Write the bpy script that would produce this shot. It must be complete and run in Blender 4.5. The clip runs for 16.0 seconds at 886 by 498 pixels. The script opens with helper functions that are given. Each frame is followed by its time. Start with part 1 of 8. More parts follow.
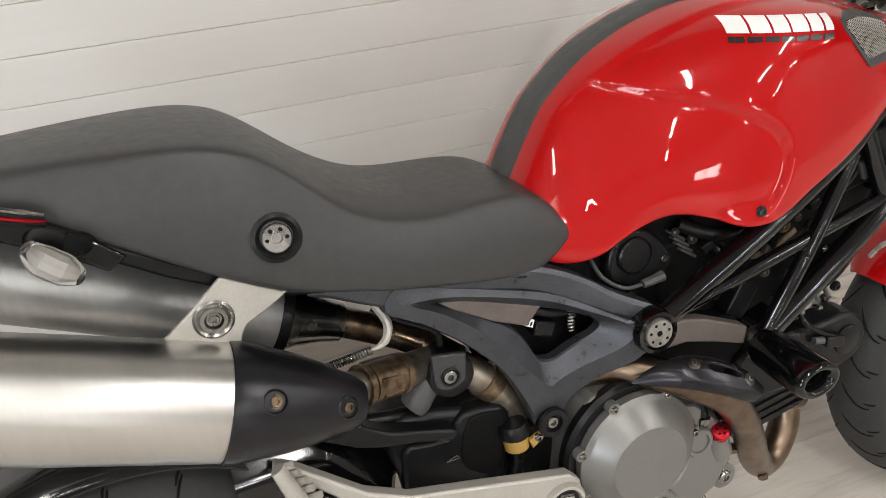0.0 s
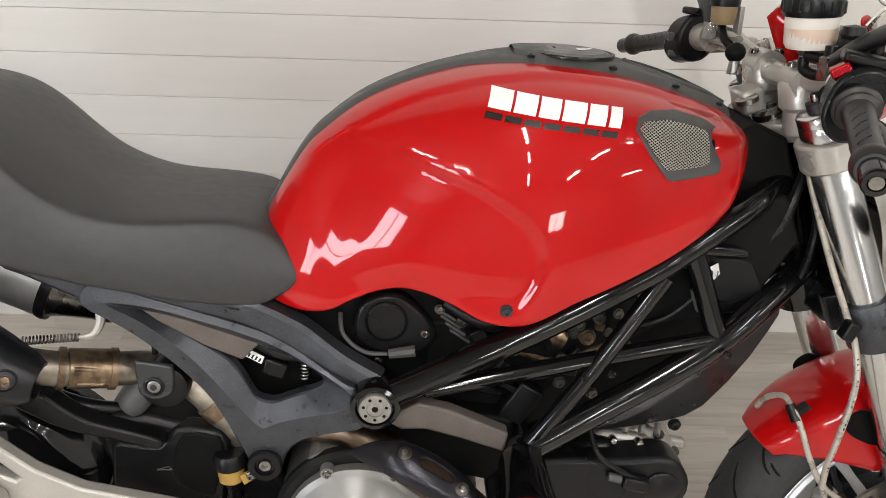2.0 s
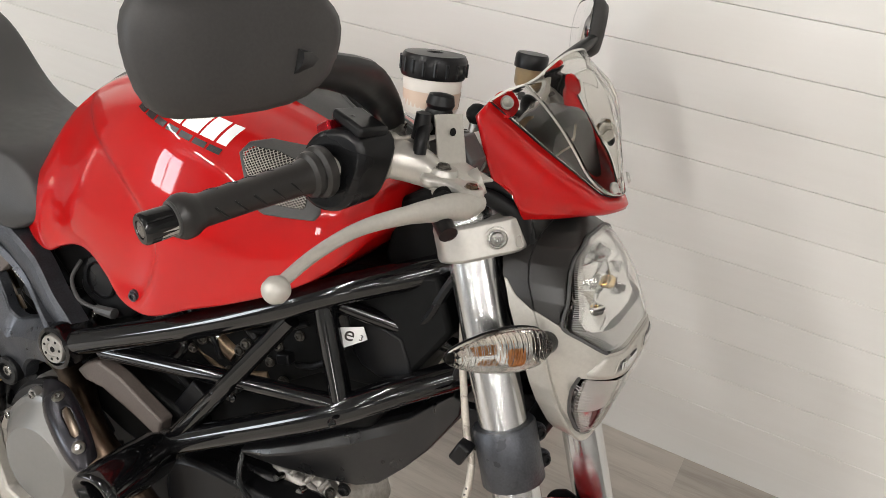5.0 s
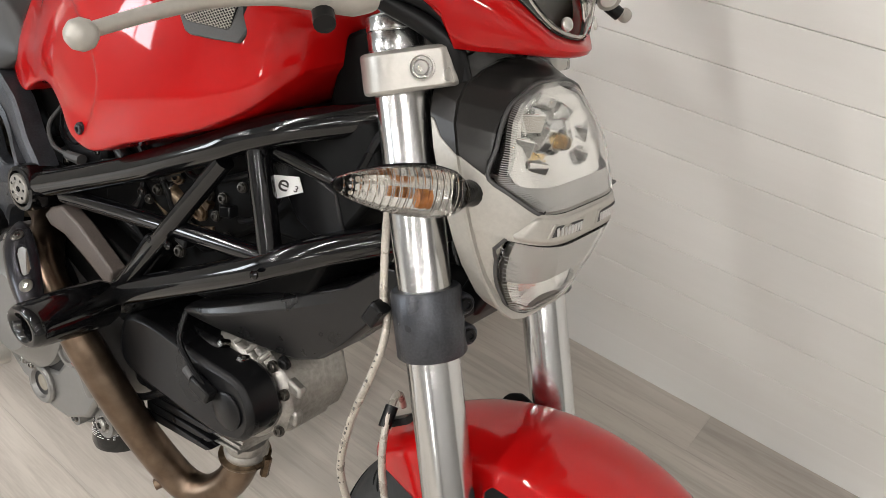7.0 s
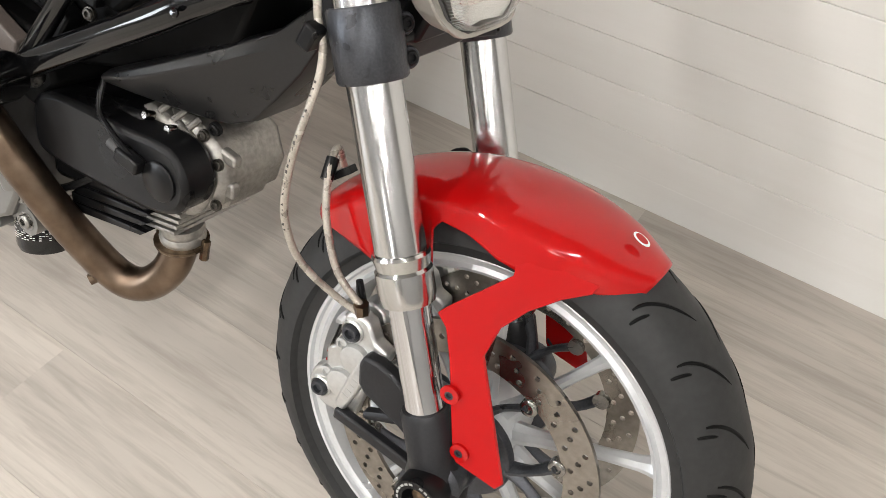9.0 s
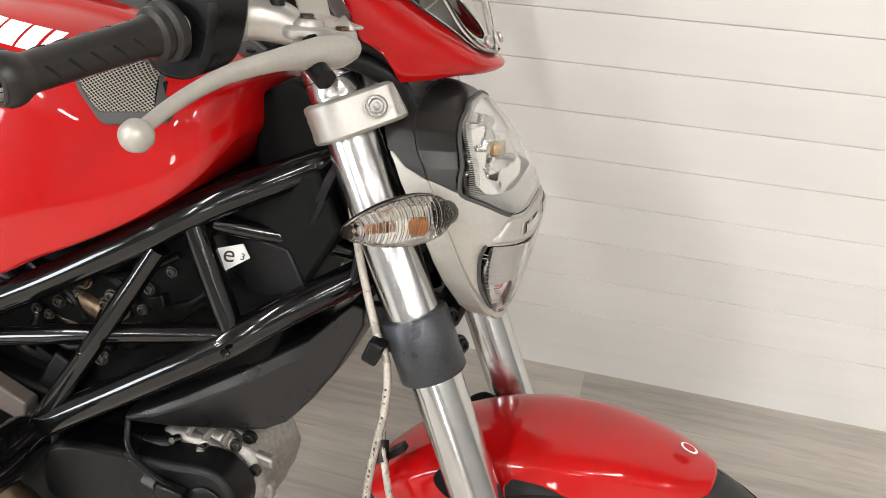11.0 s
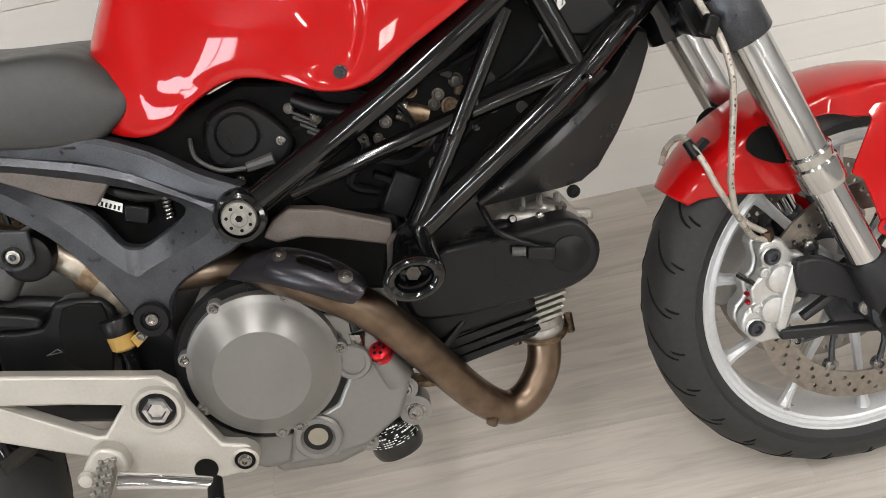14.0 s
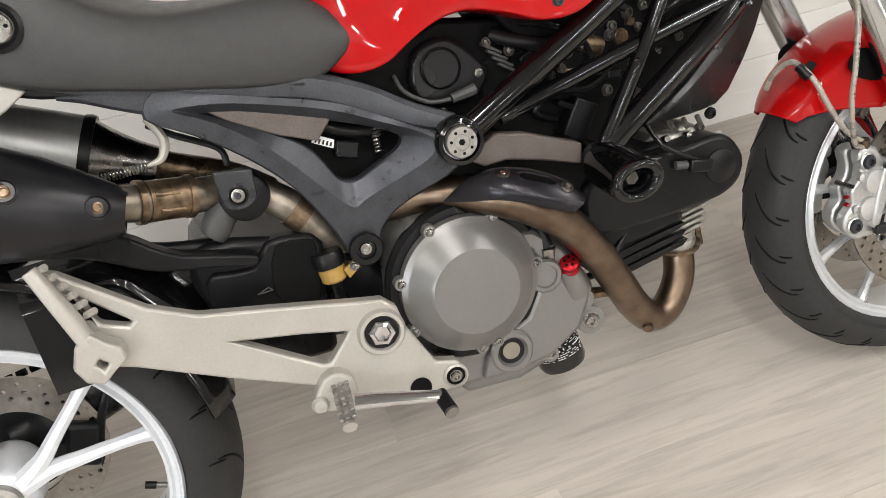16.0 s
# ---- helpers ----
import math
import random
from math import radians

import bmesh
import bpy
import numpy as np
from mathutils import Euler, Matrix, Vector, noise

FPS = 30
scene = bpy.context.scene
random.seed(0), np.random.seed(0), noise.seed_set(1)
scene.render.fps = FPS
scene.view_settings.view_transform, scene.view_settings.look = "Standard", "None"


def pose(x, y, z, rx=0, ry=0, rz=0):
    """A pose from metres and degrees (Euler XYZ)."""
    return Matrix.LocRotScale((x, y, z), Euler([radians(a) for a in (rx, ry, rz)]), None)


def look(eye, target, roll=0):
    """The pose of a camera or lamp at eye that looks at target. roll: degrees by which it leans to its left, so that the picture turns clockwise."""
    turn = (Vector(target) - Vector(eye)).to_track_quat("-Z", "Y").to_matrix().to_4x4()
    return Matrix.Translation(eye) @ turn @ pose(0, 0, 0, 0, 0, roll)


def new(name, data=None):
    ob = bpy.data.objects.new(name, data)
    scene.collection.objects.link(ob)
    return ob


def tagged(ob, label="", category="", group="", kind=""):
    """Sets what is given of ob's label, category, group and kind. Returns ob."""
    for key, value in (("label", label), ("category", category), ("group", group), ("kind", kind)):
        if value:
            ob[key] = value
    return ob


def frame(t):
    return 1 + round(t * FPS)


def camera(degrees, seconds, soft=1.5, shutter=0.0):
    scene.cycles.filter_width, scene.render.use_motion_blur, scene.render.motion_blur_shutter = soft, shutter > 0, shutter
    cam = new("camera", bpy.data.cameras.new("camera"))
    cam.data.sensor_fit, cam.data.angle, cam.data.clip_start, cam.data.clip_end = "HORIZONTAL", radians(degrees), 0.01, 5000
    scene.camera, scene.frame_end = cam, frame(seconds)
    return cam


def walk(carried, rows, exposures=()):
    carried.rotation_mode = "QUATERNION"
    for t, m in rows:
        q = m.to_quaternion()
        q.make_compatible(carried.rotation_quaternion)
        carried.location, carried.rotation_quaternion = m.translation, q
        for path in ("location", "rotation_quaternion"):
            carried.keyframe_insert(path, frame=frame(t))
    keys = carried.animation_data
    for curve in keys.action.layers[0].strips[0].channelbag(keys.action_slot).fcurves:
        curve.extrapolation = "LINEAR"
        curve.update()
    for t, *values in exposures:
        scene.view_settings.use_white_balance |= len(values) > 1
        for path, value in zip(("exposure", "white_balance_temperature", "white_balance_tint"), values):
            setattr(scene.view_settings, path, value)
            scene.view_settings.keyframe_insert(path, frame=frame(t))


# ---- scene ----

# ---- camera ----
cam = camera(57.0, 16.0, soft=0.45)
PATH = [
    (0.0, 0.0185, 0.0017, 1.3758, 51.23, 0.12, -21.23),
    (0.5, 0.1902, 0.0044, 1.3720, 50.75, -0.23, -15.75),
    (1.0, 0.3395, -0.0197, 1.3760, 50.78, -0.86, -10.10),
    (1.5, 0.4982, -0.0552, 1.3885, 51.31, -1.23, -3.85),
    (2.0, 0.6056, -0.0422, 1.3852, 51.75, -1.58, 0.32),
    (2.5, 0.7271, 0.0268, 1.3784, 51.65, -1.18, 5.40),
    (3.0, 0.8192, 0.0669, 1.3886, 52.01, -0.32, 11.34),
    (3.5, 0.9741, 0.0650, 1.3981, 53.07, -0.06, 18.03),
    (4.0, 1.1506, 0.0524, 1.3979, 53.21, -0.90, 21.98),
    (4.2, 1.1992, 0.0676, 1.4017, 52.85, -0.98, 23.05),
    (6.3, 1.4744, 0.3017, 1.3119, 54.29, -1.31, 40.09),
    (6.5, 1.4816, 0.2950, 1.2994, 54.08, -1.29, 40.15),
    (7.0, 1.4954, 0.2754, 1.2384, 51.25, -0.96, 39.79),
    (7.5, 1.5104, 0.2470, 1.1887, 47.88, -1.53, 38.17),
    (8.0, 1.5308, 0.2204, 1.1301, 44.26, -2.08, 36.04),
    (8.2, 1.5378, 0.2080, 1.1090, 42.77, -2.05, 35.47),
    (10.3, 1.4214, 0.2170, 1.1962, 47.10, -1.08, 26.57),
    (10.5, 1.3897, 0.1905, 1.2173, 49.09, -1.18, 23.16),
    (11.0, 1.3311, 0.1530, 1.2555, 53.12, 0.64, 16.82),
    (11.5, 1.2698, 0.0743, 1.2522, 55.79, 4.82, 11.72),
    (12.0, 1.1909, -0.0290, 1.2329, 55.84, 7.67, 7.63),
    (12.5, 1.0684, -0.0707, 1.1949, 55.47, 7.76, 2.07),
    (13.0, 0.9406, -0.0926, 1.1544, 54.14, 7.91, -4.03),
    (13.5, 0.8657, -0.1148, 1.1275, 53.36, 8.76, -6.07),
    (14.0, 0.7489, -0.1844, 1.1134, 53.20, 9.27, -7.51),
    (14.5, 0.6540, -0.2247, 1.1147, 53.51, 9.14, -8.64),
    (15.0, 0.5477, -0.2312, 1.1217, 53.25, 8.05, -11.60),
    (15.5, 0.4271, -0.2280, 1.1248, 52.77, 7.55, -15.28),
    (16.0, 0.3220, -0.2323, 1.1340, 52.52, 7.34, -17.66),
]
walk(cam, [(t, pose(x, y, z, rx, ry, rz)) for t, x, y, z, rx, ry, rz in PATH],
     exposures=[(0.0, -0.16), (1.2, -0.14), (2.4, -0.03), (4.2, -0.03), (6.3, -0.08), (7.2, -0.02), (8.2, 0.03), (10.3, 0.32), (11.0, 0.22), (11.4, -0.08), (12.5, -0.12), (13.5, -0.05), (16.0, 0.05)])

# ---- world and lights ----
WALL_Y, ROOM_X0, ROOM_X1, ROOM_Y0, ROOM_H = 1.418, -3.2, 4.6, -6.5, 2.75

world = bpy.data.worlds.new("world")
scene.world = world
world.use_nodes = True
wn = world.node_tree.nodes
sky = wn.new("ShaderNodeTexSky")
sky.sky_type, sky.sun_disc, sky.sun_elevation, sky.sun_rotation = "NISHITA", False, radians(40), radians(200)
world.node_tree.links.new(sky.outputs[0], wn["Background"].inputs[0])
wn["Background"].inputs[1].default_value = 0.12


def area_lamp(name, m, sx, sy, watts, colour):
    data = bpy.data.lights.new(name, "AREA")
    data.shape, data.size, data.size_y, data.energy, data.color = "RECTANGLE", sx, sy, watts, colour
    ob = new(name, data)
    ob.matrix_world = m
    return ob


# ---- materials ----
def material(name, colour, rough=0.5, metal=0.0, coat=0.0, scale=60.0, vary=0.12, bump=0.05, rough_vary=0.1,
             stretch=(1, 1, 1), second=None, spec=0.5, bump_scale=None, per_object=0.0):
    """A node material with colour and gloss that vary at two scales, and fine relief."""
    m = bpy.data.materials.new(name)
    m.use_nodes = True
    nt = m.node_tree
    n, link = nt.nodes, nt.links.new
    b = n["Principled BSDF"]
    b.inputs["Metallic"].default_value = metal
    b.inputs["Coat Weight"].default_value = coat
    b.inputs["Coat Roughness"].default_value = 0.03
    b.inputs["Specular IOR Level"].default_value = spec
    co = n.new("ShaderNodeTexCoord")
    mp = n.new("ShaderNodeMapping")
    mp.inputs["Scale"].default_value = stretch
    link(co.outputs["Object"], mp.inputs[0])
    fine = n.new("ShaderNodeTexNoise")
    fine.inputs["Scale"].default_value = scale
    fine.inputs["Detail"].default_value = 6
    wide = n.new("ShaderNodeTexNoise")
    wide.inputs["Scale"].default_value = scale / 9
    wide.inputs["Detail"].default_value = 3
    link(mp.outputs[0], fine.inputs[0])
    link(mp.outputs[0], wide.inputs[0])
    add = n.new("ShaderNodeMath")
    add.operation = "ADD"
    link(fine.outputs["Fac"], add.inputs[0])
    link(wide.outputs["Fac"], add.inputs[1])
    half = n.new("ShaderNodeMath")
    half.operation, half.inputs[1].default_value = "MULTIPLY", 0.5
    link(add.outputs[0], half.inputs[0])
    ramp = n.new("ShaderNodeValToRGB")
    lo = [c * (1 - vary) for c in colour]
    hi = list(second) if second else [min(1, c * (1 + vary)) for c in colour]
    ramp.color_ramp.elements[0].position, ramp.color_ramp.elements[0].color = 0.35, (*lo, 1)
    ramp.color_ramp.elements[1].position, ramp.color_ramp.elements[1].color = 0.65, (*hi, 1)
    link(half.outputs[0], ramp.inputs[0])
    if per_object:
        info = n.new("ShaderNodeObjectInfo")
        hsv = n.new("ShaderNodeHueSaturation")
        rng = n.new("ShaderNodeMapRange")
        rng.inputs["To Min"].default_value, rng.inputs["To Max"].default_value = 1 - per_object, 1 + per_object
        link(info.outputs["Random"], rng.inputs[0])
        link(rng.outputs[0], hsv.inputs["Value"])
        link(ramp.outputs[0], hsv.inputs["Color"])
        link(hsv.outputs[0], b.inputs["Base Color"])
    else:
        link(ramp.outputs[0], b.inputs["Base Color"])
    rr = n.new("ShaderNodeMapRange")
    rr.inputs["From Min"].default_value, rr.inputs["From Max"].default_value = 0.3, 0.7
    rr.inputs["To Min"].default_value, rr.inputs["To Max"].default_value = max(0.02, rough - rough_vary), min(1, rough + rough_vary)
    link(wide.outputs["Fac"], rr.inputs[0])
    link(rr.outputs[0], b.inputs["Roughness"])
    if bump:
        bp = n.new("ShaderNodeBump")
        bp.inputs["Strength"].default_value, bp.inputs["Distance"].default_value = bump, 0.002
        if bump_scale:
            grain = n.new("ShaderNodeTexNoise")
            grain.inputs["Scale"].default_value = bump_scale
            link(mp.outputs[0], grain.inputs[0])
            link(grain.outputs["Fac"], bp.inputs["Height"])
        else:
            link(fine.outputs["Fac"], bp.inputs["Height"])
        link(bp.outputs[0], b.inputs["Normal"])
    return m


RED = material("red_lacquer", (0.42, 0.0032, 0.0038), 0.33, coat=0.85, scale=14, vary=0.03, bump=0.0, rough_vary=0.03, spec=0.05)
BLACK_GLOSS = material("black_gloss_paint", (0.003, 0.003, 0.0034), 0.10, coat=0.0, scale=30, vary=0.2, bump=0.01, rough_vary=0.03, spec=0.55)
BLACK_MATT = material("black_plastic", (0.0055, 0.0055, 0.006), 0.33, scale=90, vary=0.25, bump=0.05, spec=0.26)
COVER_BLACK = material("satin_black_cover", (0.010, 0.010, 0.0105), 0.30, scale=200, vary=0.2, bump=0.03, rough_vary=0.05, spec=0.45)
# BLACK_DEEP: rubber and deep black parts, and painted shade of holes and hollows
BLACK_DEEP = material("black_rubber_and_hollow_shade", (0.004, 0.004, 0.004), 0.6, scale=70, vary=0.3, bump=0.08, spec=0.12)
DARK_GREY = material("dark_grey_cast_paint", (0.060, 0.063, 0.071), 0.36, metal=0.6, scale=420, vary=0.25, bump=0.16, spec=0.45)
SIDE_BROWN = material("brown_grey_plastic", (0.10, 0.082, 0.072), 0.5, scale=400, vary=0.2, bump=0.15)
SEAT = material("black_vinyl", (0.038, 0.0375, 0.037), 0.43, scale=700, vary=0.12, bump=0.12, rough_vary=0.05, spec=0.4)
TRIM_GREY = material("dark_trim_plastic", (0.062, 0.061, 0.060), 0.5, scale=500, vary=0.12, bump=0.08, spec=0.4)
CAP_GREY = material("grey_cap_plastic", (0.12, 0.118, 0.115), 0.45, scale=400, vary=0.1, bump=0.06)
MIRROR_SHELL = material("dark_grey_mirror_plastic", (0.032, 0.030, 0.029), 0.55, scale=500, vary=0.12, bump=0.05, spec=0.4)
BLACK_SATIN = material("satin_black_plastic", (0.017, 0.0155, 0.0145), 0.36, scale=300, vary=0.12, bump=0.04, rough_vary=0.04, spec=0.4)
VALVE_GREY = material("grey_bracket_paint", (0.045, 0.047, 0.050), 0.33, metal=0.4, scale=300, vary=0.12, bump=0.05)
ENGINE_GREY = material("grey_cast_magnesium", (0.205, 0.20, 0.191), 0.36, metal=0.6, scale=160, vary=0.035, bump=0.03, rough_vary=0.06)
CAST_ALU = material("raw_cast_aluminium", (0.34, 0.325, 0.30), 0.40, metal=0.75, scale=150, vary=0.25, bump=0.25)
CHAMPAGNE = material("champagne_silver_paint", (0.43, 0.408, 0.368), 0.42, metal=0.35, scale=260, vary=0.06, bump=0.06)
CLAMP = material("silver_anodised", (0.47, 0.45, 0.415), 0.34, metal=0.6, scale=200, vary=0.06, bump=0.04)
BRUSHED = material("brushed_aluminium", (0.62, 0.605, 0.58), 0.32, metal=1.0, scale=160, vary=0.03, bump=0.012, rough_vary=0.04, stretch=(1, 0.15, 0.15))
BRUSHED_DULL = material("dull_aluminium", (0.58, 0.585, 0.58), 0.42, metal=0.8, scale=120, vary=0.08, bump=0.02, stretch=(1, 0.2, 0.2))
CHROME = material("hard_chrome", (0.62, 0.62, 0.63), 0.05, metal=1.0, scale=30, vary=0.03, bump=0.0, rough_vary=0.03)
FORK_SILVER = material("turned_fork_tube", (0.56, 0.56, 0.555), 0.19, metal=1.0, scale=25, vary=0.04, bump=0.02, rough_vary=0.05)
DULL_STEEL = material("grimy_steel", (0.10, 0.092, 0.082), 0.38, metal=0.9, scale=160, vary=0.35, bump=0.08)
STEEL = material("zinc_steel", (0.29, 0.28, 0.265), 0.26, metal=1.0, scale=160, vary=0.2, bump=0.06)
DISC_STEEL = material("brake_steel", (0.30, 0.275, 0.245), 0.32, metal=1.0, scale=120, vary=0.2, bump=0.05)
BRONZE = material("heat_tinted_steel", (0.165, 0.115, 0.08), 0.36, metal=1.0, scale=34, vary=0.3, bump=0.04, second=(0.27, 0.20, 0.145))
RUSTY = material("heat_stained_steel", (0.075, 0.045, 0.025), 0.33, metal=0.85, scale=85, vary=0.6, bump=0.12, second=(0.30, 0.215, 0.14))
STAINED = material("whitened_exhaust_steel", (0.085, 0.055, 0.034), 0.36, metal=0.8, scale=45, vary=0.6, bump=0.15, second=(0.42, 0.37, 0.30))
SHIELD_BLACK = material("blued_shield_steel", (0.016, 0.017, 0.023), 0.25, metal=0.6, scale=14, vary=0.3, bump=0.02, second=(0.040, 0.036, 0.040))
HEAT_BLACK = material("satin_black_steel", (0.009, 0.009, 0.011), 0.27, metal=0.3, scale=30, vary=0.3, bump=0.03)
TYRE = material("tyre_rubber", (0.024, 0.024, 0.024), 0.60, scale=120, vary=0.2, bump=0.12, spec=0.35)
RIM = material("silver_wheel_paint", (0.60, 0.61, 0.62), 0.36, metal=0.45, scale=120, vary=0.05, bump=0.03)
RIM_WHITE = material("light_silver_wheel_paint", (0.68, 0.70, 0.73), 0.36, metal=0.3, scale=120, vary=0.05, bump=0.03)
BLACK_CAST = material("black_cast_alloy", (0.018, 0.018, 0.020), 0.42, metal=0.3, scale=260, vary=0.2, bump=0.12, spec=0.4)
CALIPER = material("bare_caliper_alloy", (0.56, 0.56, 0.55), 0.36, metal=0.8, scale=200, vary=0.08, bump=0.06)
RED_ANODISED = material("red_anodised", (0.40, 0.008, 0.015), 0.25, metal=0.8, scale=80, vary=0.05, bump=0.0)
WHITE_PRINT = material("white_print", (0.86, 0.86, 0.85), 0.35, scale=60, vary=0.02, bump=0.0, coat=0.5)
TRIM_PRINT = material("worn_grey_print", (0.34, 0.34, 0.33), 0.5, scale=300, vary=0.2, bump=0.0)
BLACK_PRINT = material("black_print", (0.02, 0.015, 0.015), 0.3, scale=60, vary=0.1, bump=0.0, coat=0.5)
MILKY = material("milky_reservoir_plastic", (0.66, 0.62, 0.57), 0.28, scale=40, vary=0.08, bump=0.0)
AMBER_FLUID = material("brown_fluid", (0.56, 0.43, 0.34), 0.25, scale=30, vary=0.1, bump=0.0)
RES_BROWN = material("brown_stained_plastic", (0.24, 0.175, 0.095), 0.3, scale=60, vary=0.15, bump=0.02)
SIGHT = material("oil_stained_glass", (0.20, 0.18, 0.14), 0.12, scale=60, vary=0.1, bump=0.0)
OCHRE = material("yellowed_plastic", (0.36, 0.22, 0.055), 0.35, scale=60, vary=0.15, bump=0.02)
HOSE = material("clear_hose_over_steel", (0.40, 0.36, 0.31), 0.3, metal=0.3, scale=500, vary=0.2, bump=0.3)
GREEN_PLUG = material("pale_green_plastic", (0.21, 0.24, 0.17), 0.4, scale=60, vary=0.1, bump=0.0)
ORANGE = material("orange_bulb", (0.55, 0.21, 0.06), 0.25, scale=60, vary=0.1, bump=0.0)
# grey of the unseen walls and ceiling, chosen to keep reflections dark
ROOM_PAINT = material("dim_room_paint", (0.30, 0.295, 0.285), 0.7, scale=8, vary=0.05, bump=0.05)
PAINT_WHITE = material("white_ceiling_paint", (0.78, 0.77, 0.75), 0.7, scale=8, vary=0.03, bump=0.05)
REFLECTOR_DULL = material("dull_lamp_reflector", (0.62, 0.61, 0.60), 0.40, metal=0.25, scale=60, vary=0.04, bump=0.0)
REFLECTOR = material("lamp_reflector", (0.84, 0.84, 0.83), 0.16, metal=1.0, scale=60, vary=0.03, bump=0.0)


def glass(name, colour, rough, ior=1.45):
    m = bpy.data.materials.new(name)
    m.use_nodes = True
    b = m.node_tree.nodes["Principled BSDF"]
    b.inputs["Base Color"].default_value = (*colour, 1)
    b.inputs["Roughness"].default_value = rough
    b.inputs["IOR"].default_value = ior
    b.inputs["Transmission Weight"].default_value = 1.0
    return m


CLEAR = glass("clear_plastic", (0.97, 0.97, 0.96), 0.0, 1.25)
SCREEN = glass("tinted_screen", (0.90, 0.895, 0.87), 0.01, 1.06)
FROSTED = glass("milky_plastic", (0.96, 0.94, 0.91), 0.14, 1.15)
SCREEN_EDGE = material("screen_edge_plastic", (0.62, 0.61, 0.57), 0.12, scale=60, vary=0.05, bump=0.0)
AMBER_GLASS = glass("amber_bulb_glass", (0.95, 0.72, 0.40), 0.02, 1.3)
MIRROR = material("mirror_glass", (0.9, 0.9, 0.9), 0.03, metal=1.0, scale=10, vary=0.0, bump=0.0, rough_vary=0.0)


def glow(name, colour, strength):
    m = bpy.data.materials.new(name)
    m.use_nodes = True
    b = m.node_tree.nodes["Principled BSDF"]
    b.inputs["Base Color"].default_value = (0.8, 0.8, 0.8, 1)
    b.inputs["Emission Color"].default_value = (*colour, 1)
    b.inputs["Emission Strength"].default_value = strength
    return m


def wood(name, base, dark, rough, grain=1.0, knots=0.0, bump=0.1, per_object=0.1, mottle=0.0, axis_scale=(0.9, 14, 14)):
    """Boards whose grain runs along their local x."""
    m = bpy.data.materials.new(name)
    m.use_nodes = True
    nt = m.node_tree
    n, link = nt.nodes, nt.links.new
    b = n["Principled BSDF"]
    co, mp, info = n.new("ShaderNodeTexCoord"), n.new("ShaderNodeMapping"), n.new("ShaderNodeObjectInfo")
    shift = n.new("ShaderNodeVectorMath")
    shift.operation = "MULTIPLY"
    shift.inputs[1].default_value = (37, 11, 5)
    comb = n.new("ShaderNodeCombineXYZ")
    for i in range(3):
        link(info.outputs["Random"], comb.inputs[i])
    link(comb.outputs[0], shift.inputs[0])
    link(shift.outputs[0], mp.inputs["Location"])
    link(co.outputs["Object"], mp.inputs[0])
    mp.inputs["Scale"].default_value = axis_scale
    long_grain, fine = n.new("ShaderNodeTexNoise"), n.new("ShaderNodeTexNoise")
    long_grain.inputs["Scale"].default_value, long_grain.inputs["Detail"].default_value = 2.2, 8
    long_grain.inputs["Distortion"].default_value = 0.9
    fine.inputs["Scale"].default_value, fine.inputs["Detail"].default_value = 14, 5
    link(mp.outputs[0], long_grain.inputs[0])
    link(mp.outputs[0], fine.inputs[0])
    mix = n.new("ShaderNodeMath")
    mix.operation = "MULTIPLY_ADD"
    mix.inputs[1].default_value, mix.inputs[2].default_value = 0.35, 0.0
    link(fine.outputs["Fac"], mix.inputs[0])
    add = n.new("ShaderNodeMath")
    add.operation = "ADD"
    link(mix.outputs[0], add.inputs[0])
    link(long_grain.outputs["Fac"], add.inputs[1])
    ramp = n.new("ShaderNodeValToRGB")
    e = ramp.color_ramp.elements
    e[0].position, e[0].color = 0.45, (*dark, 1)
    e[1].position, e[1].color = 0.45 + 0.35 / grain, (*base, 1)
    link(add.outputs[0], ramp.inputs[0])
    last = ramp.outputs[0]
    if knots:
        vo, km = n.new("ShaderNodeTexVoronoi"), n.new("ShaderNodeMapping")
        km.inputs["Scale"].default_value = (1.4, 3.2, 3.2)
        link(shift.outputs[0], km.inputs["Location"])
        link(co.outputs["Object"], km.inputs[0])
        link(km.outputs[0], vo.inputs[0])
        vo.inputs["Scale"].default_value = 1.0
        kr = n.new("ShaderNodeValToRGB")
        kr.color_ramp.elements[0].position, kr.color_ramp.elements[0].color = 0.02, (knots, knots, knots, 1)
        kr.color_ramp.elements[1].position, kr.color_ramp.elements[1].color = 0.09, (1, 1, 1, 1)
        link(vo.outputs["Distance"], kr.inputs[0])
        mul = n.new("ShaderNodeMix")
        mul.data_type, mul.blend_type = "RGBA", "MULTIPLY"
        mul.inputs["Factor"].default_value = 1.0
        link(last, mul.inputs[6])
        link(kr.outputs[0], mul.inputs[7])
        last = mul.outputs[2]
    hsv, rng = n.new("ShaderNodeHueSaturation"), n.new("ShaderNodeMapRange")
    rng.inputs["To Min"].default_value, rng.inputs["To Max"].default_value = 1 - per_object, 1 + per_object
    link(info.outputs["Random"], rng.inputs[0])
    broad, span, tone = n.new("ShaderNodeTexNoise"), n.new("ShaderNodeMapRange"), n.new("ShaderNodeMath")
    broad.inputs["Scale"].default_value, broad.inputs["Detail"].default_value = 0.32, 3
    broad.inputs["Distortion"].default_value = 0.6
    span.inputs["From Min"].default_value, span.inputs["From Max"].default_value = 0.3, 0.7
    span.inputs["To Min"].default_value, span.inputs["To Max"].default_value = 1 - mottle, 1 + mottle
    tone.operation = "MULTIPLY"
    link(mp.outputs[0], broad.inputs[0])
    link(broad.outputs["Fac"], span.inputs[0])
    link(span.outputs[0], tone.inputs[0])
    link(rng.outputs[0], tone.inputs[1])
    link(tone.outputs[0], hsv.inputs["Value"])
    link(last, hsv.inputs["Color"])
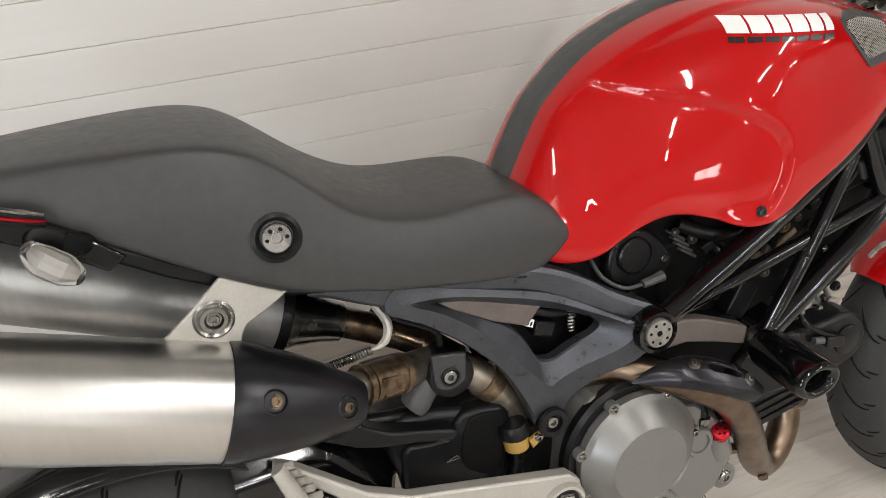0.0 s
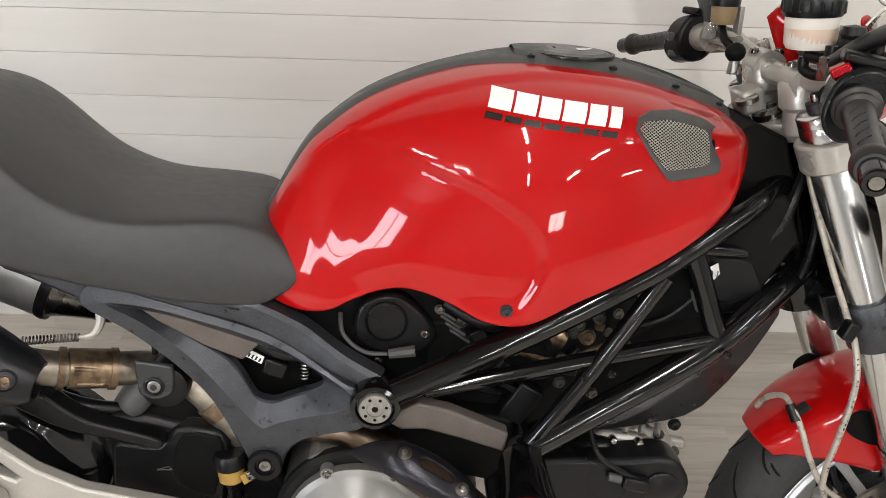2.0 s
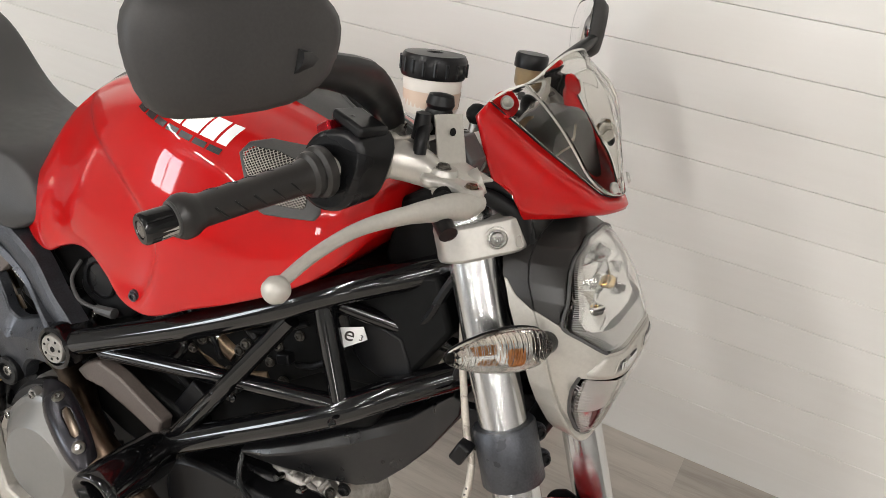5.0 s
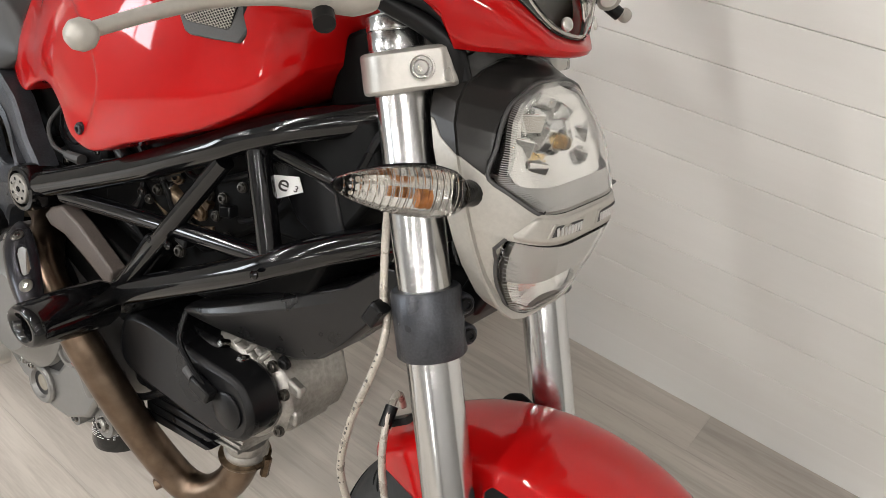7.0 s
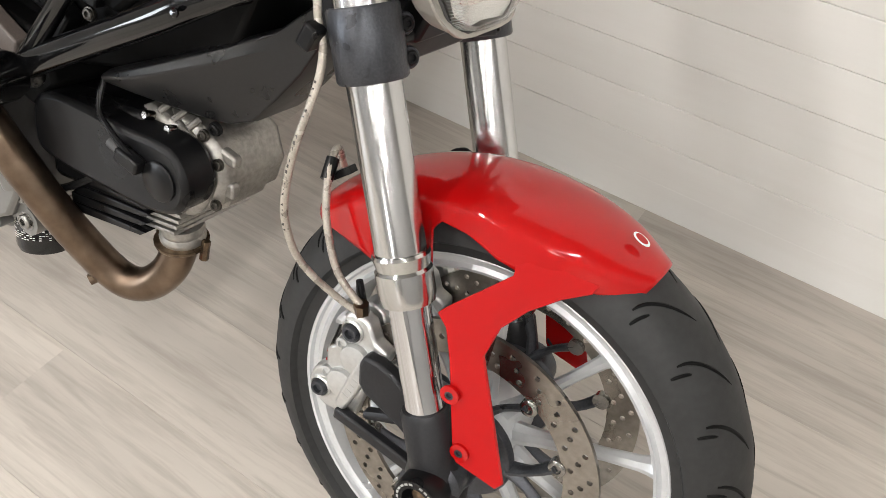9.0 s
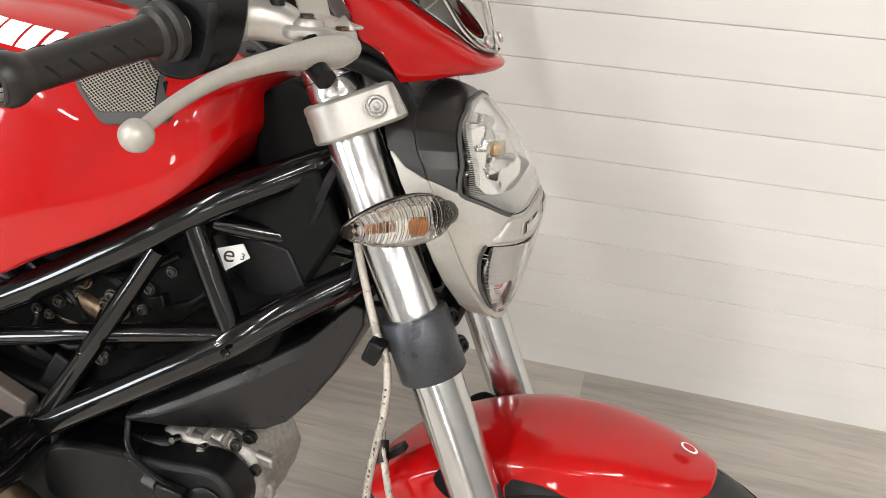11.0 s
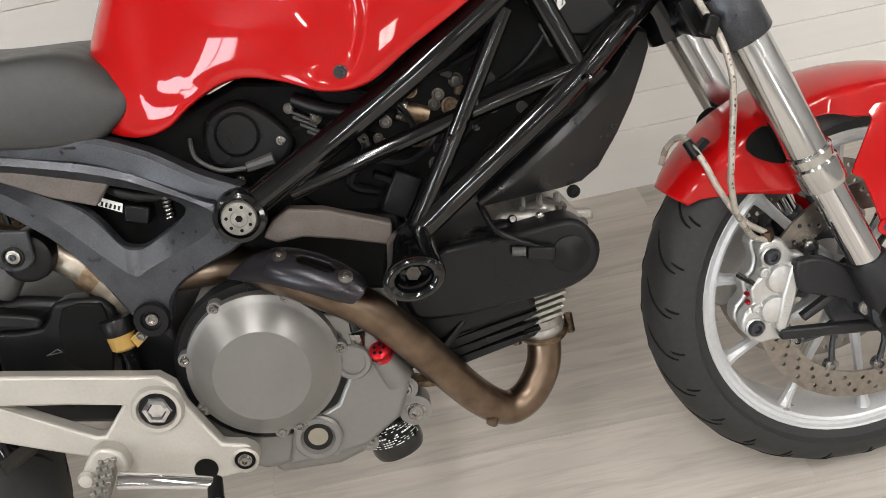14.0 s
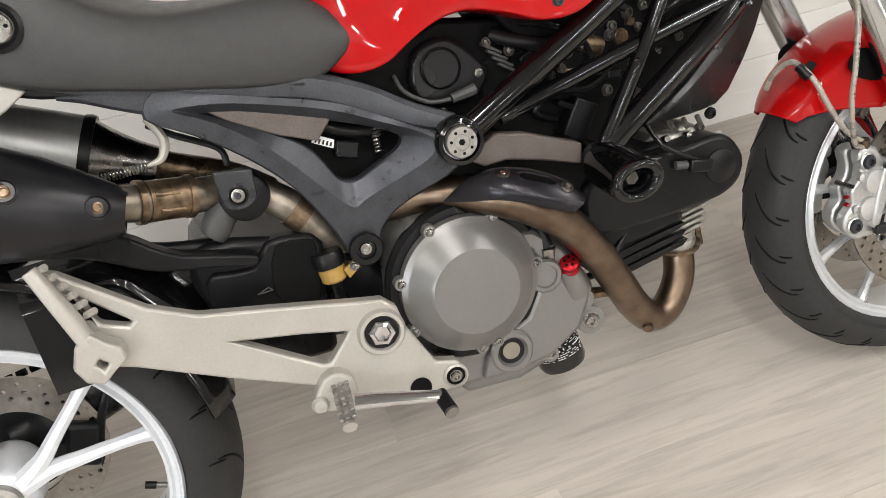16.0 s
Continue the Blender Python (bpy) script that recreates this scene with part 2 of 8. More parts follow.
    link(hsv.outputs[0], b.inputs["Base Color"])
    b.inputs["Roughness"].default_value = rough
    bp = n.new("ShaderNodeBump")
    bp.inputs["Strength"].default_value, bp.inputs["Distance"].default_value = bump, 0.002
    link(add.outputs[0], bp.inputs["Height"])
    link(bp.outputs[0], b.inputs["Normal"])
    return m


WALL_BOARD = wood("white_painted_board", (0.80, 0.785, 0.755), (0.785, 0.768, 0.736), 0.5, per_object=0.02, bump=0.03)
FLOOR_BOARD = wood("greige_laminate", (0.515, 0.470, 0.418), (0.405, 0.364, 0.320), 0.42, grain=1.15, knots=0.45, mottle=0.17, per_object=0.06, bump=0.08, axis_scale=(1.9, 24, 24))


# ---- mesh helpers ----
def part(name, bm, mat, parent, label="", bevel=0.0, subsurf=0, sharp=38, solid=0.0, recalc=True):
    """Links a bmesh as one mesh object under a thing or a part."""
    if recalc:
        bmesh.ops.recalc_face_normals(bm, faces=bm.faces[:])
    me = bpy.data.meshes.new(name)
    bm.to_mesh(me)
    bm.free()
    me.materials.append(mat)
    me.shade_smooth()
    if not subsurf:
        me.set_sharp_from_angle(angle=radians(sharp))
    ob = new(name, me)
    if parent:
        ob.parent = parent
    if solid:
        md = ob.modifiers.new("thickness", "SOLIDIFY")
        md.thickness, md.offset = solid, -1
    if bevel:
        md = ob.modifiers.new("edges", "BEVEL")
        md.width, md.segments, md.limit_method, md.angle_limit = bevel, 2, "ANGLE", radians(40)
    if subsurf:
        md = ob.modifiers.new("smooth", "SUBSURF")
        md.levels = md.render_levels = subsurf
    if label:
        tagged(ob, label=label)
    return ob


def spline(pts, k=6):
    """Catmull-Rom through pts, k steps a stretch."""
    pts = [Vector(p) for p in pts]
    if k <= 1 or len(pts) < 3:
        return pts
    out = []
    for i in range(len(pts) - 1):
        a, b, c, d = pts[max(i - 1, 0)], pts[i], pts[i + 1], pts[min(i + 2, len(pts) - 1)]
        for j in range(k):
            t = j / k
            out.append(0.5 * (2 * b + (c - a) * t + (2 * a - 5 * b + 4 * c - d) * t * t + (3 * b - a - 3 * c + d) * t ** 3))
    return out + [pts[-1]]


def loft(bm, rings, caps=True, closed=True):
    vs = [[bm.verts.new(p) for p in r] for r in rings]
    n = len(vs[0])
    for a, b in zip(vs, vs[1:]):
        for i in range(n if closed else n - 1):
            j = (i + 1) % n
            bm.faces.new((a[i], a[j], b[j], b[i]))
    if caps and closed:
        bm.faces.new(vs[0][::-1])
        bm.faces.new(vs[-1])
    return vs


def tube(pts, r, seg=12, k=6, bm=None, caps=True, flat=1.0):
    """A round bar along a curve; r is one radius or one a point."""
    bm = bm or bmesh.new()
    radii = r if isinstance(r, (list, tuple)) else [r] * len(pts)
    path = spline(pts, k)
    m = len(path)
    rr = [np.interp(i / (m - 1) * (len(pts) - 1), range(len(pts)), radii) for i in range(m)]
    t = (path[1] - path[0]).normalized()
    u = t.orthogonal().normalized()
    rings = []
    for i, p in enumerate(path):
        d = (path[min(i + 1, m - 1)] - path[max(i - 1, 0)]).normalized()
        u = (u - d * u.dot(d)).normalized()
        v = d.cross(u)
        rings.append([p + (u * math.cos(a) + v * math.sin(a) * flat) * rr[i] for a in (2 * math.pi * s / seg for s in range(seg))])
    loft(bm, rings, caps)
    return bm


def lathe(profile, o, axis, seg=32, bm=None, caps=True):
    """Turns (radius, height) pairs round an axis through o."""
    bm = bm or bmesh.new()
    d = Vector(axis).normalized()
    u = d.orthogonal().normalized()
    v = d.cross(u)
    o = Vector(o)
    rings = []
    for r, h in profile:
        rings.append([o + d * h + (u * math.cos(a) + v * math.sin(a)) * max(r, 1e-5) for a in (2 * math.pi * s / seg for s in range(seg))])
    if caps and profile[0][0] > 1e-4 and profile[-1][0] > 1e-4:
        vs = loft(bm, rings, caps=False)
        for i in range(seg):
            j = (i + 1) % seg
            bm.faces.new((vs[-1][i], vs[-1][j], vs[0][j], vs[0][i]))
    else:
        loft(bm, rings, caps=caps)
    return bm


def outline(pts, k=0):
    """A closed 2D outline, rounded by a spline where k is given."""
    if not k:
        return [Vector((p[0], p[1])) for p in pts]
    n = len(pts)
    pts = [Vector((p[0], p[1])) for p in pts]
    out = []
    for i in range(n):
        a, b, c, d = pts[i - 1], pts[i], pts[(i + 1) % n], pts[(i + 2) % n]
        for j in range(k):
            t = j / k
            out.append(0.5 * (2 * b + (c - a) * t + (2 * a - 5 * b + 4 * c - d) * t * t + (3 * b - a - 3 * c + d) * t ** 3))
    return out


def circle2(cx, cz, r, seg=16):
    return [(cx + r * math.cos(2 * math.pi * i / seg), cz + r * math.sin(2 * math.pi * i / seg)) for i in range(seg)]


def prism(pts, y0, y1, holes=(), bm=None, to=None):
    """A plate with outline pts (x, z) between two y, with holes. to: turns (x, y, z) into the place."""
    bm = bm or bmesh.new()
    to = to or (lambda x, y, z: (x, y, z))
    loops = [list(pts)] + [list(h) for h in holes]
    made = []
    for y in (y0, y1):
        made.append([[bm.verts.new(to(p[0], y, p[1])) for p in lp] for lp in loops])
    for la, lb in zip(*made):
        for i in range(len(la)):
            j = (i + 1) % len(la)
            bm.faces.new((la[i], la[j], lb[j], lb[i]))
    for side in made:
        if holes:
            edges = []
            for lp in side:
                for i in range(len(lp)):
                    e = bm.edges.get((lp[i], lp[(i + 1) % len(lp)]))
                    edges.append(e)
            bmesh.ops.triangle_fill(bm, use_beauty=True, use_dissolve=False, edges=edges)
        else:
            bm.faces.new(side[0])
    return bm


def bar(path, widths, y, thick, chamfer, bm=None, k=5):
    """A flat cast arm along a path in the x-z plane: wide across it, thick in y, its edges chamfered. y: one value a point."""
    bm = bm or bmesh.new()
    pts = spline([(a, b, 0) for a, b in path], k)
    m = len(pts)
    at = [i / (m - 1) * (len(path) - 1) for i in range(m)]
    ws = [float(np.interp(a, range(len(path)), widths)) for a in at]
    ys = [float(np.interp(a, range(len(path)), y)) for a in at]
    rings = []
    for i, p in enumerate(pts):
        d = (pts[min(i + 1, m - 1)] - pts[max(i - 1, 0)]).normalized()
        nx, nz, w, c = -d.y, d.x, ws[i] / 2, chamfer
        s = 1 if ys[i] > 0 else -1
        prof = [(w, -thick), (w, -c * 0.7), (w - c, 0), (w * 0.2, c * 0.12), (-w * 0.2, c * 0.12), (-w + c, 0), (-w, -c * 0.7), (-w, -thick)]
        rings.append([(p.x + nx * a, ys[i] + s * b, p.y + nz * a) for a, b in prof])
    loft(bm, rings)
    return bm


def block(c, size, turn=(0, 0, 0), bm=None):
    bm = bm or bmesh.new()
    m = pose(*c, *turn) @ Matrix.Diagonal((*size, 1))
    bmesh.ops.create_cube(bm, size=1, matrix=m)
    return bm


def smoothstep(a, b, x):
    t = min(1, max(0, (x - a) / (b - a)))
    return t * t * (3 - 2 * t)


def lerp_table(table, x, col):
    xs = [r[0] for r in table]
    return float(np.interp(x, xs, [r[col] for r in table]))


SLOPES = {}


def smooth_table(table, x, col):
    """A smooth curve through one column of a table."""
    key = (id(table), col)
    if key not in SLOPES:
        xs, ys = [r[0] for r in table], [r[col] for r in table]
        SLOPES[key] = (xs, ys, [float(g) for g in np.gradient(ys, xs)])
    xs, ys, g = SLOPES[key]
    i = 0
    while i < len(xs) - 2 and xs[i + 1] < x:
        i += 1
    h = xs[i + 1] - xs[i]
    t = min(1.0, max(0.0, (x - xs[i]) / h))
    return (2 * t ** 3 - 3 * t ** 2 + 1) * ys[i] + (t ** 3 - 2 * t ** 2 + t) * h * g[i] + (3 * t ** 2 - 2 * t ** 3) * ys[i + 1] + (t ** 3 - t ** 2) * h * g[i + 1]


def bolt(o, axis, r, parent, mat=None, label="", name="bolt", depth=0.6):
    """A socket-head screw with a washer face and a recessed hexagon."""
    p = [(0.0, -r * depth), (r * 1.25, -r * depth), (r * 1.25, 0), (r * 0.98, 0.02 * r), (r, 0.35 * r), (r * 0.85, 0.55 * r), (r * 0.5, 0.58 * r), (r * 0.45, 0.2 * r), (0, 0.18 * r)]
    return part(name, lathe(p, o, axis, 12), mat or STEEL, parent, label)


# ---- room ----
def box_object(name, x0, x1, y0, y1, z0, z1, mat, label, category, parent=None):
    ob = part(name, block(((x0 + x1) / 2, (y0 + y1) / 2, (z0 + z1) / 2), (x1 - x0, y1 - y0, z1 - z0)), mat, parent)
    return tagged(ob, label, category, kind="structure")


floor = box_object("floor", ROOM_X0 - 0.2, ROOM_X1 + 0.2, ROOM_Y0 - 0.2, WALL_Y + 0.2, -0.12, -0.006, BLACK_DEEP, "greige wood-look laminate floor of long planks", "floor")
wall_north = box_object("wall_north", ROOM_X0, ROOM_X1, WALL_Y + 0.012, WALL_Y + 0.2, -0.006, ROOM_H, PAINT_WHITE, "wall clad in white painted horizontal boards", "wall")
# east, west and south walls and the ceiling are unseen, added to close the room
wall_east = box_object("wall_east", ROOM_X1, ROOM_X1 + 0.2, ROOM_Y0, WALL_Y + 0.2, -0.006, ROOM_H, ROOM_PAINT, "unseen plain grey wall, added to close the room", "wall")
# the wall to the west has a wide window, the wall behind the camera a small one
W2_Y0, W2_Y1, W2_Z0, W2_Z1 = -4.5, -2.7, 1.0, 2.45


def west(x, y, z):
    return Vector((ROOM_X0 - 0.2 + y, x, z))


wall_west = tagged(part("wall_west", prism([(ROOM_Y0, -0.006), (WALL_Y + 0.2, -0.006), (WALL_Y + 0.2, ROOM_H), (ROOM_Y0, ROOM_H)], 0, 0.2, holes=[[(W2_Y0, W2_Z0), (W2_Y1, W2_Z0), (W2_Y1, W2_Z1), (W2_Y0, W2_Z1)]], to=west), ROOM_PAINT, None), "unseen grey wall with a wide window, added to close the room", "wall", kind="structure")
window_2 = tagged(part("window_2", prism([(W2_Y0, W2_Z0), (W2_Y1, W2_Z0), (W2_Y1, W2_Z1), (W2_Y0, W2_Z1)], 0.12, 0.17, holes=[[(W2_Y0 + 0.05 + i * 0.87, W2_Z0 + 0.05), (W2_Y0 + 0.88 + i * 0.87, W2_Z0 + 0.05), (W2_Y0 + 0.88 + i * 0.87, W2_Z1 - 0.05), (W2_Y0 + 0.05 + i * 0.87, W2_Z1 - 0.05)] for i in range(2)], to=west), PAINT_WHITE, None), "white framed window of two wide panes", "window", kind="structure")
area_lamp("window_daylight", look((ROOM_X0 - 0.12, (W2_Y0 + W2_Y1) / 2, (W2_Z0 + W2_Z1) / 2), (0, (W2_Y0 + W2_Y1) / 2, (W2_Z0 + W2_Z1) / 2)), W2_Y1 - W2_Y0, W2_Z1 - W2_Z0, 130, (0.88, 0.94, 1.0))
ceiling = box_object("ceiling", ROOM_X0 - 0.2, ROOM_X1 + 0.2, ROOM_Y0 - 0.2, WALL_Y + 0.2, ROOM_H, ROOM_H + 0.15, ROOM_PAINT, "unseen plain grey ceiling, added to close the room", "ceiling")
# the wall behind the camera has one wide glazed opening
WIN_X0, WIN_X1, WIN_Z0, WIN_Z1 = 1.95, 2.65, 0.85, 1.45
wall_south = tagged(part("wall_south", prism([(ROOM_X0, -0.006), (ROOM_X1, -0.006), (ROOM_X1, ROOM_H), (ROOM_X0, ROOM_H)], ROOM_Y0 - 0.2, ROOM_Y0,
                    holes=[[(WIN_X0, WIN_Z0), (WIN_X1, WIN_Z0), (WIN_X1, WIN_Z1), (WIN_X0, WIN_Z1)]]), ROOM_PAINT, None), "unseen grey wall with a window, added to close the room", "wall", kind="structure")
window_1 = tagged(part("window_1", prism([(WIN_X0, WIN_Z0), (WIN_X1, WIN_Z0), (WIN_X1, WIN_Z1), (WIN_X0, WIN_Z1)], ROOM_Y0 - 0.12, ROOM_Y0 - 0.06,
                  holes=[[(WIN_X0 + 0.04 + i * 0.32, WIN_Z0 + 0.04), (WIN_X0 + 0.04 + i * 0.32 + 0.30, WIN_Z0 + 0.04), (WIN_X0 + 0.04 + i * 0.32 + 0.30, WIN_Z1 - 0.04), (WIN_X0 + 0.04 + i * 0.32, WIN_Z1 - 0.04)] for i in range(2)]), PAINT_WHITE, None),
                  "small white framed window of two panes", "window", kind="structure")
area_lamp("window_daylight", look((2.3, ROOM_Y0 - 0.14, 1.15), (2.3, 0, 1.15)), 0.7, 0.6, 26, (1.0, 0.98, 0.95))

# ceiling lamps
TUBE_GLOW = glow("lamp_tube", (1.0, 0.97, 0.93), 9.0)


def ceiling_light(x, y, along_x=False):
    base = tagged(new("ceiling_light"), "long white fluorescent batten lamp, one of a filled-out grid under the ceiling", "lamp", "ceiling lights")
    base.matrix_world = pose(x, y, ROOM_H, 0, 0, 0 if along_x else 90)
    part("housing", block((0, 0, -0.03), (1.3, 0.12, 0.058)), PAINT_WHITE, base, bevel=0.006)
    part("tube", tube([(-0.6, 0, -0.085), (0.6, 0, -0.085)], 0.018, 12, 1), TUBE_GLOW, base, "glowing white tube")
    for s in (-0.61, 0.61):
        part("socket", block((s, 0, -0.075), (0.02, 0.05, 0.05)), PAINT_WHITE, base)
    area_lamp("lamp_light", pose(x, y, ROOM_H - 0.11, 0, 0, 0 if along_x else 90), 1.2, 0.06, 26.5, (1.0, 0.975, 0.945))
    return base


# a few lamps are inferred; the rest are added to light the wall evenly
for lx in (-1.6, 0.3, 2.2, 4.0):
    for ly in (-4.9, -2.8, -0.7):
        ceiling_light(lx, ly)


# ---- motorcycle ----
bike = tagged(new("motorcycle"), "red naked sports motorcycle with black trellis frame leaning on its stand", "motorcycle")
bike.matrix_world = pose(-0.1308, 0.5355, -0.0015, -17, 0, 2)

REAR, FRONT = Vector((-0.003, 0, 0.312)), Vector((1.452, 0, 0.305))


# wheels
def tyre_profile(radius, half, rim_r):
    """Half section of a tyre as (radius, side)."""
    out = []
    for i in range(-12, 13):
        a = i / 12 * radians(86)
        out.append((radius - half * 0.92 * (1 - math.cos(a)) , half * math.sin(a) / math.sin(radians(86))))
    out = [(rim_r, -half * 0.78), (rim_r + 0.012, -half * 0.86)] + out + [(rim_r + 0.012, half * 0.86), (rim_r, half * 0.78)]
    return out


def wheel(name, centre, radius, half, spokes, rim_mat, label, width_rim, phase, groove_sets, steer=None):
    hub = tagged(new(name), label)
    hub.parent = bike
    hub.matrix_basis = Matrix.Translation(centre)
    rim_r = 0.2270
    tyre = part("tyre", lathe(tyre_profile(radius, half, rim_r), (0, 0, 0), (0, 1, 0), 96, caps=False), TYRE, hub, "worn black road tyre with curved tread grooves")
    # rim: deep well with rolled lips
    w = width_rim / 2
    prof = [(0.2265, -w), (0.2295, -w + 0.003), (0.2285, -w + 0.007), (0.222, -w + 0.012), (0.214, 0), (0.222, w - 0.012), (0.2285, w - 0.007), (0.2295, w - 0.003), (0.2265, w),
            (0.2235, w - 0.001), (0.2215, w - 0.006), (0.2165, w - 0.007), (0.2125, w - 0.003), (0.2085, w - 0.005), (0.2055, w - 0.022), (0.204, 0), (0.2055, -w + 0.022), (0.2085, -w + 0.005), (0.2125, -w + 0.003), (0.2165, -w + 0.007), (0.2215, -w + 0.006), (0.2235, -w + 0.001)]
    bm = bmesh.new()
    rings = []
    for s in range(72):
        a = 2 * math.pi * s / 72
        rings.append([(r * math.cos(a), h, r * math.sin(a)) for r, h in prof])
    rings.append(rings[0])
    loft(bm, rings, caps=False)
    bmesh.ops.remove_doubles(bm, verts=bm.verts[:], dist=1e-5)
    part("rim", bm, rim_mat, hub, "silver painted cast rim")
    # tread grooves as thin dark sipes sunk in the crown
    bm = bmesh.new()
    for g in range(groove_sets):
        a0 = 2 * math.pi * g / groove_sets
        for side in (-1, 1):
            for start, span, bend, wide in ((0.14, 0.66, 0.17, 0.0022), (0.70, 0.20, 0.02, 0.0020)):
                pts = []
                for j in range(9):
                    u = j / 8
                    yy = side * half * (start + span * u)
                    ang = math.asin(min(1, abs(yy) / half * math.sin(radians(86))))
                    rr = radius - half * 0.92 * (1 - math.cos(ang)) - wide * 0.45
                    a = a0 + bend * (1 - (1 - u) ** 1.6) + (math.pi / groove_sets if start > 0.5 else 0) + (0 if side < 0 else math.pi / groove_sets)
                    pts.append((rr * math.cos(a), yy, rr * math.sin(a)))
                tube(pts, [wide * q for q in (0.5, 0.8, 1, 1, 1, 1, 1, 0.9, 0.6)], 6, 2, bm)
    tagged(part("tread_groove", bm, BLACK_DEEP, hub, "fine curved tread grooves"), kind="stuff")
    for s in range(spokes):
        a = 2 * math.pi * s / spokes + phase
        for d in ((-1, 1) if spokes <= 6 else (0,)):
            if d:
                way = [(0.035, 0.03, -0.040, 0.018), (0.075, 0.12, -0.040, 0.0125), (0.110, 0.205, -0.038, 0.0105), (0.155, 0.255, -0.036, 0.0095), (0.190, 0.28, -0.036, 0.0105), (0.207, 0.29, -0.036, 0.015)]
            else:
                way = [(0.035, 0, -0.018, 0.016), (0.080, 0, -0.020, 0.010), (0.150, 0, -0.022, 0.0075), (0.190, 0, -0.024, 0.009), (0.207, 0, -0.024, 0.014)]
            b = tube([(r * math.cos(a + d * e), yy, r * math.sin(a + d * e)) for r, e, yy, q in way], [q for r, e, yy, q in way], 8, 4, flat=0.8)
            part("spoke", b, rim_mat, hub, sharp=35)
    part("hub", lathe([(0, -0.05), (0.034, -0.05), (0.042, -0.044), (0.046, -0.03), (0.05, 0), (0.046, 0.03), (0.042, 0.044), (0.034, 0.05), (0, 0.05)], (0, 0, 0), (0, 1, 0), 32), rim_mat, hub)
    return hub


def disc(parent, y, r_out, r_in, holes_per_ring, rings, label):
    hs = []
    for k, rr in enumerate(rings):
        for i in range(holes_per_ring):
            a = 2 * math.pi * (i + k * 0.33) / holes_per_ring
            hs.append(circle2(rr * math.cos(a), rr * math.sin(a), 0.0034, 8))
    hs.append(circle2(0, 0, r_in, 64)[::-1])
    part("brake_disc", prism(circle2(0, 0, r_out, 96), y - 0.0025, y + 0.0025, holes=hs), DISC_STEEL, parent, label)


front = wheel("front_wheel", FRONT, 0.295, 0.060, 10, RIM, "front wheel with silver ten-spoke rim and black tyre", 0.096, 1.0, 26)
rear = wheel("rear_wheel", REAR, 0.309, 0.088, 5, RIM_WHITE, "rear wheel with light silver five-spoke rim and wide black tyre", 0.150, 0.40, 22)
valve = part("valve_stem", tube([(0.172, -0.006, -0.073), (0.196, -0.006, -0.083)][::-1], 0.004, 10, 1), STEEL, rear)
part("valve_cap", tube([(0.160, -0.006, -0.068), (0.174, -0.006, -0.074)], 0.0055, 10, 1), BLACK_MATT, rear)

for side in (-1, 1):
    disc(front, side * 0.066, 0.161, 0.122, 30, (0.131, 0.141, 0.151), "drilled steel front brake disc")
    # dark carrier: zigzag arms out to the floating buttons
    carrier = part("disc_carrier", lathe([(0.034, -0.006), (0.060, -0.006), (0.062, -0.003), (0.062, 0.004), (0.060, 0.006), (0.034, 0.006)], (0, side * 0.062, 0), (0, 1, 0), 40), DARK_GREY, front, "dark spoked disc carrier")
    for i in range(10):
        a = radians(36 * i - 120)
        h = radians(72 * ((i + 1) // 2) - 120 - 18)
        arm = [(0.056 * math.cos(h), side * 0.062, 0.056 * math.sin(h)), (0.085 * math.cos(h * 0.5 + a * 0.5), side * 0.064, 0.085 * math.sin(h * 0.5 + a * 0.5)), (0.113 * math.cos(a), side * 0.066, 0.113 * math.sin(a))]
        part("carrier_arm", tube(arm, [0.009, 0.006, 0.008], 8, 3, flat=0.6), DARK_GREY, carrier)
        o = Vector((0.1165 * math.cos(a), side * 0.066, 0.1165 * math.sin(a)))
        part("disc_button", lathe([(0, -0.006), (0.0100, -0.006), (0.0100, 0.004), (0.0080, 0.0055), (0.0055, 0.0055), (0.005, 0.002), (0, 0.002)], o, (0, side, 0), 14), STEEL, front)
disc(rear, 0.075, 0.1225, 0.07, 24, (0.09, 0.101, 0.112), "drilled steel rear brake disc")
part("wheel_nut", lathe([(0, 0), (0.030, 0), (0.030, 0.012), (0.022, 0.016), (0.014, 0.016), (0.013, 0.006), (0, 0.006)], (0, -0.05, 0), (0, -1, 0), 24), CAST_ALU, rear, "large machined axle nut")

# front axle, fork
FORK_DIR = Vector((0.4207, -0.0402, -1.0)).normalized()
FORK_Y = 0.105


def lean(z):
    """How far the steered front end leans out of the plane of the frame at a height."""
    return 0.0103 - 0.0402 * (0.9 - z)


def fork_at(z, side=-1):
    return Vector((1.2016 + 0.4207 * (0.9 - z), side * FORK_Y + lean(z), z))


def fork_piece(side, z0, z1, prof):
    """prof: (radius, share of the way from z0 to z1)."""
    a, b = fork_at(z0, side), fork_at(z1, side)
    ln = (b - a).length
    return lathe([(r, s * ln) for r, s in prof], a, b - a, 32)


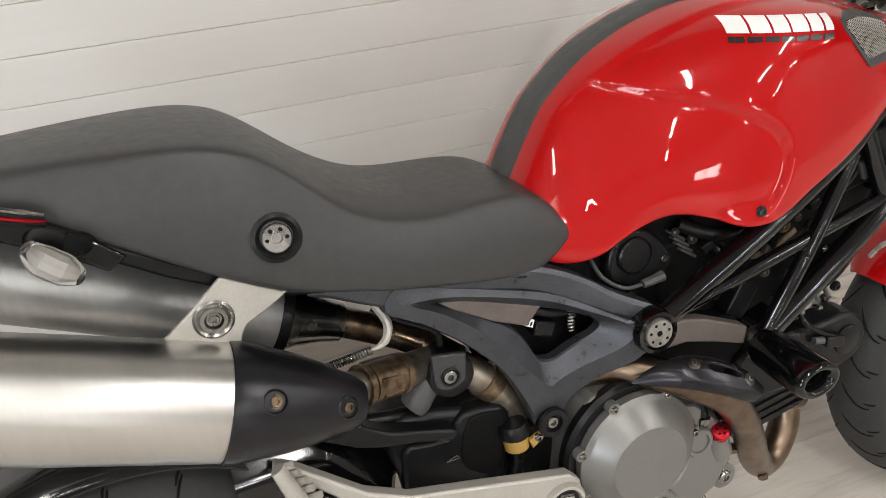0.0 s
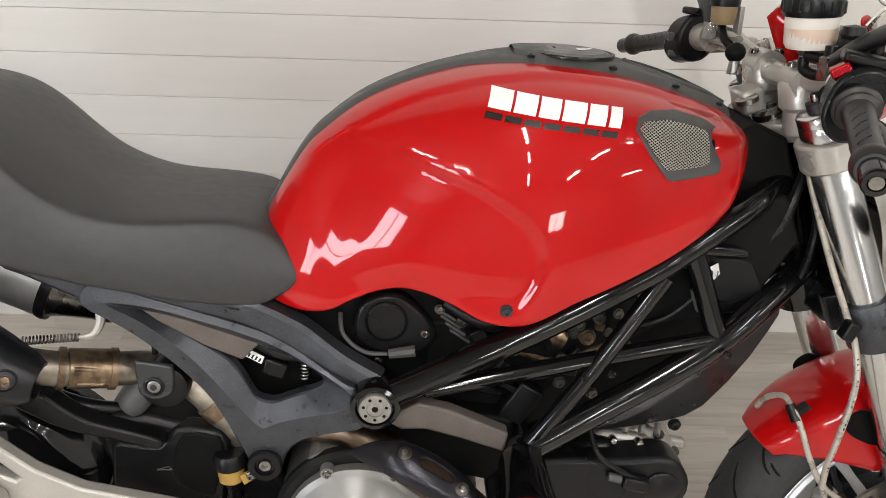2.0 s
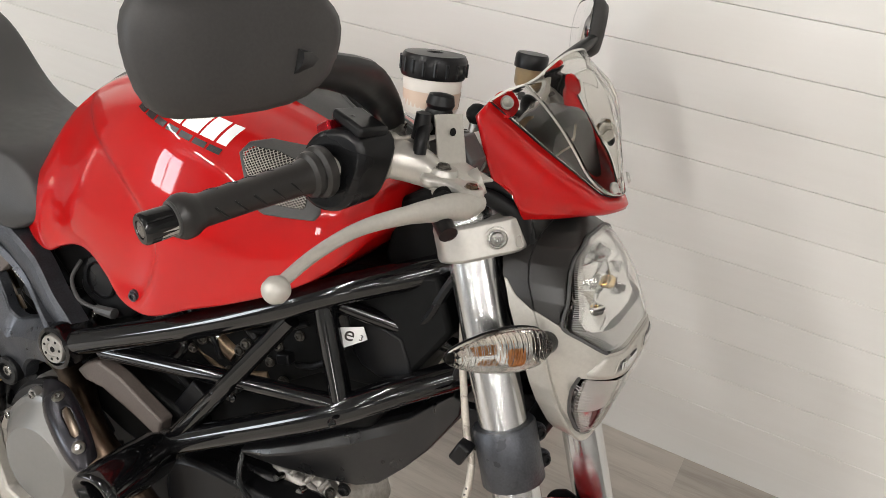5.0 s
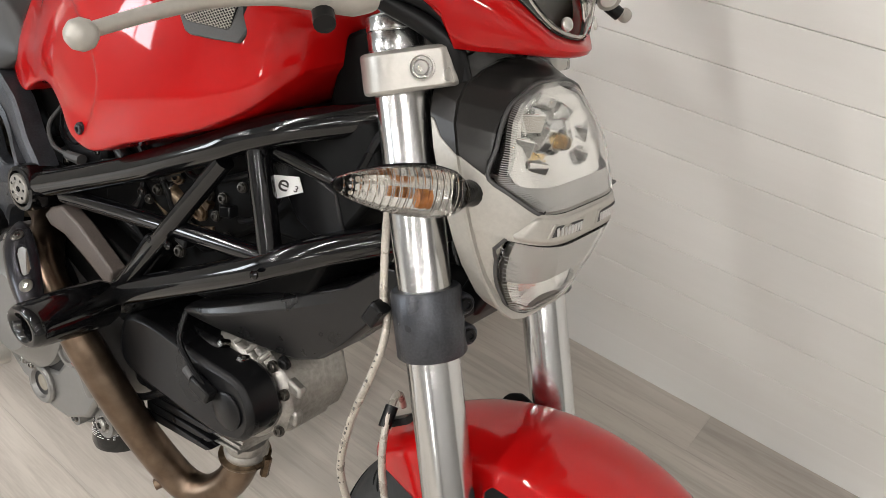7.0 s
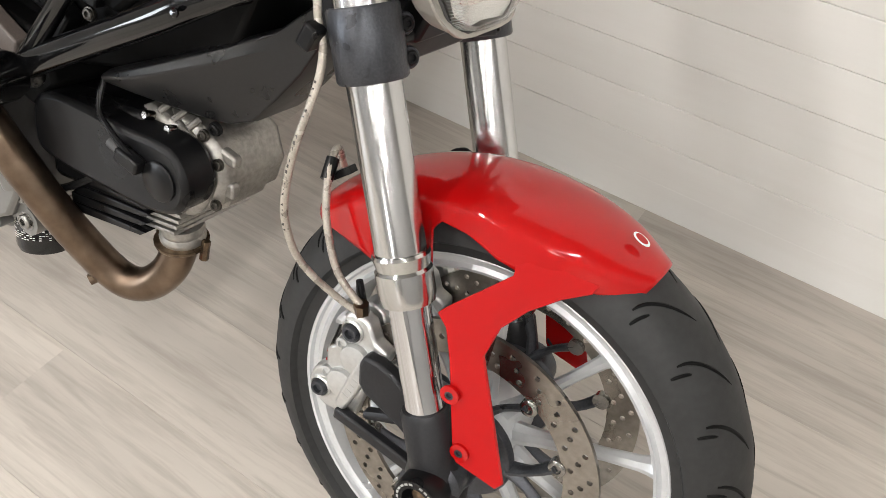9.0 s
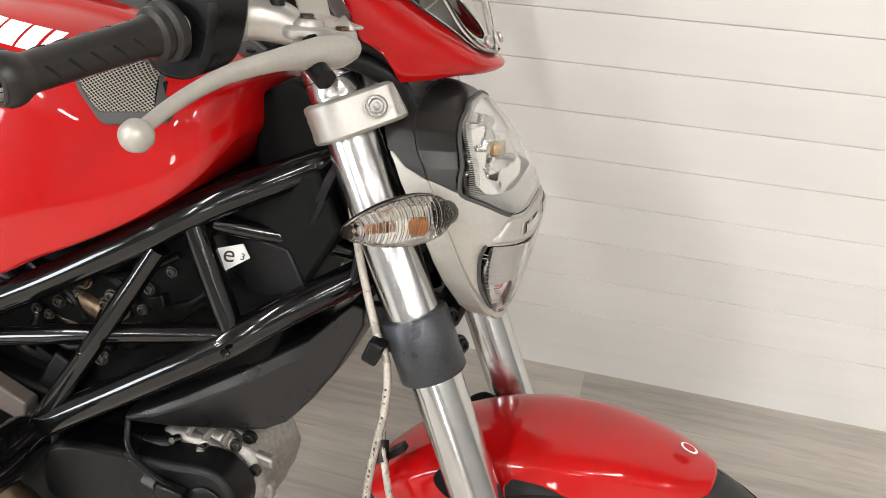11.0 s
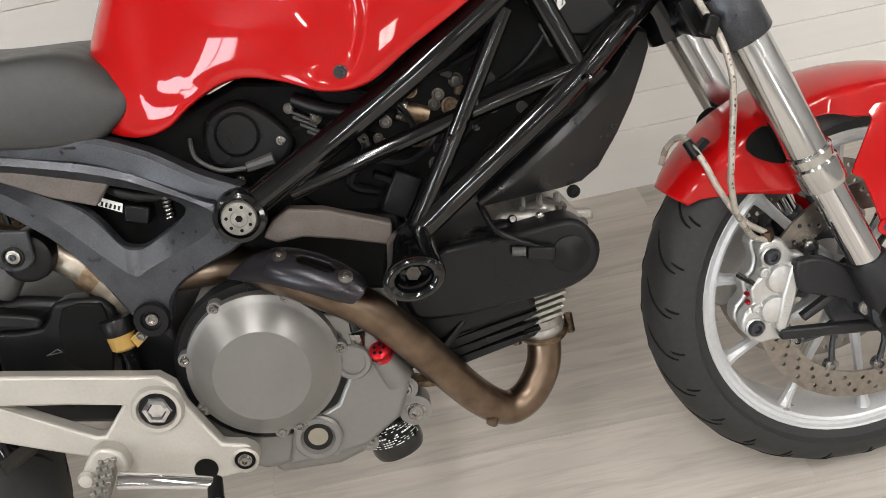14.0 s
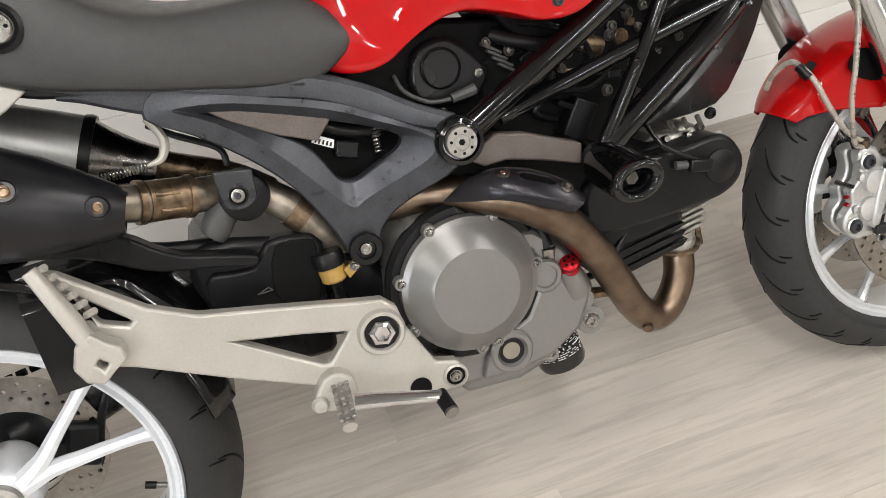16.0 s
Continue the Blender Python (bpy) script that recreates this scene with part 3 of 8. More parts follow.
for side in (-1, 1):
    leg = part("fork_tube", fork_piece(side, 0.968, 0.535, [(0, 0), (0.024, 0), (0.0255, 0.01), (0.0255, 1), (0, 1)]), FORK_SILVER, bike, "polished upper fork tube")
    part("fork_collar", fork_piece(side, 0.540, 0.492, [(0.02, 0), (0.0275, 0), (0.029, 0.06), (0.0275, 0.2), (0.0265, 0.3), (0.0285, 0.36), (0.0285, 0.85), (0.027, 1), (0.02, 1)]), FORK_SILVER, leg, "ribbed silver fork collar", sharp=20)
    part("fork_cap", fork_piece(side, 0.972, 0.944, [(0, 0), (0.020, 0), (0.0245, 0.06), (0.0262, 0.14), (0.0262, 0.46), (0.0252, 0.50), (0.0262, 0.55), (0.0262, 1), (0, 1)]), FORK_SILVER, leg, "bare metal fork cap with adjuster")
    part("fork_adjuster", fork_piece(side, 0.982, 0.970, [(0, 0), (0.008, 0), (0.0125, 0.06), (0.0125, 1), (0, 1)]), DARK_GREY, leg, "dark hexagon adjuster")
    part("adjuster_screw", fork_piece(side, 0.990, 0.981, [(0, 0), (0.0055, 0), (0.0062, 0.2), (0.0062, 1), (0, 1)]), STEEL, leg)
    part("stanchion", fork_piece(side, 0.500, 0.345, [(0, 0), (0.0212, 0), (0.0212, 1), (0, 1)]), CHROME, bike, "chromed lower fork stanchion")
    # cast foot
    foot = part("fork_foot", fork_piece(side, 0.383, 0.268, [(0, 0), (0.024, 0), (0.0265, 0.04), (0.0265, 0.45), (0.03, 0.6), (0.032, 0.8), (0.026, 1), (0, 1)]), BLACK_CAST, bike, "dark grey cast fork foot")
    part("axle_boss", lathe([(0, -0.03), (0.03, -0.03), (0.033, -0.025), (0.033, 0.02), (0.028, 0.026), (0, 0.026)], (FRONT.x, side * 0.108, FRONT.z), (0, side, 0), 28), DARK_GREY, foot)
    # caliper bracket: a broad arm with a slim one below it and a brace between
    part("caliper_bracket", prism(outline([(1.334, 0.393), (1.374, 0.388), (1.402, 0.369), (1.443, 0.366), (1.448, 0.345), (1.470, 0.323), (1.475, 0.301), (1.467, 0.259), (1.448, 0.263), (1.429, 0.289), (1.419, 0.308), (1.389, 0.327), (1.341, 0.346), (1.332, 0.364)], 2), side * 0.090, side * 0.108), BLACK_CAST, foot, "black cast caliper bracket", bevel=0.004)
    part("bracket_arm", prism(outline([(1.308, 0.299), (1.338, 0.295), (1.452, 0.278), (1.451, 0.262), (1.307, 0.284)]), side * 0.092, side * 0.105), BLACK_CAST, foot, bevel=0.003)
    part("bracket_brace", bar([(1.389, 0.327), (1.343, 0.304)], [0.013, 0.010], [side * 0.098] * 2, 0.012, 0.003), BLACK_CAST, foot, sharp=30)
    # caliper: one four-pot body
    CAL = [(1.292, 0.416), (1.306, 0.424), (1.325, 0.420), (1.337, 0.399), (1.353, 0.394), (1.352, 0.376), (1.343, 0.374), (1.347, 0.356), (1.334, 0.325), (1.327, 0.296), (1.323, 0.279), (1.295, 0.279), (1.280, 0.280), (1.266, 0.295), (1.260, 0.309), (1.265, 0.326), (1.279, 0.340), (1.276, 0.362), (1.291, 0.375), (1.296, 0.395)]
    cal = part("brake_caliper", prism(outline(CAL, 2), side * 0.070, side * 0.090), CALIPER, bike, "bare alloy four-piston radial brake caliper", bevel=0.005)
    part("caliper_half", prism(outline([(1.2995 + (x - 1.2995) * 0.95, 0.3600 + (z - 0.3600) * 0.97) for x, z in CAL], 2), side * 0.036, side * 0.0605), CALIPER, cal, bevel=0.006)
    for cx, cz in [(1.317, 0.368), (1.305, 0.326)]:
        part("piston_cover", lathe([(0, -0.006), (0.0200, -0.006), (0.0200, 0.003), (0.0180, 0.0065), (0.013, 0.0080), (0, 0.0084)], (cx, side * 0.0895, cz), (0, side, 0), 32), CALIPER, cal)
    part("caliper_rib", prism(outline([(1.329, 0.384), (1.342, 0.376), (1.318, 0.299), (1.304, 0.305)], 2), side * 0.086, side * 0.1005), CALIPER, cal, "raised bar with worn lettering", bevel=0.003)
    for k in range(7):
        u = 0.10 + 0.115 * k
        part("print_bar", block((1.3357 + (-0.0249) * u, side * 0.1006, 0.3798 + (-0.0773) * u), (0.0085, 0.0010, 0.0058), (0, 17, 0)), BRUSHED_DULL, cal)
    for (cx, cz), cr in zip([(1.307, 0.402), (1.278, 0.305)] + [(1.346, 0.385)], (0.0100, 0.0100, 0.0058)):
        part("bolt_well", lathe([(cr, -0.004), (cr * 1.45, -0.004), (cr * 1.40, 0.004), (cr * 1.2, 0.006), (cr, 0.003)], (cx, side * 0.0885, cz), (0, side, 0), 24), CALIPER, cal)
        part("caliper_bolt", lathe([(0, -0.004), (cr, -0.004), (cr, 0.008), (cr * 0.85, 0.010), (cr * 0.55, 0.010), (cr * 0.5, 0.005), (0, 0.005)], (cx, side * 0.0890, cz), (0, side, 0), 20), DARK_GREY, cal)
    for cx, cz in [(1.297, 0.380), (1.283, 0.331)]:
        part("crossover_lug", lathe([(0, -0.004), (0.0085, -0.004), (0.0075, 0.004), (0.0045, 0.005), (0.004, 0.002), (0, 0.002)], (cx, side * 0.0895, cz), (0, side, 0), 16), CALIPER, cal)
    for dz in (-0.006, 0.006):
        part("pad_clip", block((1.2800, side * 0.078, 0.3458 + dz), (0.014, 0.010, 0.0035), (0, -24, 0)), RED_ANODISED, cal, bevel=0.001)
    part("pad_pin", tube([(1.2840, side * 0.088, 0.3658), (1.2740, side * 0.060, 0.3718)], 0.004, 8, 1), STEEL, cal)
    part("bleed_nipple", tube([(1.304, side * 0.072, 0.420), (1.292, side * 0.070, 0.452)], [0.006, 0.004], 10, 1), BLACK_MATT, cal)
    part("banjo_bolt", tube([(1.310, side * 0.080, 0.412), (1.307, side * 0.084, 0.436)], 0.0085, 8, 1), BRONZE, cal)
    bolt((1.4232, side * 0.112, 0.3067), (0, side, 0), 0.0085, foot, CAST_ALU)
part("axle_slider", lathe([(0, -0.03), (0.022, -0.03), (0.022, -0.012), (0.0258, -0.010), (0.0268, 0), (0.0268, 0.018), (0.0250, 0.022), (0.016, 0.022), (0.0145, 0.008), (0, 0.008)], (FRONT.x, -0.140, FRONT.z), (0, -1, 0), 32), BLACK_MATT, bike, "black plastic axle slider with a hollow end")
for k in range(22):
    if k % 7 != 6:
        a = 2 * math.pi * k / 22
        part("print_bar", block((FRONT.x + 0.0212 * math.cos(a), -0.1623, FRONT.z + 0.0212 * math.sin(a)), (0.0040, 0.0006, 0.0024), (0, 90 - math.degrees(a), 0)), TRIM_PRINT, bike)
part("slider_screw", lathe([(0, 0), (0.009, 0), (0.009, 0.004), (0, 0.005)], (FRONT.x, -0.149, FRONT.z), (0, -1, 0), 12), RUSTY, bike)

# lower and upper fork clamps
for side in (-1, 1):
    p = [(0.02, 0), (0.031, 0), (0.033, 0.04), (0.033, 0.96), (0.031, 1), (0.02, 1)]
    c = part("lower_clamp", fork_piece(side, 0.748, 0.688, p), DARK_GREY, bike, "dark grey lower fork clamp", sharp=50)
    for z in (0.738, 0.711):
        q = fork_at(z, side)
        part("bolt_boss", lathe([(0, -0.02), (0.0105, -0.02), (0.0105, 0.002), (0.009, 0.004), (0, 0.004)], (q.x + 0.027, q.y - side * 0.022, q.z), (0.85, 0.45 * side, 0.3), 16), DARK_GREY, c)
        bolt((q.x + 0.0305, q.y - side * 0.0205, q.z + 0.001), (0.85, 0.45 * side, 0.3), 0.0068, c, BLACK_MATT)
    # a ring round the tube that runs out into a lug with a pinch bolt
    mid, ahead = fork_at(0.927, side), Vector((1, 0, 0.4207)).normalized()
    ring = [(0.0345 * math.cos(radians(a)), 0.0345 * math.sin(radians(a))) for a in range(50, 301, 10)] + [(0.049, -0.010), (0.054, -0.004), (0.055, 0.006), (0.053, 0.024), (0.046, 0.029)]
    c = part("upper_clamp", prism(outline(ring), -0.0185, 0.0175, to=lambda x, y, z: mid + ahead * x - FORK_DIR * y + Vector((0, side * -z, 0))), CLAMP, bike, "silver upper fork clamp", bevel=0.0035)
    nb = (ahead * 0.45 + Vector((0, side * 0.89, 0))).normalized()
    part("bolt_well", lathe([(0.006, -0.003), (0.0110, -0.003), (0.0112, 0.0012), (0.0098, 0.0016), (0.0090, -0.001), (0.006, -0.001)], mid + ahead * 0.0385 + Vector((0, side * 0.0205, 0)), nb, 24), CLAMP, c)
    bolt(mid + ahead * 0.0385 + Vector((0, side * 0.0205, 0)), nb, 0.0068, c)
part("upper_yoke", prism(outline([(-0.085, 0.022), (-0.04, -0.012), (0, -0.03), (0.04, -0.012), (0.085, 0.022), (0.085, 0.048), (0.03, 0.05), (0, 0.055), (-0.03, 0.05), (-0.085, 0.048)]), -0.012, 0.012,
     to=lambda x, y, z: Vector((1.166, 0, 0.935)) + Vector((0.915, 0, 0.38)) * z + Vector((0, 1, 0)) * x + Vector((-0.38, 0, 0.915)) * y), CLAMP, bike, "silver cast upper yoke", bevel=0.004)
part("lower_yoke", block((1.262, 0.003, 0.715), (0.06, 0.17, 0.045), (0, 22, 0)), BLACK_MATT, bike, bevel=0.008)
part("steering_stem", tube([(1.165, 0, 0.93), (1.25, 0, 0.70)], 0.028, 20, 1), BLACK_GLOSS, bike)
part("stem_nut", lathe([(0, 0), (0.022, 0), (0.022, 0.008), (0.017, 0.012), (0.009, 0.012), (0.008, 0.006), (0, 0.006)], (1.160, 0, 0.946), (-0.38, 0, 0.915), 20), STEEL, bike)

# ---- front mudguard ----
GUARD = [  # way from the rear tip to the front tip, half width, depth of the side skirt
    (0.0, 0.044, 0.028), (0.04, 0.053, 0.034), (0.094, 0.060, 0.057), (0.153, 0.065, 0.079), (0.224, 0.068, 0.104), (0.283, 0.071, 0.119), (0.34, 0.072, 0.122), (0.41, 0.073, 0.100), (0.435, 0.074, 0.046), (0.47, 0.074, 0.034), (0.55, 0.074, 0.040), (0.64, 0.073, 0.054), (0.72, 0.070, 0.058), (0.82, 0.064, 0.052), (0.92, 0.053, 0.040), (1.0, 0.034, 0.020)]


def mudguard():
    bm = bmesh.new()
    c = FRONT
    rings = []
    n = 110
    for i in range(n + 1):
        u = i / n
        a = radians(143) + (radians(65.5) - radians(143)) * u
        crown = 0.3045 + 0.013 * smoothstep(0.75, 0.05, u)
        half, depth = smooth_table(GUARD, u, 1), lerp_table(GUARD, u, 2)
        ring = []
        for j in range(41):
            v = -1 + 2 * j / 40
            w = abs(v)
            if w < 0.6:
                ang = w / 0.6 * radians(80)
                yy, dr = half * math.sin(ang), 0.026 * (1 - math.cos(ang))
            else:
                k = (w - 0.6) / 0.4
                yy, dr = half * (math.sin(radians(80)) + 0.06 * k), 0.026 * (1 - math.cos(radians(80))) + max(0, depth - 0.0215) * k
            rr = crown - dr
            ring.append((c.x + rr * math.cos(a), yy * (1 if v > 0 else -1), c.z + rr * math.sin(a)))
        rings.append(ring)
    loft(bm, rings, caps=False, closed=False)
    return bm


guard = part("front_mudguard", mudguard(), RED, bike, "glossy red front mudguard with side stays", solid=0.003, sharp=60)
for side in (-1, 1):
    # side panel that runs past the fork and down to the foot
    def stay(x, y, z):
        return Vector((x, side * (0.064 - 0.28 * max(0, x - 1.49) + 0.054 * smoothstep(0.580, 0.480, z) + 0.12 * (x - 1.455) * smoothstep(0.52, 0.46, z)), z)) + Vector((0, side * y, 0))
    pts = outline([(1.454, 0.561), (1.470, 0.576), (1.500, 0.574), (1.534, 0.566), (1.530, 0.557), (1.508, 0.546), (1.486, 0.530), (1.470, 0.510), (1.466, 0.482), (1.522, 0.345), (1.516, 0.334), (1.468, 0.341), (1.462, 0.350), (1.432, 0.455), (1.420, 0.488), (1.407, 0.497), (1.414, 0.506), (1.458, 0.549)])
    st = part("mudguard_stay", prism(pts, -0.0015, 0.0025, to=stay), RED, guard, "red mudguard stay", bevel=0.0015)
    for bx, bz in ((1.470, 0.357), (1.444, 0.420)):
        part("grommet", lathe([(0.005, 0), (0.0105, 0), (0.0105, 0.003), (0.007, 0.004), (0.005, 0.004)], (bx, side * 0.121, bz), (0, side, 0), 16), RED, guard)
        bolt((bx, side * 0.121, bz), (0, side, 0), 0.0062, guard, DARK_GREY)
    # black patch laid on the skirt for the shade in its opening
    part("mudguard_shade_patch", prism(outline([(1.2918, 0.5523), (1.2971, 0.5629), (1.3086, 0.5704), (1.320, 0.571), (1.350, 0.556), (1.352, 0.520), (1.3361, 0.5186), (1.3234, 0.5229), (1.3056, 0.5321), (1.2947, 0.5428)], 2), 0.0, 0.003, to=lambda x, y, z: Vector((x, side * (0.0765 + y), z))), BLACK_DEEP, guard, "black patch for the shaded opening beside the fork")
badge = part("mudguard_badge", prism(circle2(0, 0, 0.009, 16), 0, 0.0006, to=lambda x, y, z: Vector((1.546 + x, -0.012 + z * 0.8, 0.6035 + y - 0.36 * x))), WHITE_PRINT, guard, "small white shield badge")
part("badge_field", prism(circle2(0, 0, 0.0066, 16), 0, 0.0006, to=lambda x, y, z: Vector((1.546 + x, -0.012 + z * 0.8, 0.6042 + y - 0.36 * x))), RED, badge)

# ---- fuel tank ----
TANK = [  # x, top, bottom, half width, how boxy the section is
    (0.530, 0.815, 0.748, 0.082, 0.3), (0.545, 0.838, 0.741, 0.088, 0.28), (0.562, 0.868, 0.733, 0.095, 0.26), (0.596, 0.918, 0.728, 0.108, 0.25), (0.622, 0.941, 0.734, 0.117, 0.27), (0.648, 0.960, 0.750, 0.127, 0.3), (0.712, 0.990, 0.771, 0.148, 0.5), (0.760, 1.004, 0.759, 0.160, 0.7),
    (0.800, 1.012, 0.741, 0.168, 0.85), (0.839, 1.016, 0.738, 0.172, 0.95), (0.904, 1.012, 0.768, 0.171, 1.0), (0.966, 1.001, 0.797, 0.165, 1.0), (1.020, 0.985, 0.827, 0.155, 1.0), (1.055, 0.972, 0.853, 0.144, 1.0), (1.078, 0.962, 0.878, 0.130, 1.0), (1.092, 0.952, 0.900, 0.108, 1.0)]
BOXY = [(0, 1.0), (0.14, 0.999), (0.28, 0.993), (0.42, 0.981), (0.56, 0.962), (0.69, 0.933), (0.80, 0.890), (0.885, 0.825), (0.94, 0.74), (0.97, 0.64), (0.988, 0.54), (0.997, 0.43), (1.0, 0.32), (1.0, 0.21), (0.99, 0.11), (0.975, 0.03), (0.95, 0.0), (0.86, 0.0)]
STEEP = [(0, 1.0), (0.11, 0.998), (0.21, 0.988), (0.31, 0.968), (0.40, 0.935), (0.49, 0.885), (0.57, 0.82), (0.65, 0.74), (0.72, 0.66), (0.79, 0.57), (0.86, 0.47), (0.92, 0.37), (0.965, 0.28), (0.99, 0.19), (1.0, 0.10), (0.985, 0.03), (0.95, 0.0), (0.86, 0.0)]
BOXY, STEEP = ([(p.x, p.y) for p in spline([(a, b, 0) for a, b in rows], 4)] for rows in (BOXY, STEEP))
KNEE = [Vector(p) for p in spline([(0.600, 0.958, 0), (0.643, 0.945, 0), (0.702, 0.928, 0), (0.763, 0.909, 0), (0.800, 0.894, 0), (0.839, 0.869, 0), (0.859, 0.842, 0), (0.864, 0.815, 0), (0.855, 0.783, 0), (0.838, 0.752, 0), (0.830, 0.720, 0)], 3)]


def knee(x, z):
    """Depth of the knee recess at the side of the tank, inside the KNEE curve."""
    if x > 0.875 or x < 0.57 or z > 0.965:
        return 0.0
    p = Vector((x, z, 0))
    near, sign = 9.0, 1
    for a, b in zip(KNEE, KNEE[1:]):
        e = b - a
        t = min(1.0, max(0.0, (p - a).dot(e) / e.length_squared))
        d = (p - a - e * t)
        if d.length < near:
            near, sign = d.length, (1 if e.x * d.y - e.y * d.x < 0 else -1)
    if sign < 0:
        return 0.0
    return 0.0075 * smoothstep(0.0, 0.011, near) * smoothstep(0.585, 0.66, x) * smoothstep(0.735, 0.775, z)


TANK_ROWS = {}


def tank_row(x):
    """The right half of the tank's section at x, from the crown down."""
    x = round(x, 4)
    if x not in TANK_ROWS:
        top, bot, half, box = (smooth_table(TANK, x, c) for c in (1, 2, 3, 4))
        row = []
        for a, b in zip(STEEP, BOXY):
            fy, fz = a[0] * (1 - box) + b[0] * box, a[1] * (1 - box) + b[1] * box
            y, z = half * fy, bot + (top - bot) * fz
            z -= 0.0045 * smoothstep(0.50, 0.54, fy) * smoothstep(0.58, 0.70, x) * smoothstep(1.09, 1.04, x) * smoothstep(0.95, 0.75, fy)
            row.append(Vector((x, -(y - (knee(x, z) if fy > 0.5 else 0)), z)))
        TANK_ROWS[x] = row
    return TANK_ROWS[x]


def tank_side(x, z):
    """The tank's surface on its right flank at (x, z)."""
    pts = tank_row(x)[12:64]
    return float(np.interp(z, [p.z for p in pts][::-1], [p.y for p in pts][::-1]))


def tank_top(x, y):
    pts = tank_row(x)[0:48]
    return float(np.interp(abs(y), [-p.y for p in pts], [p.z for p in pts]))


def tank_mesh():
    bm = bmesh.new()
    rings = []
    xs = [0.530 + (1.092 - 0.530) * i / 120 for i in range(121)]
    for x in xs:
        right = tank_row(x)
        left = [Vector((p.x, -p.y, p.z)) for p in right[1:]]
        rings.append(right[::-1] + left)
    loft(bm, rings, caps=True, closed=True)
    return bm


tank = part("fuel_tank", tank_mesh(), RED, bike, "glossy red fuel tank with knee recesses", sharp=70)


def strip_mesh(x0, x1, half_at, lift):
    bm = bmesh.new()
    rings = []
    for i in range(41):
        x = x0 + (x1 - x0) * i / 40
        h = half_at(x)
        ring = [(x, h * v, tank_top(x, h * v) + lift * (1 - abs(v) ** 8)) for v in [-1 + j / 6 for j in range(13)]]
        rings.append(ring)
    loft(bm, rings, caps=False, closed=False)
    return bm


part("tank_strip", strip_mesh(0.531, 0.86, lambda x: 0.030 + 0.026 * smoothstep(0.76, 0.86, x), 0.005), TRIM_GREY, tank, "grey-black trim strip along the tank's crown", sharp=80)
top_cover = part("tank_cover", strip_mesh(0.835, 1.088, lambda x: 0.0595 * smoothstep(0.80, 0.87, x) * (1 - 0.10 * smoothstep(0.95, 1.09, x)), 0.010), TRIM_GREY, tank, "grey-black cover round the fuel cap", sharp=80)
cap_n = Vector((0.06, 0, 1)).normalized()
part("fuel_cap", lathe([(0, 0), (0.052, 0), (0.052, 0.002), (0.049, 0.004), (0.047, 0.003), (0.046, 0.0045), (0, 0.0055)], (0.900, 0, 1.0185), cap_n, 40), CAP_GREY, top_cover, "round flush fuel cap")
part("cap_arrow", prism([(0.91, -0.018), (0.928, -0.010), (0.91, -0.006)], 0, 0.001, to=lambda x, y, z: Vector((x, z, 1.0241 + y))), WHITE_PRINT, top_cover)
part("cap_ring", lathe([(0.053, 0), (0.055, 0.003), (0.057, 0.003), (0.058, 0)], (0.900, 0, 1.0185), cap_n, 40), BLACK_MATT, top_cover)
# the slot's dark is a thin black block on the cap
part("key_slot", block((0.885, 0, 1.0244), (0.003, 0.012, 0.001)), BLACK_DEEP, top_cover)
for bx, by in ((0.852, -0.045), (0.945, -0.054), (1.02, -0.051), (1.075, -0.047), (0.852, 0.045), (0.945, 0.054), (1.02, 0.051)):
    part("cover_screw", lathe([(0, 0), (0.0048, 0), (0.0048, 0.002), (0.003, 0.003), (0, 0.002)], (bx, by, tank_top(bx, by) + 0.005), (0.05, -0.1, 1), 10), BLACK_MATT, top_cover)
# the scoop isn't sunk: a black strip on the cover gives its shade
scoop = part("scoop_shade", strip_mesh(0.975, 1.084, lambda x: 0.006 + 0.026 * smoothstep(0.965, 1.03, x), 0.0125), BLACK_DEEP, top_cover, "raised black strip for the shaded hollow in the cover's front", sharp=80)
part("scoop_lip", tube([(x, s * (0.007 + 0.026 * smoothstep(0.965, 1.03, x)), tank_top(x, 0.03) + 0.0100) for s in (-1,) for x in (1.084, 1.06, 1.03, 1.00, 0.975)] + [(0.971, 0, tank_top(0.971, 0.0) + 0.0110)] + [(x, 0.007 + 0.026 * smoothstep(0.965, 1.03, x), tank_top(x, 0.03) + 0.0100) for x in (0.975, 1.00, 1.03, 1.06, 1.084)], 0.0028, 8, 3), TRIM_GREY, scoop)

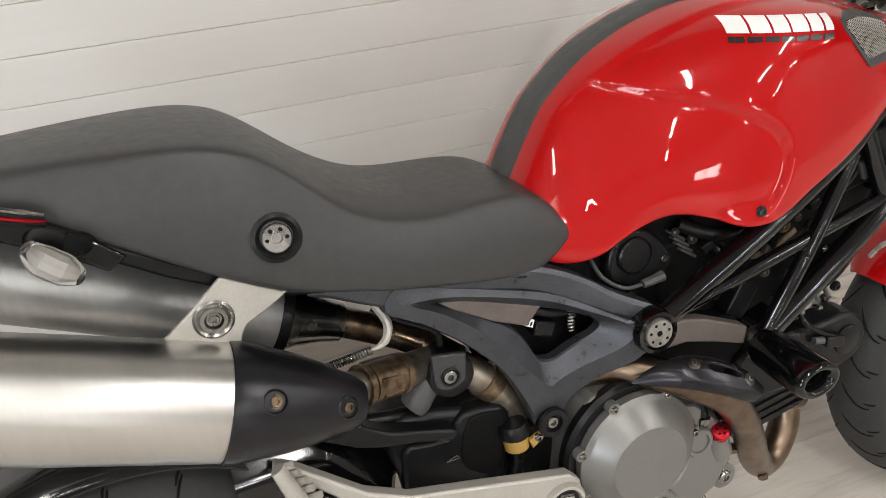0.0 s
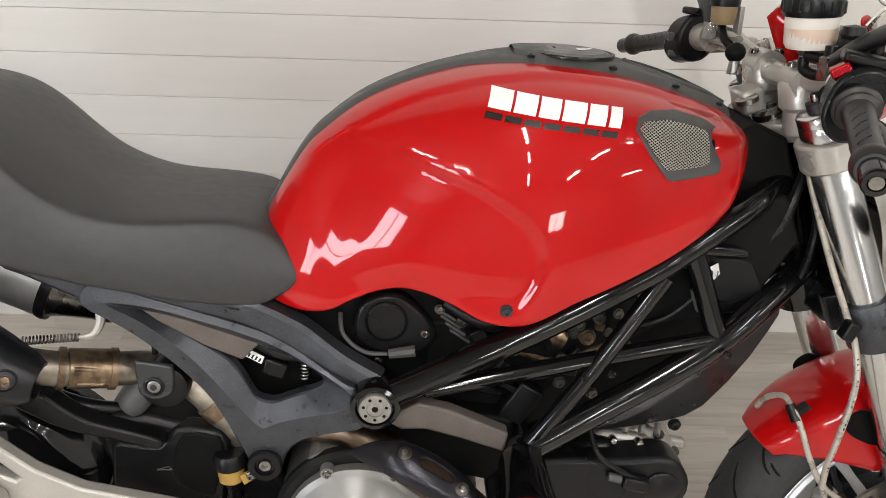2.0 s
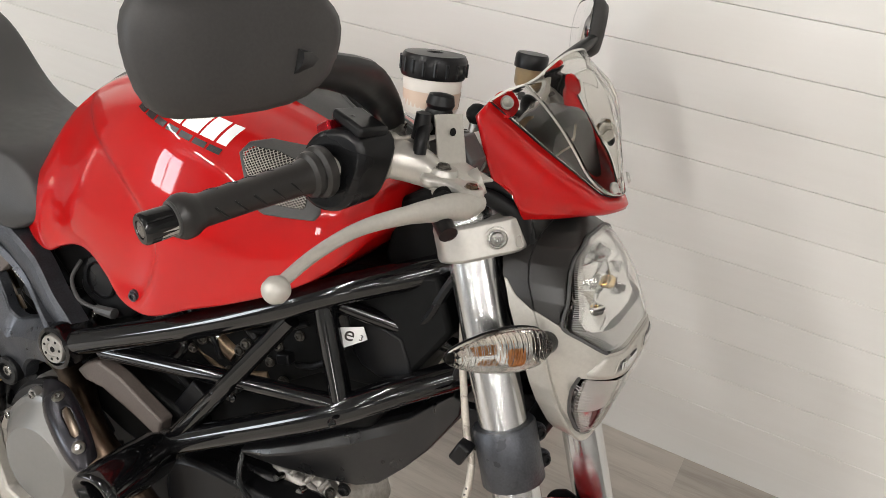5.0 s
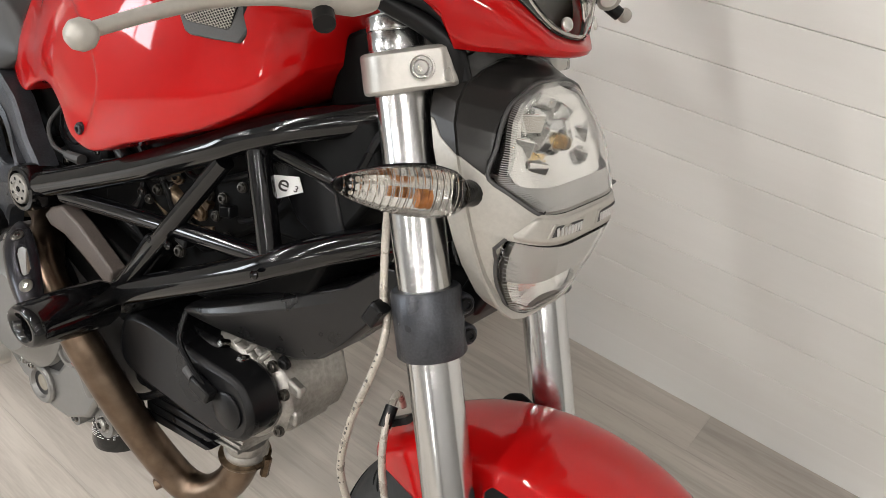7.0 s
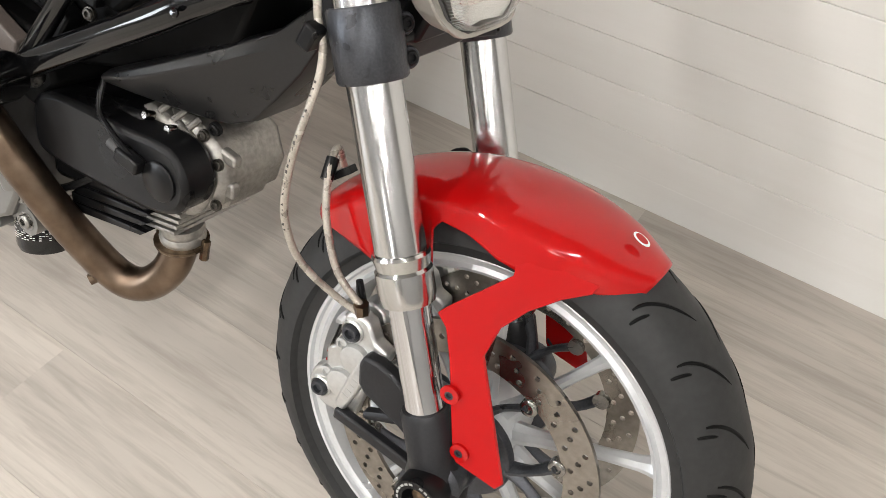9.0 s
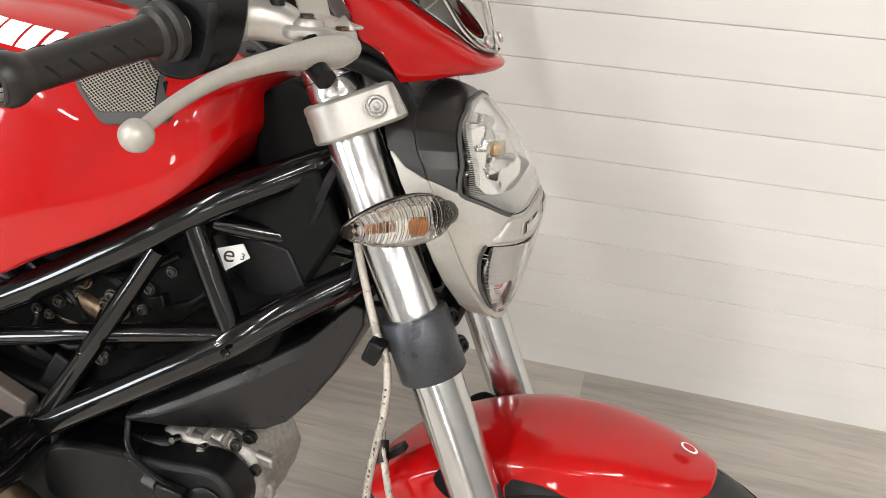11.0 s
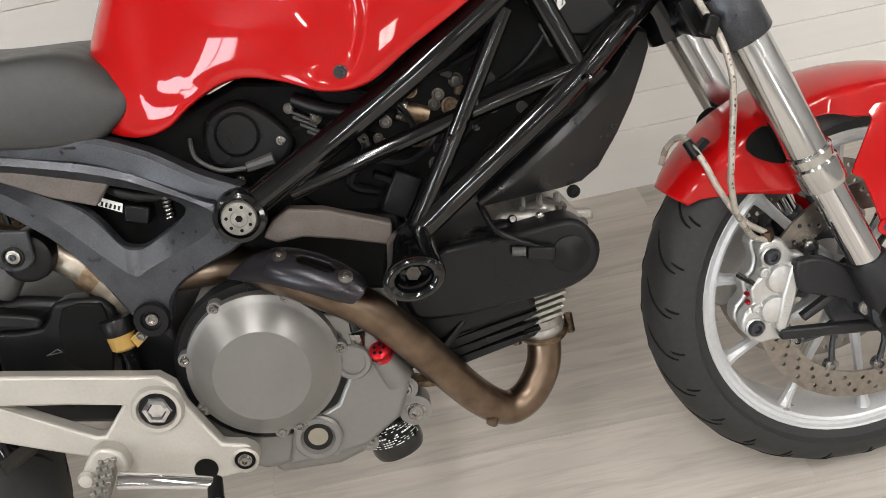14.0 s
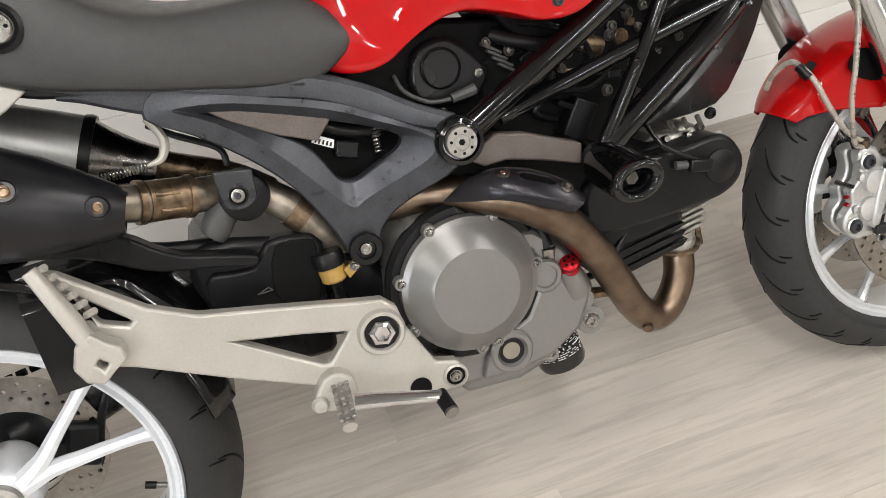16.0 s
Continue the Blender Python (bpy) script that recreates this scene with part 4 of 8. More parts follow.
# intake grille on each flank
GR = [(0.9505, 0.961), (0.9545, 0.9715), (0.9705, 0.9765), (1.0025, 0.9745), (1.036, 0.9645), (1.0475, 0.958), (1.0485, 0.920), (1.0450, 0.9130), (1.015, 0.9095), (0.993, 0.9075), (0.986, 0.910), (0.966, 0.935)]
GR_IN = [(0.9545, 0.9615), (0.961, 0.9685), (0.987, 0.9685), (1.010, 0.9635), (1.0315, 0.9565), (1.033, 0.952), (1.0335, 0.9255), (1.031, 0.9225), (0.988, 0.9195), (0.983, 0.9215), (0.970, 0.9385)]
for side in (-1, 1):
    def on_tank(x, y, z):
        return Vector((x, -side * (tank_side(x, z) - y), z))
    cx, cz = 0.999, 0.943
    inner = GR_IN
    gf = part("grille_frame", prism(outline(GR), -0.004, 0.0035, holes=[outline(inner)[::-1]], to=on_tank), TRIM_GREY, tank, "dark plastic grille frame", bevel=0.0015)
    bk = bmesh.new()
    loft(bk, [[on_tank(cx + (x - cx) * f, 0.0008, cz + (z - cz) * f) for x, z in outline(GR, 3)] for f in (0.84, 0.7, 0.55, 0.4, 0.25, 0.12, 0.02)], caps=False)
    part("grille_backing", bk, BLACK_DEEP, gf)
    bm = bmesh.new()
    poly = outline(inner)

    def spans(c0, direction):
        """Where the line c0 + s * direction crosses the grille's opening."""
        hit = []
        for i in range(len(poly)):
            a, b = poly[i], poly[(i + 1) % len(poly)]
            e = b - a
            den = direction.x * e.y - direction.y * e.x
            if abs(den) < 1e-9:
                continue
            d = a - c0
            s, u = (d.x * e.y - d.y * e.x) / den, (d.x * direction.y - d.y * direction.x) / den
            if 0 <= u < 1:
                hit.append(s)
        return (min(hit), max(hit)) if len(hit) >= 2 else None
    for angle in (28, -42):
        d = Vector((math.cos(radians(angle)), math.sin(radians(angle))))
        nn = Vector((-d.y, d.x))
        for k in range(-24, 25):
            c0 = Vector((cx, cz)) + nn * k * 0.0025
            sp = spans(c0, d)
            if sp and sp[1] - sp[0] > 0.004:
                a, b = c0 + d * sp[0], c0 + d * sp[1]
                line = [on_tank(p.x, 0.0030, p.y) for p in (a.lerp(b, i / 8) for i in range(9))]
                tube(line, 0.00045, 4, 1, bm)
    part("grille_mesh", bm, CHAMPAGNE, gf, "bare wire mesh")
bolt((0.823, tank_side(0.823, 0.757) - 0.001, 0.757), (0, -1, -0.1), 0.0062, tank, DARK_GREY)

# maker's mark: plain white blocks over a thin dark bar
LOGO_A, LOGO_B = Vector((0.797, 0.978)), Vector((0.937, 0.962))


def flank_patch(a, b, up, lift, n=4):
    """A thin plate that follows the flank between two points and their raised copies."""
    bm = bmesh.new()
    rings = []
    for k in range(n + 1):
        row = []
        for j in range(n + 1):
            p = a.lerp(b, j / n) + up * (k / n)
            row.append((p.x, tank_side(p.x, p.y) - lift, p.y))
        rings.append(row)
    loft(bm, rings, caps=False, closed=False)
    return bm


for w0, w1 in ((0.0, 0.165), (0.185, 0.345), (0.365, 0.515), (0.535, 0.705), (0.725, 0.860), (0.885, 0.975)):
    part("mark_block", flank_patch(LOGO_A.lerp(LOGO_B, w0), LOGO_A.lerp(LOGO_B, w1), Vector((0.0065, 0.0178)), 0.0012), WHITE_PRINT, tank)
for i in range(7):
    off = Vector((-0.004, -0.0095))
    part("mark_bar", flank_patch(LOGO_A.lerp(LOGO_B, 0.142 * i) + off, LOGO_A.lerp(LOGO_B, 0.142 * i + 0.120) + off, Vector((0.0025, 0.0060)), 0.0012), BLACK_PRINT, tank)

# ---- seat ----
SEAT_ROWS = [  # x, crest, shoulder z, shoulder half, widest half, bottom
    (-0.22, 0.984, 0.979, 0.04, 0.046, 0.970), (-0.12, 0.985, 0.978, 0.068, 0.078, 0.958), (0.0, 0.986, 0.978, 0.094, 0.106, 0.938), (0.06, 0.986, 0.978, 0.106, 0.120, 0.902), (0.12, 0.985, 0.976, 0.116, 0.132, 0.864), (0.165, 0.981, 0.973, 0.122, 0.140, 0.837), (0.20, 0.974, 0.965, 0.126, 0.145, 0.818), (0.225, 0.964, 0.954, 0.128, 0.147, 0.805), (0.25, 0.947, 0.936, 0.129, 0.148, 0.796),
    (0.275, 0.926, 0.911, 0.130, 0.148, 0.789), (0.30, 0.905, 0.886, 0.130, 0.148, 0.783), (0.325, 0.888, 0.867, 0.129, 0.147, 0.777), (0.35, 0.873, 0.855, 0.127, 0.146, 0.770), (0.38, 0.860, 0.845, 0.124, 0.143, 0.763), (0.41, 0.853, 0.840, 0.120, 0.139, 0.756), (0.45, 0.848, 0.839, 0.113, 0.133, 0.745), (0.50, 0.844, 0.838, 0.104, 0.125, 0.735), (0.535, 0.840, 0.831, 0.099, 0.120, 0.730), (0.560, 0.824, 0.814, 0.097, 0.116, 0.743), (0.580, 0.803, 0.796, 0.096, 0.112, 0.757), (0.593, 0.784, 0.781, 0.096, 0.108, 0.772)]


def seat_mesh():
    bm = bmesh.new()
    rings = []
    for x, crest, sz, sh, wide, bot in SEAT_ROWS:
        half = [(0, crest), (sh * 0.45, crest - 0.001), (sh * 0.80, sz + (crest - sz) * 0.52), (sh - 0.003, sz + 0.0020), (sh + 0.0025, sz - 0.0035), (sh + (wide - sh) * 0.45, sz - (sz - bot) * 0.18), (sh + (wide - sh) * 0.85, sz - (sz - bot) * 0.42), (wide, sz - (sz - bot) * 0.70), (wide * 0.985, bot + (sz - bot) * 0.06), (wide * 0.93, bot), (wide * 0.6, bot)]
        rings.append([(x, 0.008 - a, b) for a, b in half[::-1]] + [(x, 0.008 + a, b) for a, b in half[1:]])
    loft(bm, rings)
    return bm


seat = part("seat", seat_mesh(), SEAT, bike, "black vinyl seat with a raised tail hump", subsurf=2)
part("seat_fixing", lathe([(0.010, -0.01), (0.025, -0.01), (0.026, 0.002), (0.022, 0.004), (0.0165, -0.001)], (0.231, -0.1375, 0.870), (0, -1, 0.12), 32), BLACK_MATT, seat, "black rubber washer")
sb = part("seat_button", lathe([(0, -0.006), (0.0160, -0.006), (0.0160, 0.001), (0.0145, 0.0025), (0.0060, 0.0025), (0.005, -0.001), (0, -0.001)], (0.231, -0.1385, 0.870), (0, -1, 0.12), 32), STEEL, seat, "drilled steel button")
# black dots on the button give the dark of its drillings
for i in range(6):
    a = 2 * math.pi * i / 6
    part("button_hole_dot", lathe([(0, 0), (0.0021, 0), (0.0021, 0.0004), (0, 0.0004)], (0.231 + 0.0102 * math.cos(a), -0.1412, 0.870 + 0.0102 * math.sin(a)), (0, -1, 0.12), 10), BLACK_DEEP, sb)
part("seat_base", prism(outline([(-0.2, 0.962), (0.0, 0.942), (0.06, 0.906), (0.12, 0.868), (0.17, 0.840), (0.24, 0.804), (0.40, 0.764), (0.52, 0.738), (0.52, 0.728), (0.40, 0.752), (0.24, 0.790), (0.19, 0.808), (0.12, 0.846), (0.0, 0.925)]), -0.112, 0.112), BLACK_MATT, bike, "black seat base and under-tray", bevel=0.004)

# ---- trellis frame ----
frame_head = part("frame", tube([(1.150, 0, 0.925), (1.245, 0, 0.700)], 0.036, 24, 1), BLACK_GLOSS, bike, "gloss black tubular trellis frame")
TUBES = [  # points, radius
    ([(0.690, -0.137, 0.633), (0.860, -0.132, 0.716), (0.985, -0.126, 0.784), (1.030, -0.119, 0.812), (1.075, -0.104, 0.836), (1.120, -0.078, 0.855), (1.170, -0.040, 0.876)], 0.0165),
    ([(0.856, -0.136, 0.553), (0.960, -0.131, 0.616), (1.050, -0.125, 0.670), (1.095, -0.117, 0.700), (1.135, -0.100, 0.726), (1.180, -0.070, 0.750), (1.222, -0.038, 0.772)], 0.0165),
    ([(0.862, -0.137, 0.562), (0.935, -0.134, 0.666), (1.012, -0.124, 0.782)], 0.0110),
    ([(0.735, -0.128, 0.635), (0.932, -0.128, 0.676), (1.092, -0.120, 0.702)], 0.0105),
    ([(1.046, -0.113, 0.806), (1.085, -0.117, 0.702)], 0.0130),
    ([(1.058, -0.098, 0.806), (1.190, -0.045, 0.778)], 0.0095),
]
for side in (1, -1):
    for pts, r in TUBES:
        part("frame_tube", tube([(x, y * side, z) for x, y, z in pts], r, 16, 5), BLACK_GLOSS, frame_head)
    part("pivot_boss", lathe([(0.01, -0.05), (0.029, -0.05), (0.0305, -0.02), (0.0305, -0.004), (0.0285, 0.003), (0.0235, 0.004), (0.0220, -0.002), (0.01, -0.002)], (0.675, -0.150 * side, 0.625), (0, -side, 0), 36), BLACK_GLOSS, frame_head)
    part("lower_boss", lathe([(0, 0), (0.020, 0), (0.022, 0.006), (0.018, 0.020), (0.018, 0.026), (0, 0.026)], (0.856, -0.122 * side, 0.548), (0, -side, -0.05), 20), STEEL, frame_head, "bare steel spacer")
    for bx, bz in ((0.868, 0.578), (0.925, 0.658), (1.09, 0.690), (0.955, 0.664), (0.712, 0.655)):
        part("weld_bead", lathe([(0, 0), (0.0045, 0), (0.0050, 0.003), (0.002, 0.006), (0, 0.006)], (bx, -0.1405 * side, bz), (0, -side, 0.2), 8), BLACK_GLOSS, frame_head)
for x, z in ((0.858, 0.556), (1.05, 0.800), (1.11, 0.705)):
    part("cross_tube", tube([(x, -0.12, z), (x, 0.12, z)], 0.011, 12, 1), BLACK_GLOSS, frame_head)
pb = part("pivot_button", lathe([(0, -0.006), (0.0200, -0.006), (0.0200, 0.002), (0.0186, 0.004), (0.0100, 0.004), (0.0092, 0.0030), (0.0072, 0.0030), (0, 0.0030)], (0.675, -0.152, 0.625), (0, -1, 0), 36), CAST_ALU, bike, "drilled steel pivot plug")
# drillings of the plug: black dots instead of cut holes
for i in range(7):
    a = 2 * math.pi * i / 7 + 0.2
    part("button_hole_dot", lathe([(0, 0), (0.0020, 0), (0.0020, 0.0005), (0, 0.0005)], (0.675 + 0.0138 * math.cos(a), -0.1559, 0.625 + 0.0138 * math.sin(a)), (0, -1, 0), 10), BLACK_DEEP, pb)
part("pivot_screw", lathe([(0, 0), (0.0042, 0), (0.0042, 0.001), (0, 0.001)], (0.675, -0.1546, 0.625), (0, -1, 0), 6), BLACK_DEEP, pb)
# crash slider
def oval(o, axis, rows, seg=36):
    """Oval rings (half length, half height, way along the axis) joined into a skin."""
    d = Vector(axis).normalized()
    u = (Vector((1, 0, 0.12)) - d * d.dot(Vector((1, 0, 0.12)))).normalized()
    v = d.cross(u)
    bm = bmesh.new()
    loft(bm, [[Vector(o) + d * h + u * rx * math.cos(2 * math.pi * i / seg) + v * rz * math.sin(2 * math.pi * i / seg) for i in range(seg)] for rx, rz, h in rows])
    return bm


SL_D = (-0.035, -1, -0.02)
slider = part("frame_slider", oval((0.853, -0.142, 0.545), SL_D, [(0.024, 0.024, 0), (0.029, 0.029, 0.012), (0.032, 0.030, 0.05), (0.0335, 0.027, 0.082), (0.0345, 0.0255, 0.096), (0.0338, 0.0248, 0.103), (0.031, 0.0225, 0.108), (0.026, 0.0185, 0.109), (0.021, 0.0145, 0.106), (0.0175, 0.0120, 0.098), (0.0155, 0.0110, 0.080)]), BLACK_GLOSS, bike, "black plastic crash slider with a hollow oval end", sharp=60)
part("slider_bolt", lathe([(0, 0), (0.0085, 0), (0.0085, 0.008), (0, 0.008)], (0.850, -0.222, 0.5435), SL_D, 6), DULL_STEEL, slider)

# ---- side plates of the rear frame ----
OUTER = [(0.352, 0.770), (0.41, 0.752), (0.473, 0.731), (0.538, 0.708), (0.590, 0.679), (0.640, 0.648), (0.690, 0.625), (0.668, 0.592), (0.613, 0.570), (0.578, 0.551), (0.560, 0.530), (0.552, 0.508), (0.534, 0.500), (0.516, 0.510), (0.504, 0.545), (0.490, 0.580), (0.466, 0.625), (0.425, 0.671), (0.378, 0.711), (0.333, 0.742)]
CREASE = [(0.372, 0.745), (0.415, 0.739), (0.466, 0.724), (0.535, 0.699), (0.590, 0.670), (0.628, 0.650), (0.648, 0.632), (0.636, 0.614), (0.598, 0.597), (0.566, 0.586), (0.548, 0.580), (0.540, 0.576), (0.535, 0.575), (0.529, 0.579), (0.522, 0.587), (0.500, 0.616), (0.477, 0.648), (0.447, 0.683), (0.405, 0.719), (0.368, 0.741)]
OPEN = [(0.397, 0.730), (0.42, 0.725), (0.450, 0.716), (0.531, 0.685), (0.581, 0.663), (0.606, 0.649), (0.612, 0.640), (0.603, 0.629), (0.581, 0.618), (0.563, 0.610), (0.553, 0.606), (0.546, 0.605), (0.539, 0.606), (0.531, 0.609), (0.524, 0.616), (0.512, 0.642), (0.496, 0.665), (0.464, 0.688), (0.428, 0.711), (0.400, 0.728)]


def plate_mesh(side):
    """The cast plate: an outer face, a crease and an inner face that slopes to the opening."""
    bm = bmesh.new()
    o, c, w = (outline(pts, 3) for pts in (OUTER, CREASE, OPEN))

    def y(p, up):
        return side * (0.114 + 0.026 * smoothstep(0.56, 0.665, p.x) - 0.006 * smoothstep(0.56, 0.51, p.y) + up)
    rings = [[(p.x, y(p, -0.026), p.y) for p in o], [(p.x, y(p, -0.004), p.y) for p in o], [(p.x + (r.x - p.x) * 0.10, y(p, 0.0), p.y + (r.y - p.y) * 0.10) for p, r in zip(o, c)],
             [(r.x, y(r, 0.0035), r.y) for r in c], [(r.x + (p.x - r.x) * 0.92, y(p, -0.009), r.y + (p.y - r.y) * 0.92) for p, r in zip(w, c)], [(p.x, y(p, -0.012), p.y) for p in w], [(p.x, y(p, -0.026), p.y) for p in w]]
    loft(bm, rings, caps=False)
    return bm


for side in (-1, 1):
    pl = part("side_plate", plate_mesh(side), DARK_GREY, bike, "dark grey cast rear frame plate", sharp=16)
    part("seat_rail", bar([(0.255, 0.788), (0.28, 0.782), (0.31, 0.772), (0.34, 0.761), (0.372, 0.750)], [0.006, 0.014, 0.024, 0.030, 0.026], [side * 0.1125, side * 0.1125, side * 0.1128, side * 0.1128, side * 0.1115], 0.022, 0.004), DARK_GREY, pl, sharp=25)
    part("rail_top", bar([(0.235, 0.803), (0.30, 0.782), (0.42, 0.752), (0.52, 0.728), (0.58, 0.698), (0.63, 0.666), (0.680, 0.642)], [0.006, 0.022, 0.026, 0.034, 0.036, 0.030, 0.024], [side * 0.1115, side * 0.1125, side * 0.1125, side * 0.111, side * 0.114, side * 0.126, side * 0.136], 0.03, 0.006), DARK_GREY, pl, sharp=25)
    part("plate_inlay", prism([(0.385, 0.744), (0.470, 0.728), (0.546, 0.696), (0.540, 0.690), (0.514, 0.664), (0.470, 0.684), (0.420, 0.715)], side * 0.090, side * 0.106), SIDE_BROWN, pl, "brown-grey plastic inlay", bevel=0.002)
    part("plate_eye", lathe([(0.009, -0.02), (0.020, -0.02), (0.022, -0.002), (0.020, 0.001), (0.013, 0.001), (0.012, -0.004), (0.009, -0.004)], (0.534, side * 0.119, 0.519), (0, side, 0), 24), BLACK_MATT, pl)
    bolt((0.534, side * 0.113, 0.519), (0, side, 0), 0.0088, pl)
    part("frame_cover", prism(outline([(0.690, 0.590), (0.704, 0.606), (0.726, 0.617), (0.765, 0.607), (0.838, 0.573), (0.833, 0.546), (0.780, 0.566), (0.735, 0.580), (0.705, 0.580)]), side * 0.108, side * 0.130), SIDE_BROWN, bike, "brown-grey plastic frame cover", bevel=0.003)
# behind the window: dark tray, spring, wiring, tag
part("battery_tray", prism(outline([(0.40, 0.75), (0.56, 0.72), (0.66, 0.68), (0.70, 0.60), (0.56, 0.57), (0.50, 0.60), (0.47, 0.66)]), -0.062, 0.09), BLACK_DEEP, bike, "black tray with wiring", bevel=0.005)
part("wiring_loom", tube([(0.50, -0.07, 0.70), (0.53, -0.082, 0.675), (0.56, -0.085, 0.66), (0.59, -0.078, 0.655), (0.63, -0.07, 0.66)], 0.007, 10, 4), BLACK_MATT, bike)
part("relay", block((0.548, -0.075, 0.640), (0.030, 0.025, 0.022), (0, 20, 0)), BLACK_MATT, bike, bevel=0.003)
part("number_tag", prism([(0.508, 0.660), (0.532, 0.646), (0.536, 0.656), (0.512, 0.670)], -0.0835, -0.0825), WHITE_PRINT, bike, "small white sticker with a printed number")
for i in range(5):
    a = Vector((0.5135, 0, 0.6615)) + Vector((0.0042, 0, -0.0024)) * i
    part("print_bar", block((a.x, -0.0838, a.z), (0.0024, 0.0006, 0.0055), (0, 30, 0)), BLACK_PRINT, bike)


def coil(a, b, r, wire, turns, seg=6):
    a, b = Vector(a), Vector(b)
    d = (b - a).normalized()
    u = d.orthogonal().normalized()
    v = d.cross(u)
    n = int(turns * 10)
    return tube([a + (b - a) * (i / n) + (u * math.cos(2 * math.pi * i / 10) + v * math.sin(2 * math.pi * i / 10)) * r for i in range(n + 1)], wire, seg, 1)


part("throttle_spring", coil((0.589, -0.085, 0.666), (0.585, -0.085, 0.628), 0.0055, 0.0018, 8), STEEL, bike, "small bright coil spring")

# ---- engine ----
engine = part("engine", prism(outline([(0.535, 0.391), (0.550, 0.470), (0.593, 0.535), (0.653, 0.540), (0.740, 0.500), (0.790, 0.450), (0.812, 0.405), (0.812, 0.340), (0.790, 0.315), (0.755, 0.297), (0.712, 0.284), (0.610, 0.284), (0.560, 0.310)]), -0.118, 0.118), ENGINE_GREY, bike, "grey air-cooled V-twin engine", bevel=0.008)
part("engine_sump", prism(outline([(0.60, 0.30), (0.77, 0.30), (0.75, 0.268), (0.70, 0.255), (0.62, 0.262)]), -0.10, 0.10), ENGINE_GREY, engine, bevel=0.008)
part("upper_casting", prism(outline([(0.600, 0.560), (0.700, 0.600), (0.845, 0.575), (0.860, 0.520), (0.820, 0.480), (0.740, 0.500), (0.640, 0.535)]), -0.100, 0.100), BLACK_DEEP, engine, "black casting between cylinder and frame", bevel=0.006)
# clutch cover
CC = Vector((0.650, -0.118, 0.437))
part("clutch_housing", lathe([(0.02, -0.01), (0.108, -0.01), (0.109, 0.003), (0.104, 0.009), (0.02, 0.010)], CC, (0, -1, 0), 64), BLACK_MATT, engine, "black clutch housing ring")
clutch = part("clutch_cover", lathe([(0.02, 0.004), (0.092, 0.004), (0.094, 0.012), (0.092, 0.021), (0.086, 0.024), (0.083, 0.026), (0.061, 0.046), (0.057, 0.0485), (0.0, 0.0495)], CC, (0, -1, 0), 72), ENGINE_GREY, engine, "round conical grey clutch cover", sharp=24)
for a in (60, 113, 161, 204, 268, 282, 0):
    o = CC + Vector((0.0925 * math.cos(radians(a)), -0.010, 0.0925 * math.sin(radians(a))))
    part("cover_lug", lathe([(0, -0.01), (0.0095, -0.01), (0.0095, 0.009), (0.0085, 0.011), (0, 0.011)], o, (0, -1, 0), 16), ENGINE_GREY, clutch)
    bolt(o + Vector((0, -0.0115, 0)), (0, -1, 0), 0.0052, clutch)
# right crankcase cover with sight glass, filler and plugs
part("case_cover", prism(outline([(0.700, 0.490), (0.752, 0.478), (0.785, 0.445), (0.806, 0.412), (0.813, 0.361), (0.792, 0.320), (0.744, 0.292), (0.681, 0.286), (0.640, 0.290), (0.66, 0.34), (0.72, 0.36), (0.752, 0.41), (0.742, 0.45)]), -0.130, -0.10), ENGINE_GREY, engine, "grey crankcase cover", bevel=0.006)
part("sight_rim", lathe([(0.017, -0.02), (0.031, -0.02), (0.031, 0.003), (0.028, 0.006), (0.022, 0.006), (0.019, 0.001), (0.017, 0.001)], (0.686, -0.131, 0.322), (0, -1, 0), 36), ENGINE_GREY, engine)
part("sight_seal", lathe([(0.0125, -0.01), (0.0185, -0.01), (0.0185, 0.0015), (0.0125, 0.0005)], (0.686, -0.131, 0.322), (0, -1, 0), 28), BLACK_MATT, engine, "black rubber seal")
part("sight_glass", lathe([(0, 0), (0.0135, 0), (0.0125, 0.003), (0, 0.004)], (0.686, -0.1285, 0.322), (0, -1, 0), 24), SIGHT, engine, "round oil sight glass")
part("round_plug", lathe([(0, 0), (0.023, 0), (0.023, 0.006), (0.021, 0.008), (0.016, 0.008), (0.015, 0.005), (0, 0.005)], (0.753, -0.130, 0.413), (0, -1, 0), 32), ENGINE_GREY, engine)
part("filler_neck", tube([(0.800, -0.115, 0.372), (0.788, -0.130, 0.414)], [0.022, 0.0145], 20, 1), ENGINE_GREY, engine)
fil = part("filler_cap", lathe([(0, 0), (0.0135, 0), (0.0140, 0.004), (0.0118, 0.007), (0.0132, 0.010), (0.0128, 0.016), (0.010, 0.018), (0, 0.018)], (0.790, -0.130, 0.410), (-0.15, -0.55, 0.8), 24), RED_ANODISED, engine, "red anodised oil filler cap")
# the cap's holes are black dots, coloured as dark depth
for i in range(5):
    a = 2 * math.pi * i / 5
    u, v = Vector((0.98, -0.1, 0.15)), Vector((0.05, 0.83, 0.55))
    o = Vector((0.790, -0.130, 0.410)) + Vector((-0.15, -0.55, 0.8)).normalized() * 0.0183 + (u * math.cos(a) + v * math.sin(a)) * 0.0066
    part("cap_hole_dot", lathe([(0, 0), (0.0022, 0), (0.0022, 0.0006), (0, 0.0006)], o, (-0.15, -0.55, 0.8), 8), BLACK_DEEP, fil)
part("pressure_switch", tube([(0.765, -0.12, 0.428), (0.766, -0.125, 0.450)], 0.013, 6, 1), STEEL, engine)
part("switch_boot", tube([(0.766, -0.125, 0.450), (0.762, -0.122, 0.476), (0.755, -0.118, 0.500)], [0.009, 0.007, 0.005], 12, 3), BLACK_MATT, engine)
